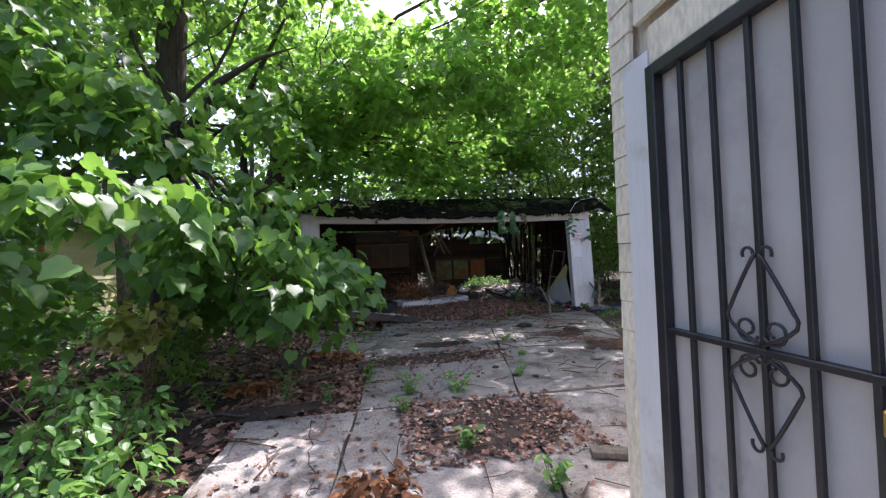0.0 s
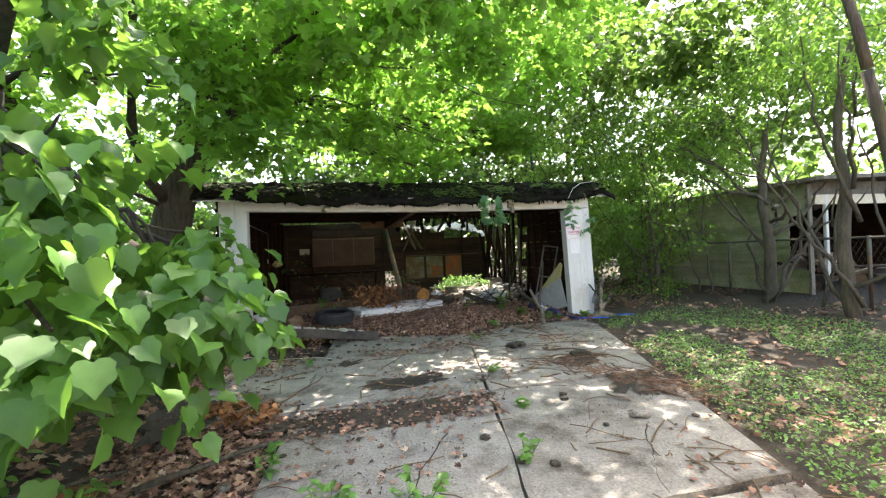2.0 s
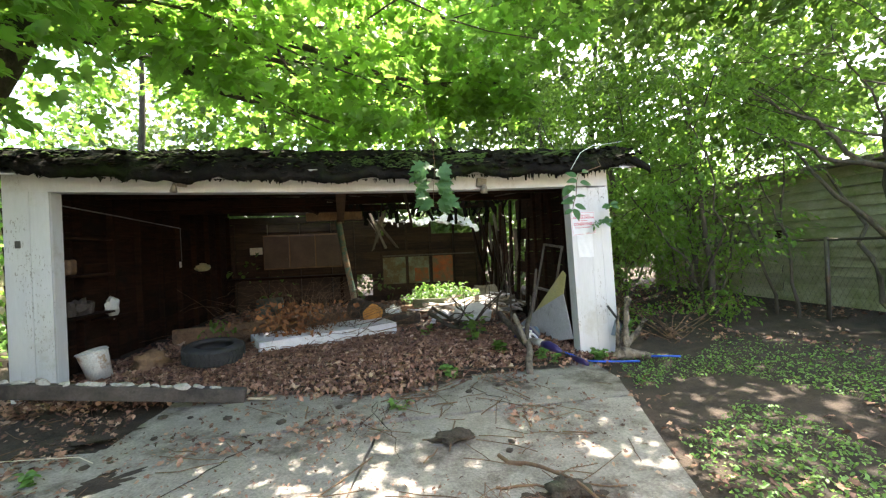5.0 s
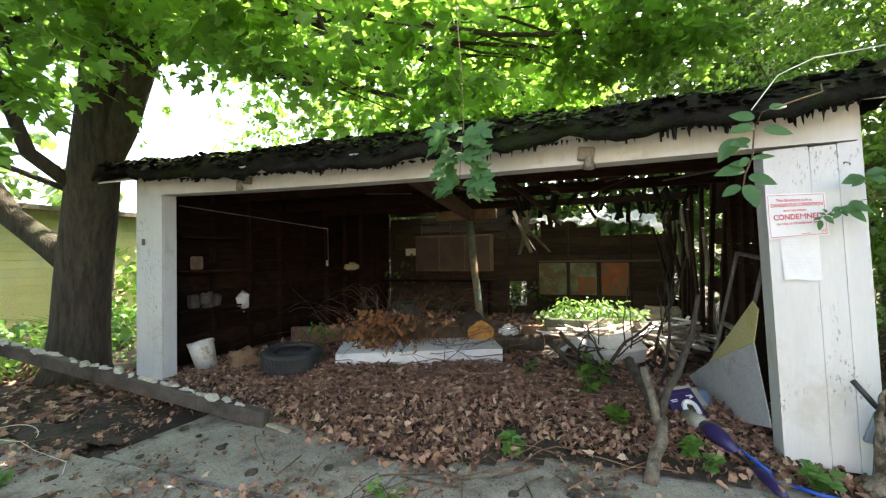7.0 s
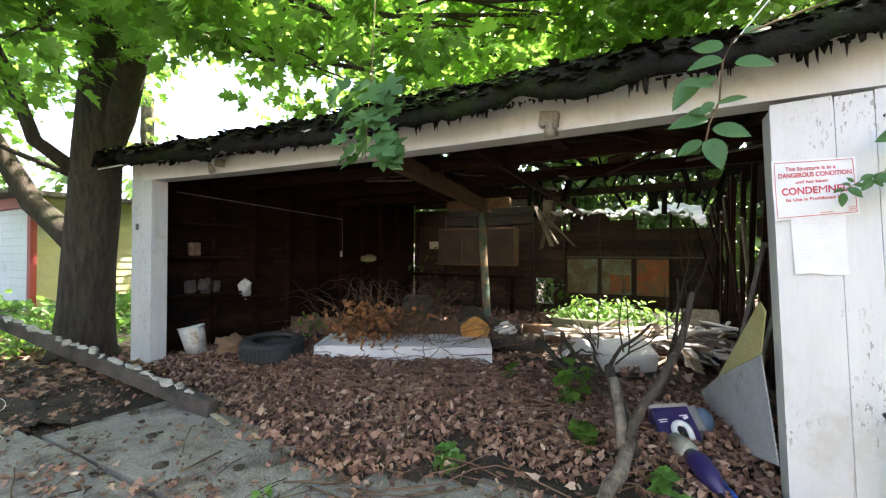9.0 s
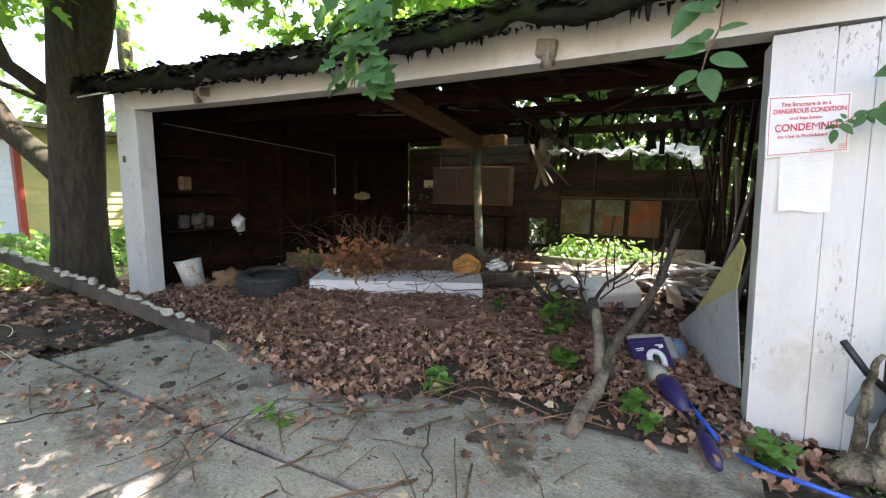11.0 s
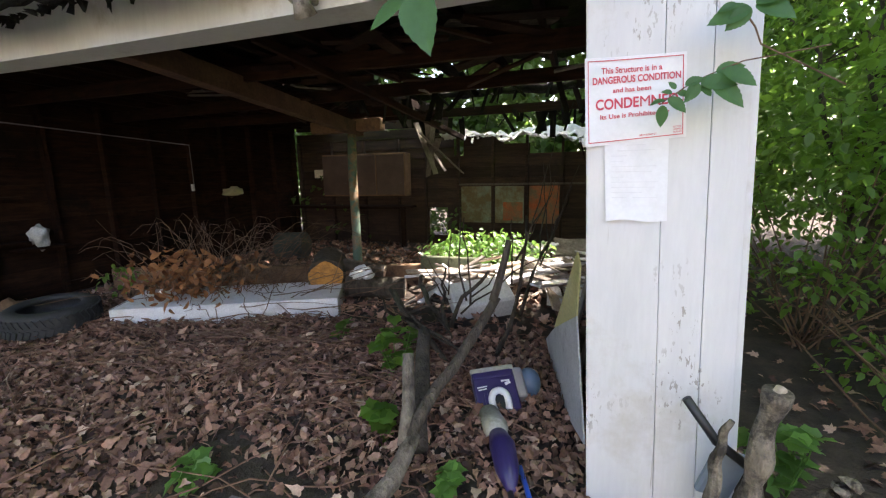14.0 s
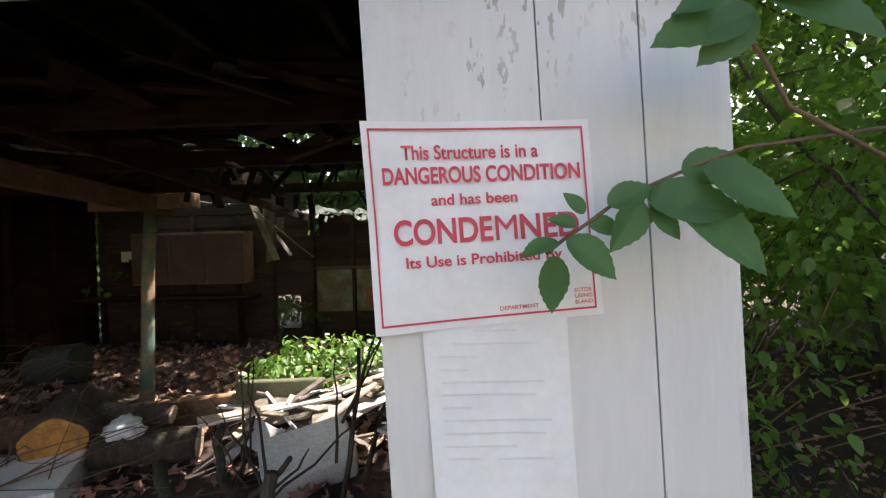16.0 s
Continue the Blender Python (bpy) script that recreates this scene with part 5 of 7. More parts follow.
# ---------------------------------------------------------------- fallen beam with the white toothed strip
M_paleplastic = surface("dirty_white_strip", (0.36, 0.33, 0.29), (0.60, 0.57, 0.52), 9, (0.2, 0.16, 0.12), 5, (0.52, 0.66), 0.7, 0.3)
fallen_beam = thing("fallen_beam", (-0.5, 8.5, 0.1), "fallen dark grey beam with a white toothed strip", "beam")
BA, BB = Vector((0.83, 8.57, 0.06)), Vector((-3.4, 8.2, 0.66))
bar("plank", BA, BB, 0.09, 0.13, M_beam, fallen_beam, 0.008)
bd = (BB - BA)
s = 0.03
for i in range(26):
    s += rng.uniform(0.014, 0.044)
    p = BA + bd * s + Vector((0, rng.normal(0, 0.012), 0.07))
    bm = bmesh.new()
    bmesh.ops.create_icosphere(bm, subdivisions=2, radius=rng.uniform(0.04, 0.085), matrix=pose(*p, rng.normal(0, 14), 8 + rng.normal(0, 10), rng.normal(5, 20)) @ Matrix.Diagonal((1.0, 0.5, 0.34 * rng.uniform(0.5, 1.2), 1)))
    for v in bm.verts:
        v.co += Vector([0.022 * noise.noise(v.co * 22 + Vector((q * 7, i, 0))) for q in range(3)])
    part("tooth", bm, M_paleplastic, fallen_beam)
bar("sliver", (0.86, 8.55, 0.03), (1.12, 8.5, 0.02), 0.04, 0.015, M_palewood, fallen_beam, 0.002)
wire = stem("wire_loop", [[(-1.0 + 0.28 * math.cos(a), 7.75 + 0.12 * math.sin(a), 0.02 + 0.03 * math.sin(a) ** 2, 0.0028) for a in np.linspace(0.3, 6.0, 22)], [(-0.75, 7.7, 0.02, 0.0028), (-0.4, 7.62, 0.04, 0.0028), (0.0, 7.6, 0.03, 0.0028), (0.15, 7.5, 0.02, 0.0028)]], M_cream, None, 6)
tagged(wire, "pale wire loop lying on the drive", "wire")

# ---------------------------------------------------------------- dead wood
dead = thing("dead_branch", (3.78, 8.68, 0), "grey forked dead branch standing in the leaf heap", "branch")
rb = np.random.default_rng(5)
stem("stem", [wander((3.74, 8.62, 0.0), (3.86, 9.02, 0.27), 0.042, 0.036, 6, 0.07, rb)], M_driftwood, dead, 10)
stem("fork", [wander((3.84, 8.98, 0.24), (3.77, 9.2, 0.56), 0.034, 0.027, 6, 0.04, rb)], M_driftwood, dead, 9)
stem("fork", [wander((3.85, 9.0, 0.25), (4.15, 9.45, 0.8), 0.03, 0.022, 7, 0.04, rb), wander((4.13, 9.42, 0.78), (4.2, 9.5, 1.08), 0.022, 0.016, 5, 0.04, rb)], M_bark, dead, 9)
stem("fork", [wander((3.88, 9.02, 0.2), (3.7, 9.6, 0.52), 0.05, 0.035, 6, 0.04, rb)], M_bark, dead, 9)
for a, b, r in (((3.55, 10.6, 0.15), (3.95, 10.2, 0.75), 0.022), ((3.6, 10.4, 0.2), (3.35, 11.1, 0.55), 0.018), ((4.0, 10.2, 0.1), (4.15, 10.6, 1.1), 0.02), ((2.9, 10.9, 0.35), (3.7, 10.0, 0.15), 0.035), ((3.0, 11.3, 0.4), (3.6, 10.4, 0.1), 0.03), ((4.1, 11, 0.2), (4.45, 11.4, 1.3), 0.02)):
    br = stem("dead_branch", [wander(a, b, r, r * 0.5, 8, 0.06, rb)] + [wander(np.array(a) + (np.array(b) - np.array(a)) * rb.uniform(0.3, 0.8), np.array(b) + rb.normal(0, 0.2, 3) + (0, 0, 0.15), r * 0.4, r * 0.15, 6, 0.07, rb) for _ in range(4)], M_bark, None, 6)
    tagged(br, "dark dead branch lying over the rubbish", "branch", "dead branches in the garage")

M_stump = surface("torn_bark", (0.15, 0.12, 0.085), (0.36, 0.30, 0.225), 16, (0.05, 0.04, 0.03), 8, (0.45, 0.58), 0.95, 0.9, (1, 1, 0.35), 60)
stump = thing("tree_stump", (5.08, 8.98, 0.0), "torn pale stump with broken stems by the door post", "stump")


def gnarl(pts, seed, rough=0.13):
    """A stem with knots: finer steps along the points, its radius and line uneven."""
    p = np.array(pts, float)
    q = np.linspace(0, len(p) - 1, 26)
    out = np.stack([np.interp(q, np.arange(len(p)), p[:, k]) for k in range(4)], 1)
    for k, row in enumerate(out):
        n1 = noise.noise((seed * 3.1, k * 0.3, 0.0))
        row[3] *= 1 + rough * 2.2 * n1
        row[0] += 0.022 * noise.noise((seed, k * 0.21, 4.0))
        row[1] += 0.022 * noise.noise((seed, k * 0.21, 9.0))
    return [tuple(r) for r in out]


stem("stem", [gnarl([(5.08, 9.0, -0.03, 0.085), (5.09, 8.98, 0.12, 0.055), (5.1, 8.96, 0.3, 0.04), (5.11, 8.95, 0.5, 0.034), (5.14, 8.95, 0.71, 0.038)], 1, 0.2)], M_stump, stump, 12)
stem("stem", [gnarl([(5.0, 8.97, 0.0, 0.035), (4.98, 8.94, 0.25, 0.024), (4.99, 8.93, 0.45, 0.02), (5.01, 8.93, 0.6, 0.009)], 2)], M_stump, stump, 6)
stem("stem", [gnarl([(5.11, 8.98, 0.13, 0.045), (5.26, 8.97, 0.28, 0.034), (5.36, 8.96, 0.42, 0.024), (5.37, 8.96, 0.43, 0.014)], 3)], M_stump, stump, 6)
stem("root", [gnarl([(4.9, 8.9, 0.0, 0.04), (5.03, 8.93, 0.05, 0.075), (5.25, 8.9, 0.02, 0.055), (5.5, 8.88, -0.02, 0.02)], 4)], M_stump, stump, 6)
part("torn_end", box((0.03, 0.026, 0.03), pose(5.142, 8.95, 0.712, 8, 24, 20), 0.006), M_palewood, stump, "pale torn wood")
pole = stem("iron_rod", [[(4.9, 9.0, 0.62, 0.016), (5.0, 8.99, 0.48, 0.016), (5.12, 9.02, 0.38, 0.016)]], M_black, stump, 8)
lid = part("plastic_plate", box((0.12, 0.03, 0.2), pose(5.04, 9.04, 0.33, 8, 14, 10), 0.02, seg=3), plain("blue_grey", (0.20, 0.24, 0.28), 0.4))
tagged(lid, "blue-grey plastic plate wedged behind the stump", "plate")

# brush pile: bent twigs with withered leaves
brush = thing("brush_pile", (0.9, 10.6, 0.15), "heap of dry tangled twigs with withered orange leaves", "brush pile")
tw = []
for i in range(230):
    a = np.array((rng.normal(0.95, 0.5), rng.normal(10.75, 0.28), 0.18))
    d = np.array((rng.normal(0.2, 0.7), rng.normal(0.1, 0.4), rng.uniform(0.05, 0.8))) * rng.uniform(0.6, 1.2)
    s = np.linspace(0, 1, 7)
    droop = rng.uniform(0, 0.5)
    tw.append([(*(a + d * q + (0, 0, -droop * q * q) + rng.normal(0, 0.012, 3)), 0.0055 * (1 - 0.7 * q)) for q in s])
for i in range(80):
    a = np.array((rng.normal(1.0, 0.35), rng.normal(10.8, 0.25), 0.2))
    an, reach, top = rng.uniform(-0.9, 3.9), rng.uniform(0.5, 1.5), rng.uniform(0.35, 0.85)
    tw.append([(*(a + (math.cos(an) * reach * q, 0.5 * math.sin(an) * reach * q, top * math.sin(q * rng.uniform(2.0, 2.3))) + rng.normal(0, 0.012, 3)), 0.0042 * (1 - 0.7 * q)) for q in np.linspace(0, 1, 9)])
tagged(stem("brushwood", tw, M_twig, brush, 4), kind="stuff")
tw = []
for i in range(240):
    x, y = rng.uniform(0.0, 3.9), rng.normal(9.85, 0.5)
    an, ln = rng.normal(0.2, 0.7), rng.uniform(0.4, 1.3)
    s = np.linspace(-0.5, 0.5, 6)
    tw.append([(x + math.cos(an) * ln * q, y + math.sin(an) * ln * q + 0.05 * math.sin(q * 6 + i), float(pile(x, y)) + 0.03 + 0.10 * (0.25 - q * q) * rng.uniform(0, 2) + rng.normal(0, 0.006), 0.0045) for q in s])
tagged(stem("fallen_twigs", tw, surface("reddish_twig", (0.14, 0.075, 0.05), (0.27, 0.15, 0.10), 6, rough=0.9), None, 4), "reddish dry twigs strewn over the leaf heap", "twigs", kind="stuff")
n = 420
p = np.stack([rng.normal(0.95, 0.28, n), rng.normal(10.4, 0.2, n), rng.uniform(0.24, 0.72, n)], -1)
withered = part("withered_leaves", leaf_mesh("withered_leaves", OVAL, p, rng.normal(0, 1, (n, 3)) - (0, 0, 0.6), rng.normal(0, 1, (n, 3)), rng.uniform(0.05, 0.1, n), L_rusty, 0.6), L_rusty, brush, "withered orange leaves")
tagged(withered, kind="stuff")

# twigs, bark flakes and stones on the drive and soil
tw = []
for i in range(330):
    y = rng.uniform(2.0, 9.0)
    x = rng.uniform(-2.6, 4.9) if i % 3 else rng.normal(2.8, 0.5)
    an, ln = rng.uniform(0, 3.1), rng.uniform(0.08, 0.5)
    z = 0.012 if x > -1.15 else float(lift(x, y)) + 0.03
    tw.append([(x + math.cos(an) * ln * q, y + math.sin(an) * ln * q + rng.normal(0, 0.01), z + rng.uniform(0, 0.012), 0.0035 + 0.003 * (i % 4 == 0)) for q in np.linspace(-0.5, 0.5, 4)])
tagged(stem("ground_twigs", tw, M_twig, None, 4), "small dry twigs strewn over the drive", "twigs", kind="stuff")
for i in range(46):
    x, y = rng.uniform(-1.0, 3.6), rng.uniform(2.4, 8.4)
    r = rng.uniform(0.015, 0.045)
    bm = bmesh.new()
    bmesh.ops.create_icosphere(bm, subdivisions=1, radius=r)
    for v in bm.verts:
        v.co = Vector((v.co.x * rng.uniform(0.8, 1.5), v.co.y * rng.uniform(0.8, 1.3), v.co.z * 0.45))
    bm.transform(pose(x, y, 0.012, 0, 0, rng.uniform(0, 180)))
    tagged(part("bark_lump", bm, M_bark if i % 4 else M_concrete), "dark lump of debris on the concrete", "debris", "lumps on the drive")
for a, b in (((-2.3, 4.3, 0.08), (-1.0, 4.9, 0.05)), ((-0.9, 4.7, 0.05), (0.1, 5.3, 0.03)), ((-2.6, 6.3, 0.12), (-1.3, 5.6, 0.06)), ((-2.2, 3.9, 0.05), (-1.1, 3.75, 0.04))):
    br = stem("fallen_branch", [wander(a, b, 0.022, 0.01, 9, 0.05, rb)], M_greybark, None, 7)
    tagged(br, "thin fallen grey branch lying on the soil", "branch", "fallen branches by the drive")


lump("bark_slab", (2.655, 7.30, 0.03), (0.15, 0.09, 0.025), M_bark, "flat dark piece of bark on the concrete", "bark", 6.0)
lump("wood_knot", (3.15, 6.47, 0.045), (0.1, 0.07, 0.05), M_bark, "dark knot of wood among twigs", "wood", 7.0)
lump("concrete_chip", (2.65, 4.73, 0.025), (0.09, 0.06, 0.028), M_concrete, "pale concrete chip on the drive", "rubble", 9.0)
for a, b, r in (((-0.5, 5.55, 0.03), (0.1, 6.6, 0.05), 0.011), ((2.9, 6.9, 0.03), (3.35, 6.2, 0.04), 0.014), ((2.75, 6.6, 0.03), (3.5, 6.45, 0.03), 0.009), ((3.3, 6.3, 0.03), (3.6, 5.3, 0.03), 0.008), ((2.6, 5.9, 0.03), (3.3, 5.7, 0.03), 0.008)):
    tagged(stem("dry_stick", [wander(a, b, r, r * 0.5, 9, 0.07, rb)], M_twig, None, 6), "dry brown stick lying on the concrete", "stick", "sticks on the drive")


# soil and moss caught on the slabs, cracks, and a drift of broken twigs
def soil_patch(x, y, rx, ry, turn, material, label, seed):
    n = 72
    vs = [(0.0, 0.0, 0.006)]
    for k in range(n):
        a = k * 2 * math.pi / n
        q = 1 + 0.55 * noise.noise((math.cos(a) * 1.6 + seed, math.sin(a) * 1.6, seed * 2.3)) + 0.45 * noise.noise((math.cos(a) * 5, math.sin(a) * 5 + seed, 1)) + 0.22 * noise.noise((math.cos(a) * 14, math.sin(a) * 14 + seed, 6))
        vs.append((rx * q * math.cos(a), ry * q * math.sin(a), -0.004))
    fs = [(0, 1 + k, 1 + (k + 1) % n) for k in range(n)]
    me = mesh_from("soil_patch", vs, fs, material, True)
    me.transform(pose(x, y, 0.012, 0, 0, turn))
    return tagged(part("soil_patch", me, material), label, "soil", "soil patches on the drive")


for i, (x, y, rx, ry, tn) in enumerate(((0.95, 6.25, 0.42, 0.2, 5), (0.75, 5.42, 0.85, 0.26, 2), (3.05, 6.35, 0.3, 0.22, 30), (3.15, 5.55, 0.25, 0.5, -20), (0.35, 7.2, 0.22, 0.12, 40), (0.9, 3.15, 0.62, 0.5, 0),
                                        (-0.6, 7.9, 0.6, 0.18, 5), (-1.0, 5.9, 0.3, 0.5, 10), (-0.9, 3.9, 0.5, 0.16, 4)  )):
    soil_patch(x, y, rx, ry, tn, M_soil, "dark soil drifted over the concrete", i + 1.0)
crack = []
for a, b in (((2.1, 8.2), (2.25, 7.1)), ((2.08, 8.1), (1.85, 7.3)), ((0.3, 3.6), (0.05, 2.2)), ((-0.55, 3.6), (-0.35, 2.3)), ((1.1, 4.9), (0.5, 3.9)), ((2.4, 6.2), (3.6, 5.4)), ((1.2, 7.6), (0.6, 6.6)), ((2.6, 4.6), (2.1, 3.8)), ((3.0, 8.4), (3.3, 7.8)), ((1.5, 2.6), (1.0, 3.7))):
    path = wander((*a, 0.004), (*b, 0.004), 0.005, 0.002, 14, 0.06, rb)
    crack.append([(x, y, 0.004, r) for x, y, z, r in path])
tagged(stem("cracks", crack, M_soil, driveway, 4), kind="stuff")
tw = []
for i in range(420):
    s = rng.random()
    x, y = 2.75 + 0.75 * s + rng.normal(0, 0.14), 6.5 - 1.6 * s + rng.normal(0, 0.16)
    an, ln = rng.uniform(0, 3.14), rng.uniform(0.03, 0.15) * (2.2 if i % 12 == 0 else 1)
    tw.append([(x + math.cos(an) * ln * q, y + math.sin(an) * ln * q, 0.012 + rng.uniform(0, 0.025), 0.006 if i % 12 == 0 else 0.0025) for q in np.linspace(-0.5, 0.5, 3)])
tagged(stem("twig_drift", tw, bpy.data.materials["reddish_twig"], None, 4), "drift of broken reddish twigs on the concrete", "twigs", kind="stuff")
for i, (x, y) in enumerate(((-0.45, 5.75), (-0.75, 5.95), (-0.05, 2.35), (-1.3, 4.6))):
    litter("withered_clump", 160, (x - 0.22, x + 0.22), (y - 0.2, y + 0.2), lambda x, y: 0 * x + 0.03, lambda x, y: rng.random(len(x)) < 0.9, (0.04, 0.09), L_rusty, OVAL, None, 0.7, "clump of withered orange leaves")

# ---------------------------------------------------------------- trees
def limb(a, b, r0, r1, rg, steps=9, sway=0.05):
    return wander(a, b, r0, r1, steps, sway, rg)


def crown_stems(start, blobs, rg, r=0.045, twigs=3):
    """Limbs from the trunk into each leafy blob, with side twigs."""
    out = []
    for x, y, z, rx, ry, rz, _ in blobs:
        main = limb(start, (x, y, z), r, r * 0.35, rg, 10, 0.05)
        out.append(main)
        for _k in range(twigs):
            p = np.array(main[rg.integers(4, 10)][:3])
            q = np.array((x, y, z)) + rg.uniform(-1, 1, 3) * (rx, ry, rz)
            side = limb(p, q, r * 0.4, 0.006, rg, 7, 0.06)
            ok = free_of_way(np.array(side)[:, :3])
            if ok.all():
                out.append(side)
    return out


def tree(name, at, label, trunks, bark, blobs, start, leaf, shape, per, spread, size, r=0.045, twigs=3, sides=16, flat=0.35, droop=0.5, seed=1, category="tree", group="", extra=()):
    rg = np.random.default_rng(seed)
    e = thing(name, at, label, category, group)
    for t in trunks:
        stem("trunk" if t is trunks[0] else "limb", [t], bark, e, sides)
    st = crown_stems(start, blobs, rg, r, twigs)
    if st:
        tagged(stem("crown_wood", st, bark, e, 6), kind="stuff")
    p, t, u, s = sprays(list(blobs) + list(extra), per, spread, size, flat, droop)
    part("crown", leaf_mesh("crown", shape, p, t, u, s, leaf), leaf, e)
    return e


# the maple beside the garage
MX, MY = -2.42, 9.02
rg = np.random.default_rng(11)
maple_trunk = [(MX - 0.08, MY, -0.05, 0.40), (MX - 0.05, MY, 0.15, 0.33), (MX, MY, 0.6, 0.29), (MX + 0.05, MY, 1.2, 0.275), (MX + 0.17, MY, 1.9, 0.27), (MX + 0.36, MY - 0.05, 2.6, 0.25), (MX + 0.55, MY - 0.1, 3.4, 0.21), (MX + 0.65, MY - 0.1, 4.6, 0.18), (MX + 0.7, MY - 0.2, 6.5, 0.13), (MX + 0.8, MY, 8.5, 0.06)]
maple_limbs = [
    [(MX + 0.02, MY, 1.3, 0.17), (MX - 0.4, MY - 0.12, 1.62, 0.145), (MX - 0.85, MY - 0.25, 1.95, 0.13), (MX - 1.2, MY - 0.4, 2.5, 0.12), (MX - 1.3, MY - 0.9, 3.6, 0.07), (MX - 1.5, MY - 1.0, 5.0, 0.03)],
    [(MX + 0.22, MY - 0.02, 2.3, 0.18), (MX + 0.65, MY + 0.05, 2.95, 0.16), (MX + 1.2, MY, 3.8, 0.13), (MX + 2.0, MY - 0.5, 4.8, 0.09), (MX + 3.4, MY - 1.2, 5.5, 0.05)],
    [(MX + 0.2, MY - 0.2, 2.3, 0.08), (MX + 0.1, MY - 0.55, 2.6, 0.075), (MX + 0.0, MY - 0.7, 3.2, 0.07), (MX + 0.3, MY - 1.3, 4.4, 0.05), (MX + 1.2, MY - 2.6, 5.0, 0.02)],
    [(MX + 0.1, MY - 0.2, 2.25, 0.035), (MX - 0.3, MY - 0.6, 2.5, 0.03), (MX - 0.6, MY - 0.8, 2.65, 0.02)],
    [(MX + 0.4, MY, 3.6, 0.09), (MX + 1.6, MY + 0.4, 4.6, 0.07), (MX + 3.6, MY + 0.8, 5.6, 0.04)]]
# blobs at (2.0, 5.6) and (3.7, 6.8): added mostly out of view, shading the drive
maple_blobs = [(-0.7, 7.3, 2.95, 0.8, 0.5, 0.3, 14), (3.2, 11.6, 4.2, 1.0, 0.7, 0.5, 26), (4.4, 11.4, 4.3, 1.0, 0.7, 0.5, 26), (2.0, 11.8, 4.4, 1.0, 0.7, 0.5, 22), (2.5, 13.0, 4.3, 1.5, 0.8, 0.65, 36), (2.2, 13.8, 4.7, 1.8, 1.0, 0.8, 40), (0.0, 13.0, 4.5, 1.7, 1.0, 0.8, 36), (3.2, 11.8, 5.4, 1.6, 1.1, 0.7, 34), (2.0, 5.6, 5.7, 1.5, 1.2, 0.6, 34), (3.7, 6.8, 6.1, 1.5, 1.2, 0.6, 36), (5.3, 8.6, 6.6, 1.6, 1.4, 0.7, 46), (4.6, 6.4, 6.8, 1.6, 1.4, 0.6, 34), (-2.6, 9.0, 6.4, 2.6, 2.2, 1.2, 62), (-0.6, 8.0, 5.2, 1.9, 1.6, 0.9, 74), (1.3, 7.6, 4.5, 1.7, 1.3, 0.75, 71), (1.2, 8.8, 3.6, 1.5, 0.8, 0.5, 37),
               (3.2, 9.4, 5.0, 1.8, 1.6, 0.9, 65), (0.9, 10.8, 5.4, 2.0, 1.6, 1.1, 68), (-0.9, 7.2, 3.9, 1.1, 0.9, 0.5, 37), (-1.1, 8.6, 3.7, 0.8, 0.5, 0.3, 9),
               (0.6, 6.3, 4.3, 1.4, 1.0, 0.6, 43), (2.6, 7.4, 5.4, 1.6, 1.3, 0.8, 50), (-4.6, 9.4, 4.6, 1.4, 1.4, 0.9, 37), (-3.9, 8.0, 3.7, 0.8, 0.7, 0.5, 11), (4.6, 10.8, 5.6, 1.6, 1.5, 1.0, 46), (-1.9, 12.4, 5.5, 2.0, 1.4, 1.4, 43), (1.7, 9.5, 2.98, 1.2, 0.35, 0.16, 10)]
tree("maple_tree", (MX, MY, 0), "large maple with a dark ridged trunk beside the garage", [maple_trunk] + maple_limbs, M_bark, maple_blobs, (MX + 0.5, MY - 0.1, 4.2), L_maple, MAPLE_FINE, 27, 0.42, (0.105, 0.16), 0.05, 3, 22, seed=4)

# the big-leaved tree by the drive
TX, TY = -2.98, 6.6
big_trunk = [(TX + 0.05, TY, -0.05, 0.33), (TX + 0.02, TY, 0.2, 0.27), (TX, TY, 0.9, 0.24), (TX - 0.02, TY, 2.0, 0.22), (TX + 0.1, TY - 0.1, 3.5, 0.2), (TX + 0.25, TY - 0.1, 5.5, 0.15), (TX + 0.3, TY, 8.0, 0.06)]
big_limbs = [[(TX + 0.05, TY - 0.1, 2.6, 0.09), (TX + 0.6, TY - 0.6, 3.2, 0.08), (TX + 1.1, TY - 1.1, 3.6, 0.05), (TX + 1.7, TY - 1.5, 3.75, 0.025), (TX + 2.2, TY - 1.9, 3.7, 0.006)],
             [(TX + 0.1, TY, 3.2, 0.09), (TX - 0.8, TY - 0.6, 4.0, 0.07), (TX - 1.6, TY - 1.0, 4.6, 0.03)]]
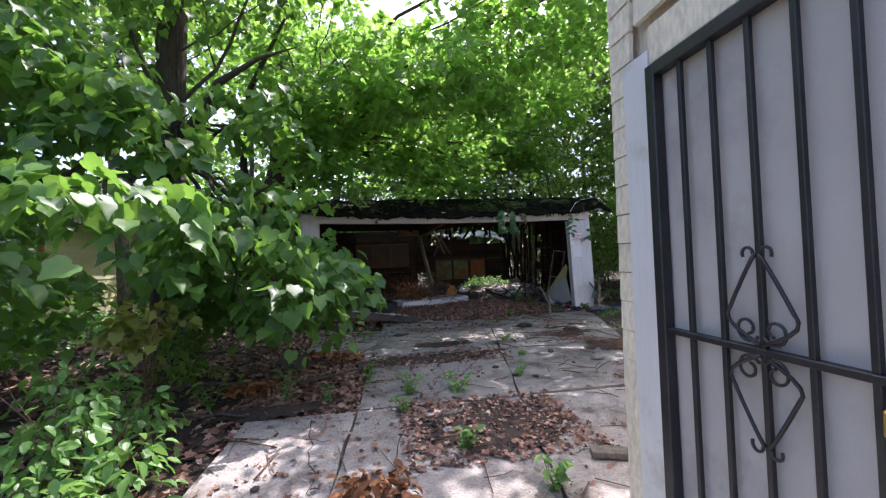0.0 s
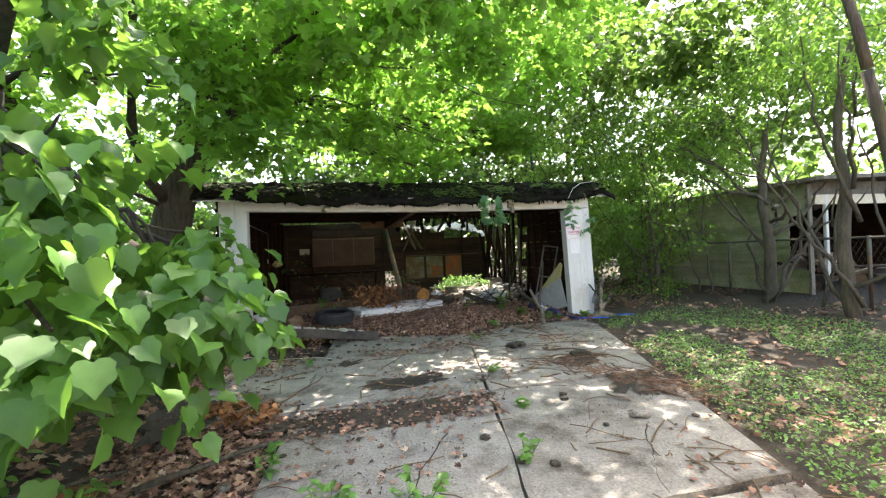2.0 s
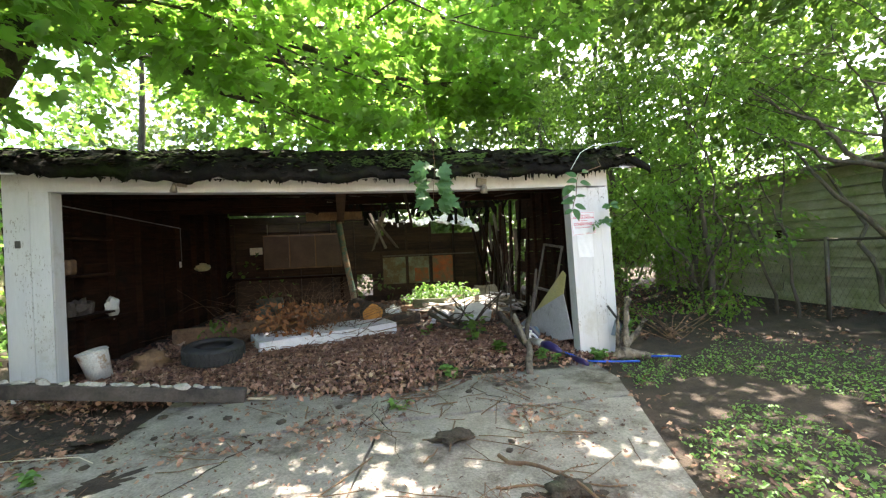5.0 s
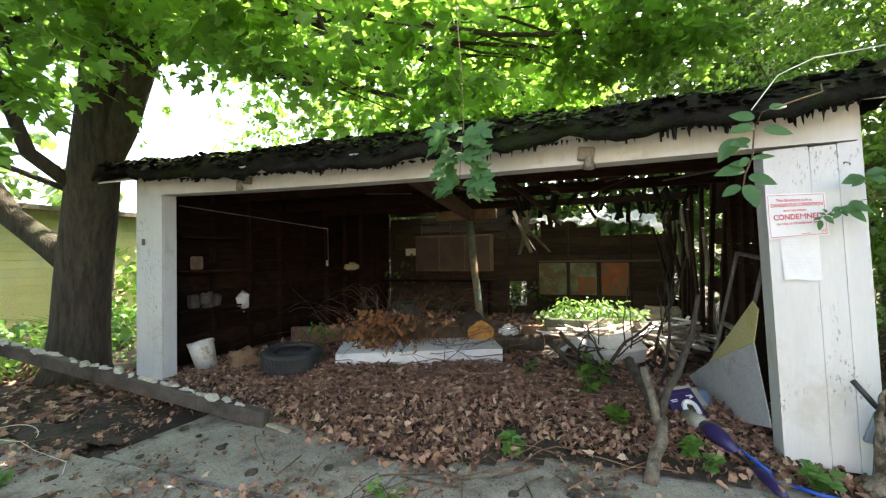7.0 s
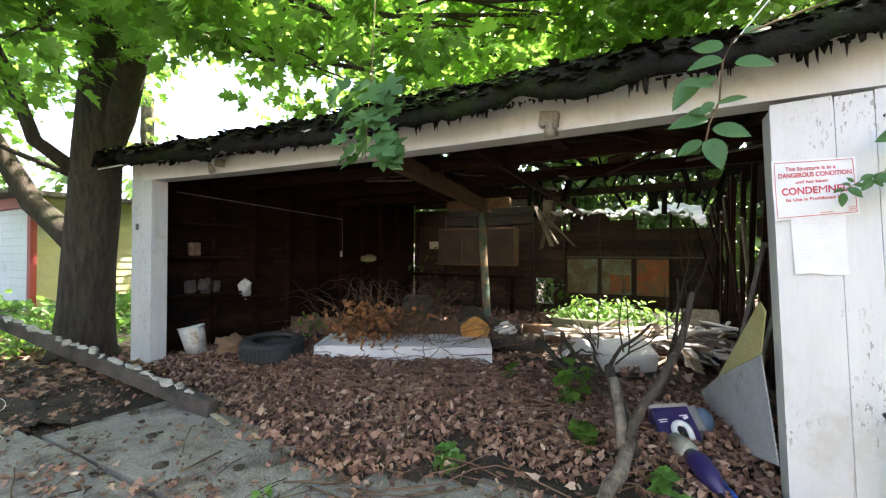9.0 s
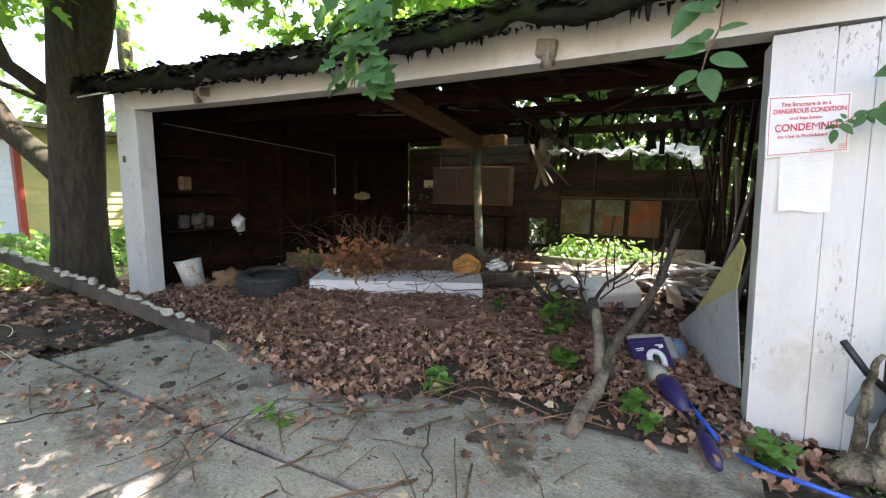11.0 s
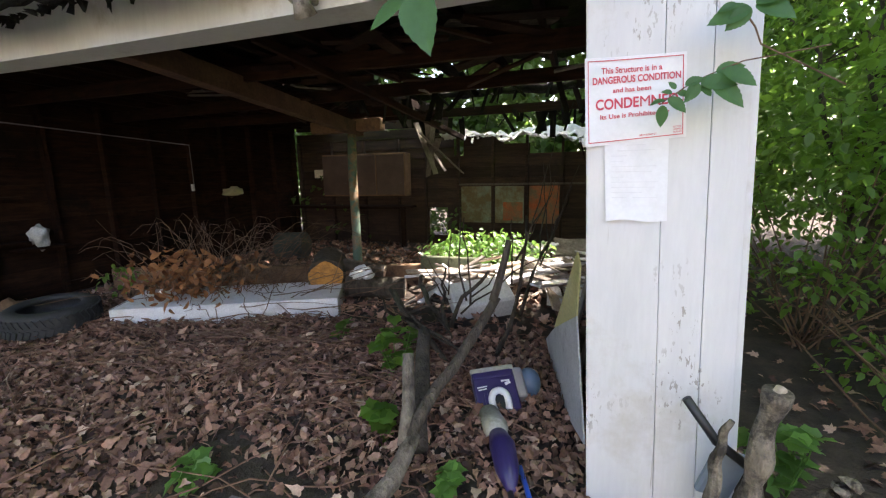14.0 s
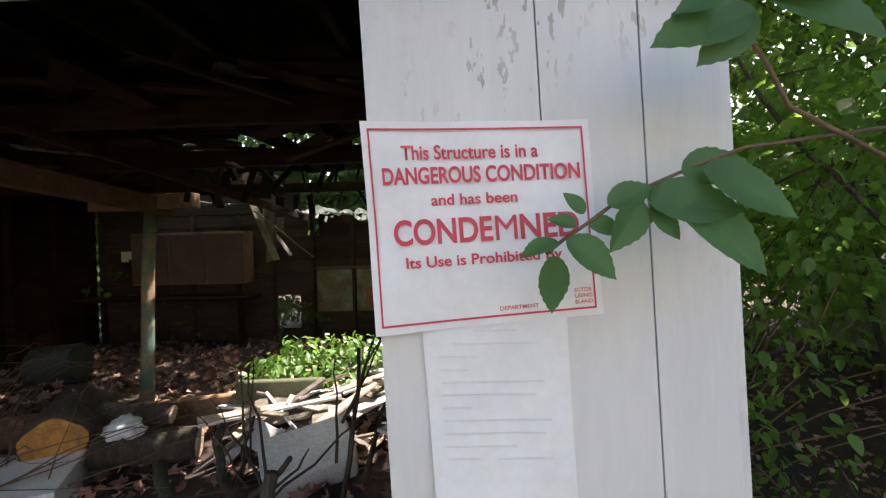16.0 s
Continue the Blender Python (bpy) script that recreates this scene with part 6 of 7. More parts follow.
# first blob: unseen leaves added on the sunward side to shade the lower ones
big_blobs = [(-1.2, 5.8, 5.8, 1.4, 1.1, 0.5, 24), (-2.2, 5.4, 5.2, 1.2, 1.0, 0.5, 20), (-1.95, 3.9, 2.6, 0.45, 0.5, 0.35, 11), (-2.7, 4.1, 3.0, 0.6, 0.6, 0.5, 16), (-2.0, 5.2, 1.35, 0.65, 0.6, 0.5, 15), (-1.75, 5.6, 0.85, 0.45, 0.45, 0.4, 11), (-1.6, 4.0, 1.7, 0.4, 0.5, 0.3, 13), (-1.05, 4.3, 1.9, 0.35, 0.4, 0.3, 9), (-0.45, 4.6, 1.05, 0.3, 0.3, 0.36, 11), (-0.85, 4.0, 1.1, 0.25, 0.3, 0.4, 9),
             (-0.75, 5.4, 1.35, 0.3, 0.3, 0.4, 8), (-1.2, 5.2, 1.0, 0.35, 0.35, 0.4, 9), (-1.55, 2.7, 1.85, 0.3, 0.4, 0.22, 4), (-1.25, 5.2, 3.0, 0.5, 0.7, 0.35, 9), (-3.7, 4.6, 3.1, 0.9, 1.0, 0.9, 22), (-4.3, 4.2, 4.6, 1.2, 1.2, 0.9, 22),
             (-4.3, 5.4, 2.1, 0.8, 1.1, 0.9, 22), (-3.0, 3.2, 1.3, 0.6, 0.7, 0.6, 10), (-2.8, 6.0, 5.6, 2.0, 1.6, 1.0, 34), (-4.2, 7.6, 5.0, 1.6, 1.4, 1.2, 34), (-3.6, 5.0, 6.6, 2.0, 2.0, 1.0, 34)]
tree("broadleaf_tree", (TX, TY, 0), "dark-trunked tree with large drooping leaves by the drive", [big_trunk] + big_limbs, M_bark, big_blobs, (TX + 0.1, TY - 0.1, 3.0), L_big, BROAD_FINE, 22, 0.34, (0.10, 0.165), 0.035, 3, 18, droop=0.9, seed=8)

# thin trees along the right-hand fence
def fence_tree(at, lean, h, blobs, seed, label, r=0.09, sub=8):
    rg = np.random.default_rng(seed)
    x, y = at
    z0 = float(lift(x, y)) - 0.05
    trunks = [limb((x, y, z0), (x + lean[0], y + lean[1], h), r * 1.25, r * 0.45, rg, 12, 0.03)]
    for k in range(sub):
        a = rg.uniform(0, 6.28)
        z = rg.uniform(0.08, 0.5) if k < 4 else rg.uniform(0.25, 0.62) * h
        f = z / h
        trunks.append(limb((x + lean[0] * f + 0.05 * math.cos(a), y + lean[1] * f, z0 + z), (x + lean[0] + 1.7 * math.cos(a), y + lean[1] + 1.6 * math.sin(a), h * rg.uniform(0.62, 1.0)), r * 0.4, 0.008, rg, 12, 0.07))
    return tree("slender_tree", (x, y, z0), label, trunks, M_greybark, blobs, (x + lean[0] * 0.7, y + lean[1] * 0.7, h * 0.7), L_shrub, OVAL, 30, 0.42, (0.06, 0.10), 0.02, 4, 10, seed=seed, group="slender trees along the fence")


fence_tree((8.6, 8.5), (0.3, 0.2), 3.6, [(8.3, 9.0, 4.2, 1.3, 1.2, 0.9, 48), (7.6, 9.6, 3.4, 0.9, 0.9, 0.6, 26), (8.9, 7.8, 4.7, 1.2, 1.0, 0.9, 30)], 21, "crooked grey multi-stemmed tree at the fence", 0.10, 11)
fence_tree((8.1, 6.75), (0.15, -0.1), 4.6, [(8.2, 6.6, 4.9, 1.5, 1.3, 0.9, 46), (7.4, 6.2, 4.2, 0.9, 0.9, 0.6, 20), (8.9, 5.8, 3.6, 1.0, 0.9, 0.7, 22)], 22, "tall grey tree with bare lower stems at the fence", 0.085, 7)
fence_tree((7.9, 10.6), (-0.3, 0.2), 3.8, [(7.3, 10.6, 3.9, 1.2, 1.0, 1.0, 70), (6.9, 10.4, 2.6, 0.7, 0.8, 0.6, 40), (6.5, 11.2, 1.8, 0.6, 0.7, 0.6, 32)], 23, "leafy sapling between the two garages", 0.05, 4)
fence_tree((7.2, 12.6), (0.1, 0.3), 4.2, [(6.9, 12.4, 4.3, 1.3, 1.2, 1.2, 80), (6.7, 12.6, 2.4, 0.9, 1.0, 0.8, 55), (7.8, 13.2, 2.2, 0.9, 0.9, 0.9, 45)], 24, "leafy tree between the two garages", 0.07, 4)
fence_tree((6.3, 14.6), (0.2, 0.1), 4.8, [(6.4, 14.5, 4.6, 1.4, 1.3, 1.4, 80), (6.2, 14.8, 2.5, 0.9, 1.0, 0.9, 55), (7.4, 15.4, 2.0, 1.1, 0.9, 1.0, 45)], 25, "leafy tree behind the garage corner", 0.08, 4)
fence_tree((9.0, 4.2), (0.2, 0.3), 4.4, [(8.6, 4.4, 4.6, 1.3, 1.2, 0.9, 36)], 26, "slender tree at the near end of the fence", 0.07, 4)
fence_tree((8.3, 11.4), (-0.2, 0.1), 2.8, [(8.2, 11.0, 2.3, 0.5, 1.3, 0.5, 34), (8.1, 10.2, 1.6, 0.4, 0.9, 0.5, 18), (8.0, 12.4, 1.9, 0.5, 0.9, 0.7, 28), (7.2, 11.4, 3.2, 0.9, 0.9, 0.6, 36), (8.5, 9.6, 2.9, 0.6, 0.8, 0.5, 20)], 27, "bushy sapling grown up along the fence", 0.03, 5)
# thin bare stems in the fence line
for i, (x, y, dx, dy, h) in enumerate(((8.5, 11.2, 0.2, 0.3, 3.4), (8.6, 10.3, -0.3, 0.3, 3.0), (8.4, 11.9, 0.3, -0.2, 3.2), (8.7, 12.6, -0.2, 0.2, 3.6), (8.5, 7.5, 0.3, -0.4, 3.4), (8.3, 6.3, -0.4, 0.2, 3.0), (8.5, 9.8, 0.2, 0.3, 2.8))):
    sp = stem("sapling_stem", [wander((x, y, 0.05), (x + dx, y + dy, h), 0.028, 0.01, 10, 0.04, rg), wander((x + dx * 0.4, y + dy * 0.4, h * 0.45), (x - dx, y + dy * 1.5, h * 0.95), 0.016, 0.006, 8, 0.05, rg)], M_greybark, None, 7)
    tagged(sp, "thin bare sapling stem growing through the fence", "sapling", "saplings in the fence")
rust_sap = stem("sapling_stem", [wander((2.5, 2.9, -0.05), (2.47, 2.88, 1.46), 0.018, 0.014, 9, 0.012, rg), wander((2.47, 2.88, 1.44), (3.0, 2.8, 1.75), 0.014, 0.009, 7, 0.02, rg), wander((2.47, 2.88, 1.44), (2.4, 2.95, 2.1), 0.01, 0.006, 7, 0.02, rg)], surface("rusty_bark", (0.16, 0.08, 0.04), (0.26, 0.14, 0.08), 8, rough=0.85), None, 8)
tagged(rust_sap, "reddish brown sapling stem by the house corner", "sapling")
dark_sap = stem("sapling_stem", [wander((4.25, 3.78, -0.05), (3.98, 3.98, 2.5), 0.042, 0.034, 9, 0.01, rg), wander((3.98, 3.98, 2.5), (3.9, 4.2, 4.6), 0.034, 0.015, 8, 0.03, rg)], M_bark, None, 9)
tagged(dark_sap, "dark leaning trunk beside the ground cover", "sapling")
for i in range(5):
    blk = part("rubble_block", box((0.28, 0.18, 0.12), pose(3.25 + 0.16 * (i % 3), 2.98 + 0.1 * (i // 2), 0.06 + 0.12 * (i > 2), rng.normal(0, 5), rng.normal(0, 5), rng.uniform(0, 60)), 0.012), M_concrete)
    tagged(blk, "broken grey concrete block by the house", "block", "rubble blocks by the house")
plank_ob = part("loose_plank", box((0.12, 0.9, 0.04), pose(1.75, 2.35, 0.03, 0, 3, 70), 0.005), M_greywood)
tagged(plank_ob, "weathered plank lying by the house corner", "plank")

# woods behind, seen over and through the garage
def woods(name, label, blobs, trunks, size, per=30, spread=0.6, leaf=None, shape=MAPLE, seed=31):
    e = thing(name, (blobs[0][0], blobs[0][1], 0), label, "trees", kind="stuff")
    if trunks:
        stem("trunk_row", trunks, M_bark, e, 8)
    p, t, u, s = sprays(blobs, per, spread, size)
    tagged(part("foliage", leaf_mesh("foliage", shape, p, t, u, s, leaf or L_far), leaf or L_far, e), kind="stuff")
    return e


back = []
for x, y, z, n in ((-7, 18, 3.2, 40), (-4, 17.5, 3.0, 50), (-1, 18, 3.2, 60), (2, 17.8, 3.4, 60), (4.8, 17.6, 3.2, 60), (8, 18, 3.4, 60), (11, 17, 3.6, 50),
                   (-6, 20, 6.2, 40), (-2.5, 19, 6.4, 50), (1, 19, 6.8, 60), (4.2, 18.9, 6.8, 30), (7.4, 18, 6.8, 50), (10.5, 17, 7.0, 55), (13, 14, 6.0, 45), (1.5, 17.5, 9.2, 50), (9, 16, 9.6, 45), (-3, 18, 9.4, 40)):
    back.append((x, y, z, 1.9, 1.2, 1.9, round(n * 1.35)))
back += [(2, 21, 5.5, 2.4, 1.5, 2.2, 50), (5, 21, 6, 2.4, 1.5, 2.2, 50), (8, 21, 6, 2.4, 1.5, 2.2, 46), (3.5, 22, 9, 2.6, 1.5, 2.2, 46), (0, 21.5, 8.4, 2.6, 1.5, 2.2, 46), (6.8, 22, 9.4, 2.6, 1.5, 2.2, 46), (5.6, 12.2, 7.0, 1.6, 1.6, 1.0, 46), (8.0, 11.6, 6.6, 1.7, 1.6, 1.0, 50), (10.2, 10.2, 6.6, 1.7, 1.6, 1.1, 46), (7.0, 14.0, 8.0, 1.8, 1.6, 1.1, 46), (9.4, 8.0, 7.4, 1.6, 1.6, 0.9, 34), (7.4, 9.4, 7.6, 1.4, 1.4, 0.8, 26), (10.4, 12.6, 4.6, 1.4, 1.4, 1.0, 40)]
trk = [limb((x, y, 0), (x + 0.6, y + 0.3, 9), 0.16, 0.06, rg, 9, 0.02) for x, y in ((-5.5, 18.5), (-1.8, 18.8), (1.2, 18.2), (4.0, 18.4), (6.6, 17.6), (9.4, 17.5))]
back += [(x, y, z, 1.9, 1.6, 1.5, 40) for x, y, z in ((9.5, 15.0, 5.0), (12.0, 14.5, 8.2), (14.2, 12.0, 8.0), (13.6, 9.5, 6.0), (15.0, 9.0, 9.0), (11.8, 17.5, 10.5), (6.4, 16.6, 6.2), (5.6, 19.5, 11.0), (8.4, 20.0, 11.8), (15.0, 15.0, 5.0), (13.0, 6.0, 7.5), (12.4, 11.6, 5.2), (-6.0, 9.5, 7.0), (-7.5, 12.0, 7.5), (-6.5, 7.0, 9.0), (-4.0, 13.5, 8.0))]
woods("back_woods", "sunlit green woods behind the garage", back, trk, (0.15, 0.24), 27, 0.65, shape=OVAL * (1.5, 1.0), seed=31)
low = [(x, 17.0, 2.7 + 0.5 * math.sin(x * 1.3), 1.0, 0.6, 0.9, 18) for x in np.arange(-3, 8, 1.3)] + [(x, 16.6 + 0.5 * math.sin(x * 2), 0.9, 0.9, 0.6, 0.8, 16) for x in np.arange(-3, 8, 1.1)]
woods("back_thicket", "green thicket along the back of the garage", low, [], (0.09, 0.15), 26, 0.45, shape=OVAL * (1.5, 1.0))
far = []
for k in range(64):
    a = 2 * math.pi * k / 64
    R = 27 + 3 * math.sin(k * 2.3)
    if -0.6 < math.atan2(math.sin(a + math.pi / 2), math.cos(a + math.pi / 2)) < 0.6:
        continue
    if math.sin(a) < -0.25:
        continue
    far.append((R * math.cos(a), 6 + R * math.sin(a), 3.2 + 1.5 * math.sin(k * 1.7), 2.2, 2.2, 3.2, 15))
woods("far_trees", "distant belt of pale green trees", far, [], (0.4, 0.7), 30, 1.3, shape=OVAL * (1.5, 1.0))
# left yard
righty = [(11.0, 15.6, 3.4, 1.6, 0.8, 1.0, 34), (13.6, 15.8, 3.4, 1.6, 0.8, 1.0, 34), (16.6, 13.5, 3.6, 0.9, 1.8, 1.2, 34), (16.8, 10.0, 3.6, 0.9, 1.8, 1.2, 30), (9.6, 10.8, 3.4, 0.6, 1.2, 0.5, 20), (7.5, 15.2, 1.2, 1.1, 0.9, 0.9, 32), (8.9, 13.7, 1.1, 0.8, 1.0, 0.8, 26), (9.4, 15.8, 1.6, 1.2, 1.0, 1.2, 34), (6.3, 13.4, 1.6, 0.6, 0.9, 0.9, 26), (7.3, 11.6, 1.4, 0.6, 0.7, 0.6, 20), (10.2, 6.6, 5.6, 1.3, 1.3, 0.9, 40), (9.8, 9.0, 5.4, 1.3, 1.3, 0.9, 44), (11.2, 8.2, 4.6, 1.2, 1.2, 0.8, 34), (9.6, 4.6, 5.8, 1.3, 1.3, 0.9, 36)]
woods("right_thicket", "leafy thicket along the right-hand fence", righty, [], (0.07, 0.12), 30, 0.45, leaf=L_shrub, shape=OVAL)
lefty = [(-3.8, 4.8, 3.7, 1.1, 1.2, 0.9, 38), (-4.6, 3.4, 5.0, 1.7, 1.7, 1.0, 46), (-3.7, 4.6, 1.1, 0.7, 0.8, 0.6, 22), (-5.2, 12.5, 1.2, 1.0, 1.2, 0.8, 22), (-4.4, 14.5, 2.4, 1.4, 1.2, 1.4, 36), (-5.8, 15.5, 4.6, 1.6, 1.4, 1.4, 36), (-7.4, 8.2, 3.4, 1.6, 1.4, 1.2, 36), (-5.6, 6.2, 2.2, 1.2, 1.2, 1.2, 40), (-6.2, 3.6, 2.8, 1.6, 1.6, 1.6, 55), (-4.6, 2.2, 1.6, 1.0, 1.2, 1.2, 40), (-5.4, 4.9, 0.9, 1.0, 1.2, 0.7, 30), (-5.2, 0.5, 2.6, 1.4, 1.6, 1.6, 45), (-7.2, 5.2, 5.0, 1.8, 2.0, 1.6, 50)]
woods("left_thicket", "dense green thicket beside the drive", lefty, [], (0.10, 0.17), 28, 0.5, leaf=L_maple, shape=OVAL * (1.5, 1.0))
pale = [limb((-6.3, 11.6, 0), (-6.6, 11.8, 5), 0.17, 0.12, rg, 8, 0.02), limb((-6.2, 11.6, 2.4), (-5.6, 11.2, 4.6), 0.08, 0.04, rg, 7, 0.03)]
pt = stem("pale_tree_trunk", pale, M_driftwood, None, 12)
tagged(pt, "pale tree trunk before the yellow garage", "tree trunk")

# ---------------------------------------------------------------- shrubs, weeds and ground cover
def bush(name, at, blobs, label, leaf, shape, size, per=18, spread=0.2, seed=1):
    rg = np.random.default_rng(seed)
    e = thing(name, (*at, float(lift(*at))), label, "shrub")
    st = [limb((at[0] + rg.normal(0, 0.05), at[1] + rg.normal(0, 0.05), 0), (b[0] + rg.uniform(-1, 1) * b[3], b[1] + rg.uniform(-1, 1) * b[4], b[2] + b[5] * 0.7), 0.008, 0.003, rg, 7, 0.05) for b in blobs for _ in range(5)]
    tagged(stem("stem_tangle", st, M_twig, e, 5), kind="stuff")
    p, t, u, s = sprays(blobs, per, spread, size)
    part("leaves", leaf_mesh("leaves", shape, p, t, u, s, leaf), leaf, e)


bush("shrub", (-1.75, 2.9), [(-1.75, 2.9, 0.32, 0.35, 0.45, 0.22, 22), (-1.5, 2.35, 0.22, 0.25, 0.3, 0.15, 12), (-2.1, 3.3, 0.45, 0.3, 0.4, 0.25, 14)], "low bright green shrub at the edge of the drive", L_weed, OVAL, (0.06, 0.10), 20, 0.16, 3)
bush("shrub", (-2.0, 3.9), [(-1.95, 3.9, 0.85, 0.22, 0.25, 0.16, 9)], "thin shrub with yellow-green leaves", leaf_material("yellow_leaf", (0.12, 0.16, 0.02), (0.24, 0.26, 0.05), (0.4, 0.45, 0.08), 0.35), BROAD, (0.06, 0.11), 14, 0.14, 4)
bush("shrub", (-2.3, 4.9), [(-2.2, 4.9, 0.35, 0.5, 0.6, 0.3, 18)], "dark leafy undergrowth beside the drive", L_shrub, OVAL, (0.07, 0.12), 18, 0.25, 5)
bush("shrub", (-3.0, 8.7), [(-2.75, 9.15, 0.35, 0.4, 0.25, 0.25, 14), (-3.3, 8.6, 0.25, 0.7, 0.5, 0.2, 20)], "green undergrowth at the foot of the maple", L_shrub, OVAL, (0.06, 0.11), 18, 0.22, 6)
bush("shrub", (6.2, 9.6), [(6.5, 10.9, 0.22, 0.4, 0.4, 0.15, 8), (6.1, 12.6, 0.4, 0.5, 0.8, 0.4, 20), (7.4, 10.2, 0.35, 0.6, 0.5, 0.25, 14)], "leafy undergrowth beside the garage wall", L_shrub, OVAL, (0.05, 0.09), 18, 0.24, 7)
bush("shrub", (6.3, 11.4), [(6.2, 11.2, 1.0, 0.5, 0.6, 0.6, 22), (7.0, 12.0, 1.3, 0.7, 0.7, 0.8, 26), (5.8, 12.6, 1.5, 0.4, 0.7, 0.8, 20), (7.8, 10.9, 0.7, 0.6, 0.6, 0.5, 16)], "leafy green shrub between the two garages", L_shrub, OVAL, (0.06, 0.10), 20, 0.3, 15)
bush("fern", (3.5, 13.1), [(3.35, 12.65, 0.5, 0.45, 0.3, 0.24, 30), (2.95, 12.4, 0.42, 0.3, 0.2, 0.16, 12), (3.9, 12.9, 0.45, 0.3, 0.25, 0.15, 8)], "bright green weeds growing in the collapsed corner", L_weed, OVAL, (0.06, 0.11), 18, 0.2, 8)
bush("shrub", (0.0, 10.5), [(-0.15, 10.5, 0.42, 0.2, 0.15, 0.1, 4)], "small green plant behind the tyre", L_shrub, OVAL, (0.05, 0.08), 12, 0.12, 9)
bush("undergrowth", (-4.2, 11.2), [(-4.2, 11.2, 0.4, 1.4, 1.2, 0.3, 46), (-5.6, 9.0, 0.3, 1.0, 1.2, 0.25, 30)], "sunlit green undergrowth behind the maple", L_weed, BROAD, (0.08, 0.14), 18, 0.3, 12)


def weed(at, h, n, label, size=(0.05, 0.08), leaf=L_weed, spread=0.1, shape=OVAL, seed=0):
    rg = np.random.default_rng(seed + int(100 * at[0]) + 400)
    z = at[2] if len(at) > 2 else 0.0
    e = thing("weed", (at[0], at[1], z), label, "weed", "weeds in the drive")
    st, P, T = [], [], []
    for k in range(max(3, n // 7)):
        a = rg.uniform(0, 6.28)
        tipp = np.array((at[0] + spread * math.cos(a) * rg.uniform(0.3, 1), at[1] + spread * math.sin(a) * rg.uniform(0.3, 1), z + h * rg.uniform(0.6, 1.1)))
        path = limb((at[0], at[1], z - 0.01), tipp, 0.004, 0.002, rg, 6, 0.03)
        st.append(path)
        for q in range(7):
            p = np.array(path[min(5, 1 + q)][:3])
            b = rg.uniform(0, 6.28)
            P.append(p), T.append((math.cos(b), math.sin(b), rg.uniform(-0.2, 0.4)))
    tagged(stem("stalk_tuft", st, L_weed, e, 4), kind="stuff")
    k = len(P)
    part("leaves", leaf_mesh("leaves", shape, np.array(P), np.array(T), np.tile((0, 0, 1.0), (k, 1)) + rg.normal(0, 0.3, (k, 3)), rg.uniform(*size, k), leaf), leaf, e)


for i, (x, y, h, n, sp) in enumerate(((-0.11, 4.64, 0.2, 28, 0.08), (-0.9, 4.2, 0.26, 40, 0.14), (0.74, 4.0, 0.16, 56, 0.22), (0.3, 4.05, 0.2, 42, 0.12), (-0.45, 4.05, 0.14, 28, 0.1), (0.55, 2.75, 0.16, 35, 0.1), (-1.55, 4.15, 0.22, 42, 0.16), (0.2, 3.6, 0.14, 28, 0.1), (1.5, 4.35, 0.12, 28, 0.1), (1.85, 5.2, 0.06, 14, 0.08), (1.95, 6.3, 0.06, 14, 0.06), (0.95, 2.2, 0.18, 35, 0.12), (1.05, 1.55, 0.2, 28, 0.1), (2.3, 7.95, 0.13, 26, 0.11), (-0.1, 7.3, 0.07, 14, 0.06))):
    weed((x, y), h, n, "bright green weed growing from a slab joint", spread=sp, seed=i)
for i, (x, y, h, n, sp) in enumerate(((3.4, 9.85, 0.42, 56, 0.2), (3.62, 9.25, 0.2, 28, 0.12), (4.1, 8.82, 0.1, 21, 0.09), (4.02, 8.98, 0.1, 14, 0.07), (4.66, 8.78, 0.11, 42, 0.14), (2.75, 10.15, 0.24, 14, 0.1), (5.4, 9.4, 0.3, 42, 0.2), (2.9, 8.75, 0.05, 10, 0.1))):
    weed((x, y, 0.04), h, n, "broad-leaved green weed in the dead leaves", (0.045, 0.075) if i in (2, 3, 4) else (0.06, 0.10), L_shrub if i in (0, 1, 5) else L_weed, sp, BROAD, 50 + i)

cover = patchy(0.8, -0.24, 9)


def lawn(x, y):
    inside = (x > np.minimum(2.97 + (y - 3.94) * 0.372, 4.75) + 0.12) & (y < 9.0 + 0.3 * np.sin(3 * x))
    fade = np.clip(1.25 - np.maximum(0, x - 5.5) / 3.2 - np.maximum(0, y - 7.0) / 3.0, 0, 1)
    return inside & cover(x, y) & (rng.random(len(x)) < fade)


litter("ground_cover", 60000, (1.4, 9.0), (2.0, 9.4), lambda x, y: lift(x, y) + rng.uniform(0.01, 0.06, len(x)), lawn, (0.018, 0.04), L_weed, OVAL, None, 0.5, "low green ground cover beside the drive", 0.2)
litter("ground_cover", 5000, (-8, -1.9), (6.5, 16), lambda x, y: lift(x, y) + rng.uniform(0.01, 0.1, len(x)), lambda x, y: patchy(0.5, -0.1, 2)(x, y) & ((x < -3) | (y > 9.6)), (0.05, 0.1), L_weed, OVAL, None, 0.6, "green ground cover in the left yard", 0.2)

# ---------------------------------------------------------------- hanging sprigs
def sprig(name, path, leaves, label, material, shape, r=0.004, curl=0.12):
    """A twig with single leaves: each leaf (x, y, z, tip direction, up direction, length)."""
    e = thing(name, tuple(path[0][:3]), label, "sprig")
    stem("twig", [[(*p, r) for p in path]], M_twig, e, 6)
    for x, y, z, tip, up, ln in leaves:
        me = leaf_mesh("leaf", shape, np.array([(x, y, z)], float), np.array([tip], float), np.array([up], float), np.array([ln]), material, curl)
        part("leaf", me, material, e)


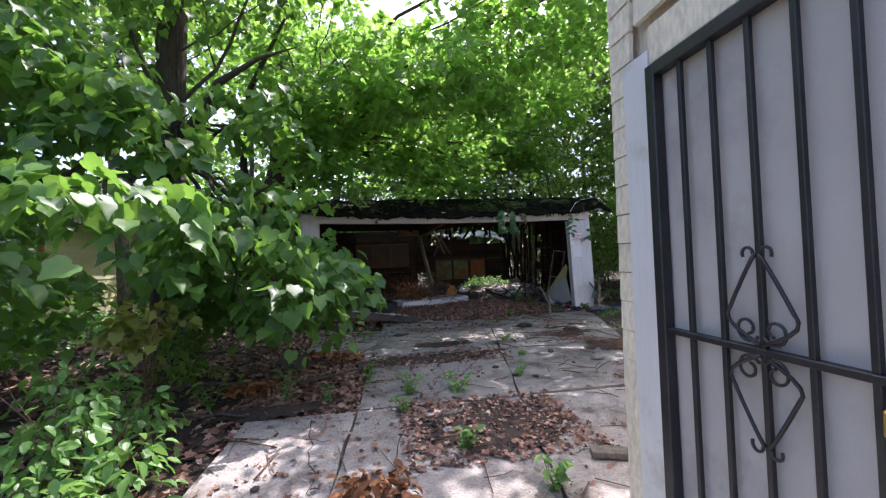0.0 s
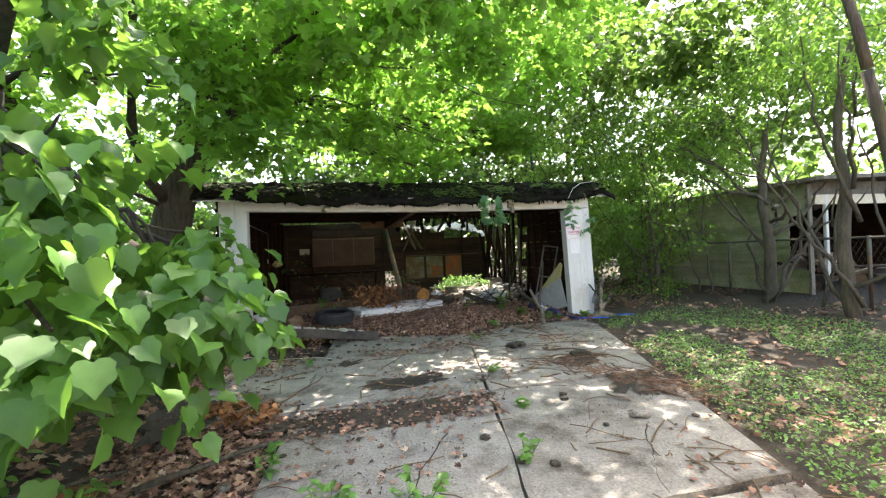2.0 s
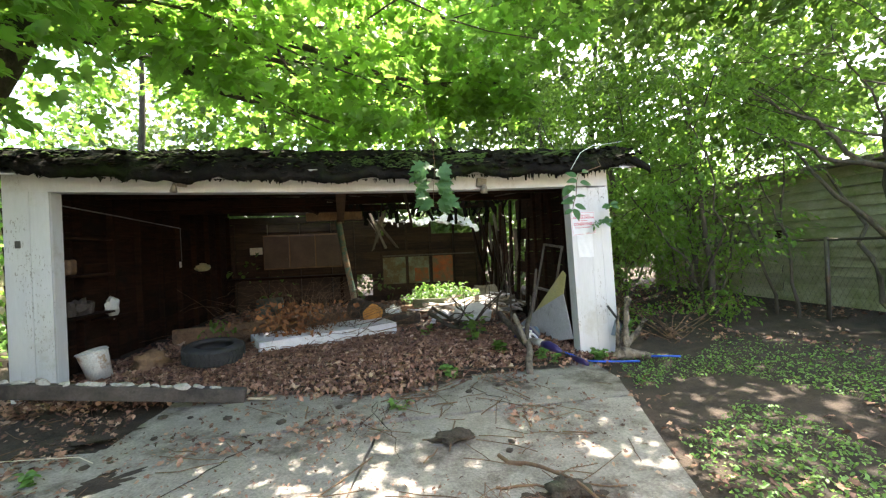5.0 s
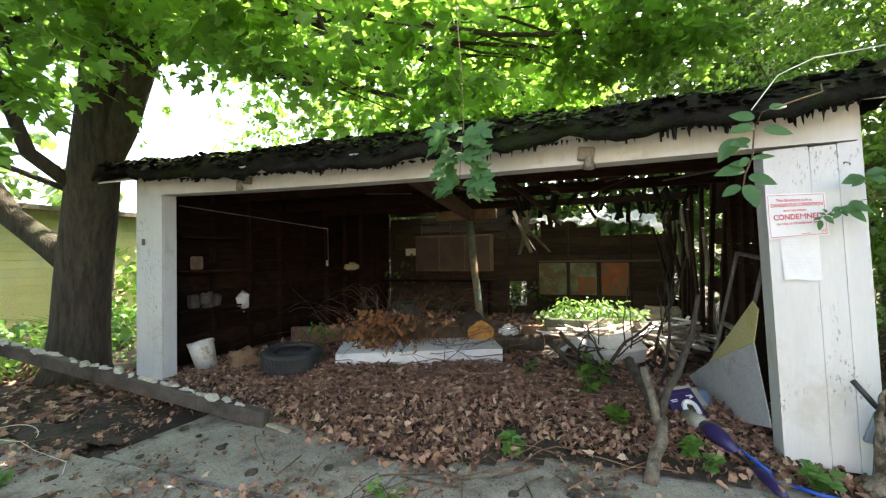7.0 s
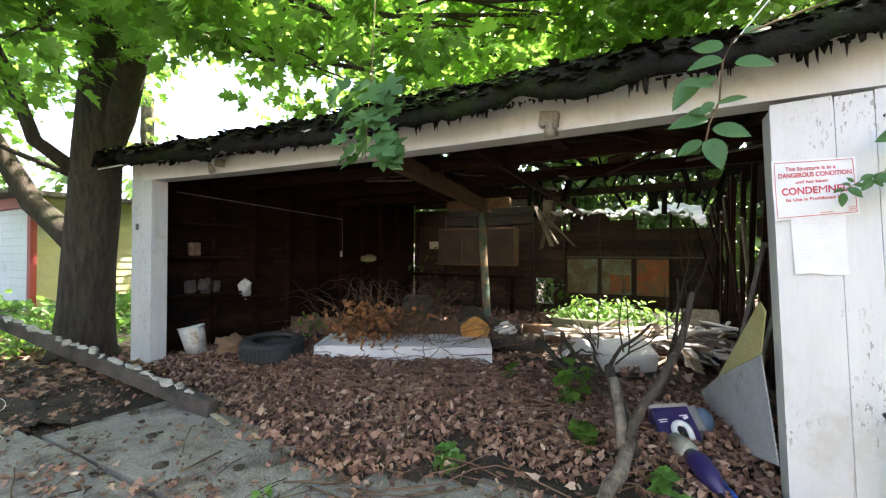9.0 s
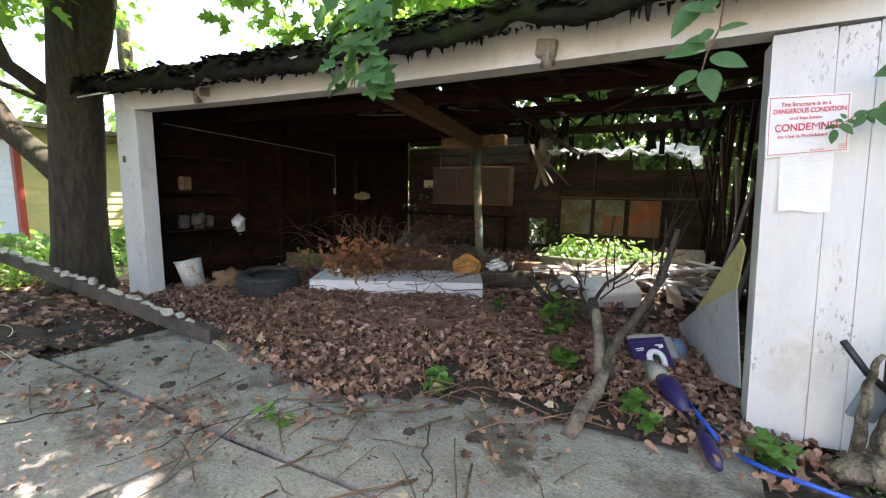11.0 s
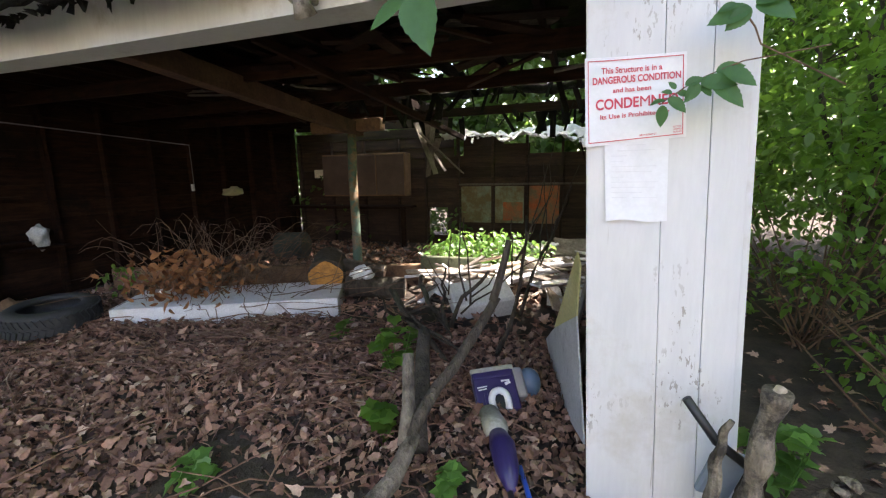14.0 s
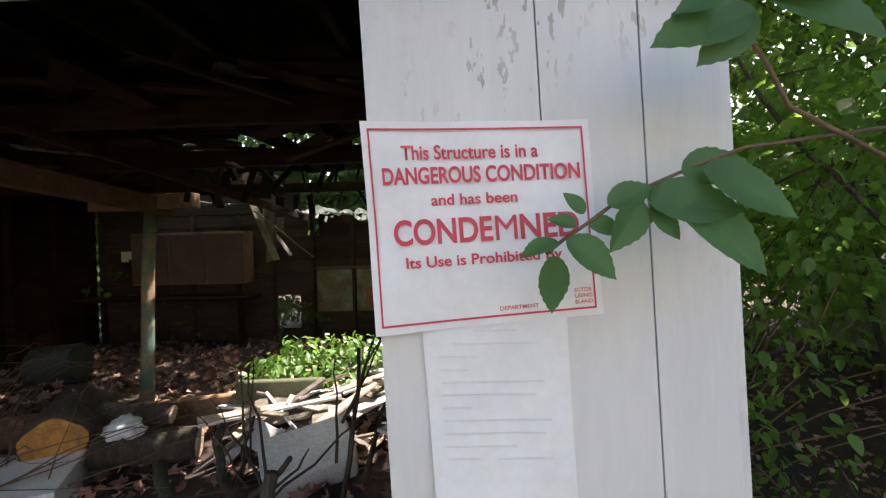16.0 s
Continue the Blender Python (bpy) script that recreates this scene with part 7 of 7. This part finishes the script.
SERR = (0.92, 1.0) * outline([(0, 0), (0.1, 0.03), (0.2, 0.1), (0.21, 0.13), (0.28, 0.22), (0.285, 0.26), (0.32, 0.36), (0.31, 0.4), (0.32, 0.5), (0.29, 0.54), (0.28, 0.63), (0.23, 0.67), (0.21, 0.75), (0.15, 0.8), (0.12, 0.87), (0.05, 0.93), (0, 1)])
rs = np.random.default_rng(3)
# elm twig by the notice: runs from the right edge of the post to the left, drooping
elm_path = [(5.16, 9.0, 1.76), (4.95, 8.99, 1.735), (4.897, 8.99, 1.717), (4.851, 8.99, 1.698), (4.81, 8.99, 1.679), (4.779, 8.99, 1.657), (4.753, 8.99, 1.64), (4.734, 8.99, 1.625)]
elm_leaves = [(4.742, 8.99, 1.623, (0.0, 0.1, -1), (0.3, -1, 0.1), 0.062), (4.755, 8.985, 1.64, (0.8, -0.15, -0.58), (0.1, -1, 0.5), 0.064), (4.78, 8.99, 1.657, (0.98, 0, -0.17), (0, -1, 0.5), 0.04), (4.80, 8.985, 1.677, (0.92, -0.1, 0.38), (-0.2, -1, 0.3), 0.05),
              (4.775, 8.985, 1.668, (-0.5, 0, 0.6), (0, -1, 0.5), 0.03), (4.765, 8.98, 1.655, (-0.9, 0, 0.3), (0, -1, 0.6), 0.03), (4.747, 8.985, 1.638, (-0.95, -0.3, -0.25), (0, -0.6, 1), 0.045), (4.835, 8.985, 1.682, (-0.5, -0.2, -0.87), (0.3, -1, 0.2), 0.062),
              (4.847, 8.98, 1.672, (0.5, -0.3, -0.8), (0.2, -1, 0.1), 0.04), (4.87, 8.97, 1.667, (0.82, -0.2, -0.57), (0.1, -1, 0.6), 0.10), (4.84, 8.98, 1.683, (0.98, -0.2, -0.15), (0, -1, 0.5), 0.09), (4.897, 8.975, 1.714, (0.82, -0.25, -0.55), (0, -1, 0.7), 0.095), (4.88, 8.985, 1.708, (0.9, 0.1, 0.2), (0, -1, 0.4), 0.075), (4.86, 8.985, 1.70, (-0.3, -0.2, -0.9), (0.3, -1, 0.0), 0.045)]
sprig("elm_sprig", [(x + 0.018, y, z - 0.022) for x, y, z in elm_path], [(x + 0.018, y, z - 0.022, t_, u_, ln * 1.08) for x, y, z, t_, u_, ln in elm_leaves], "dark green toothed elm sprig hanging before the notice", L_elm, SERR, 0.0022)
sprig("elm_sprig", [(5.2, 8.95, 1.62), (5.0, 8.97, 1.75), (4.985, 8.98, 1.80), (4.965, 8.98, 1.83), (4.961, 8.98, 1.86)], [(x + 0.045, y, z + 0.02, t_, u_, ln) for x, y, z, t_, u_, ln in ((4.921, 8.975, 1.835, (-0.94, -0.1, -0.33), (0.1, -1, 0.6), 0.115), (4.921, 8.97, 1.833, (-0.7, -0.1, -0.7), (0.3, -1, 0.2), 0.085), (4.886, 8.97, 1.845, (-0.95, -0.1, -0.28), (0, -1, 0.5), 0.05), (4.93, 8.965, 1.84, (0.8, -0.3, 0.2), (0, -1, 0.5), 0.10), (4.93, 8.96, 1.835, (0.7, -0.3, -0.4), (0, -1, 0.5), 0.11))], "dark green elm sprig over the door post", L_elm, SERR, 0.0025)
# elm sprig that hangs from the eave in the opening
hang_path = [(4.62, 8.6, 2.32), (4.54, 8.4, 2.215), (4.385, 8.36, 2.165), (4.268, 8.35, 2.13), (4.233, 8.35, 2.05), (4.225, 8.35, 1.95), (4.222, 8.35, 1.9), (4.19, 8.35, 1.82), (4.175, 8.35, 1.735)]
hl = [(x, 8.345, z, (dx, rs.normal(-0.02, 0.03), dz), (rs.normal(0, 0.15), -0.85, 0.6), ln) for x, z, dx, dz, ln in
      ((4.233, 2.1, -0.108, 0.05, 0.12), (4.27, 2.035, 0.116, -0.023, 0.13), (4.16, 2.0, -0.13, -0.14, 0.15), (4.2, 1.965, -0.104, -0.005, 0.12), (4.215, 1.894, 0.087, -0.003, 0.1), (4.186, 1.833, -0.137, -0.003, 0.14), (4.2, 1.80, 0.12, -0.046, 0.13), (4.185, 1.757, 0.044, -0.123, 0.135),
       (4.165, 1.755, -0.085, -0.047, 0.10), (4.214, 1.991, -0.11, -0.02, 0.11), (4.233, 2.052, -0.128, -0.007, 0.12), (4.195, 1.864, -0.073, 0.011, 0.08), (4.2, 1.9, -0.05, -0.06, 0.07), (4.3, 2.14, 0.1, 0.03, 0.1))]
sprig("elm_sprig", hang_path, hl, "pale backlit elm sprig hanging from the eave", L_elm, SERR)
# maple sprig before the lintel
mp = [(2.62, 8.35, 3.1), (2.7, 8.2, 2.5), (2.72, 8.16, 2.2), (2.7, 8.15, 2.0), (2.69, 8.15, 1.8)]
ml = []
for q in range(34):
    z = 2.2 - 0.0125 * q
    a = q * 2.4
    s_ = 1 if q % 2 else -1
    w = rs.uniform(0.02, 0.13)
    ml.append((2.70 + w * s_, 8.15 + rs.normal(0, 0.05), z, (s_ * rs.uniform(0.4, 1), rs.normal(-0.2, 0.2), rs.uniform(-0.8, -0.1)), (rs.normal(0, 0.2), -0.8, 0.7), rs.uniform(0.10, 0.15)))
sprig("maple_sprig", mp, ml, "green maple spray hanging before the lintel", L_elm, MAPLE_FINE, 0.0022)
cable = stem("service_wire", [[(4.3, 8.6, 2.22, 0.0035), (4.45, 8.66, 2.42, 0.0035), (4.65, 8.74, 2.52, 0.0035), (4.9, 8.82, 2.56, 0.0035), (5.15, 8.95, 2.62, 0.0035)]], M_plastic, None, 6)
tagged(cable, "pale wire looping over the roof edge", "wire")
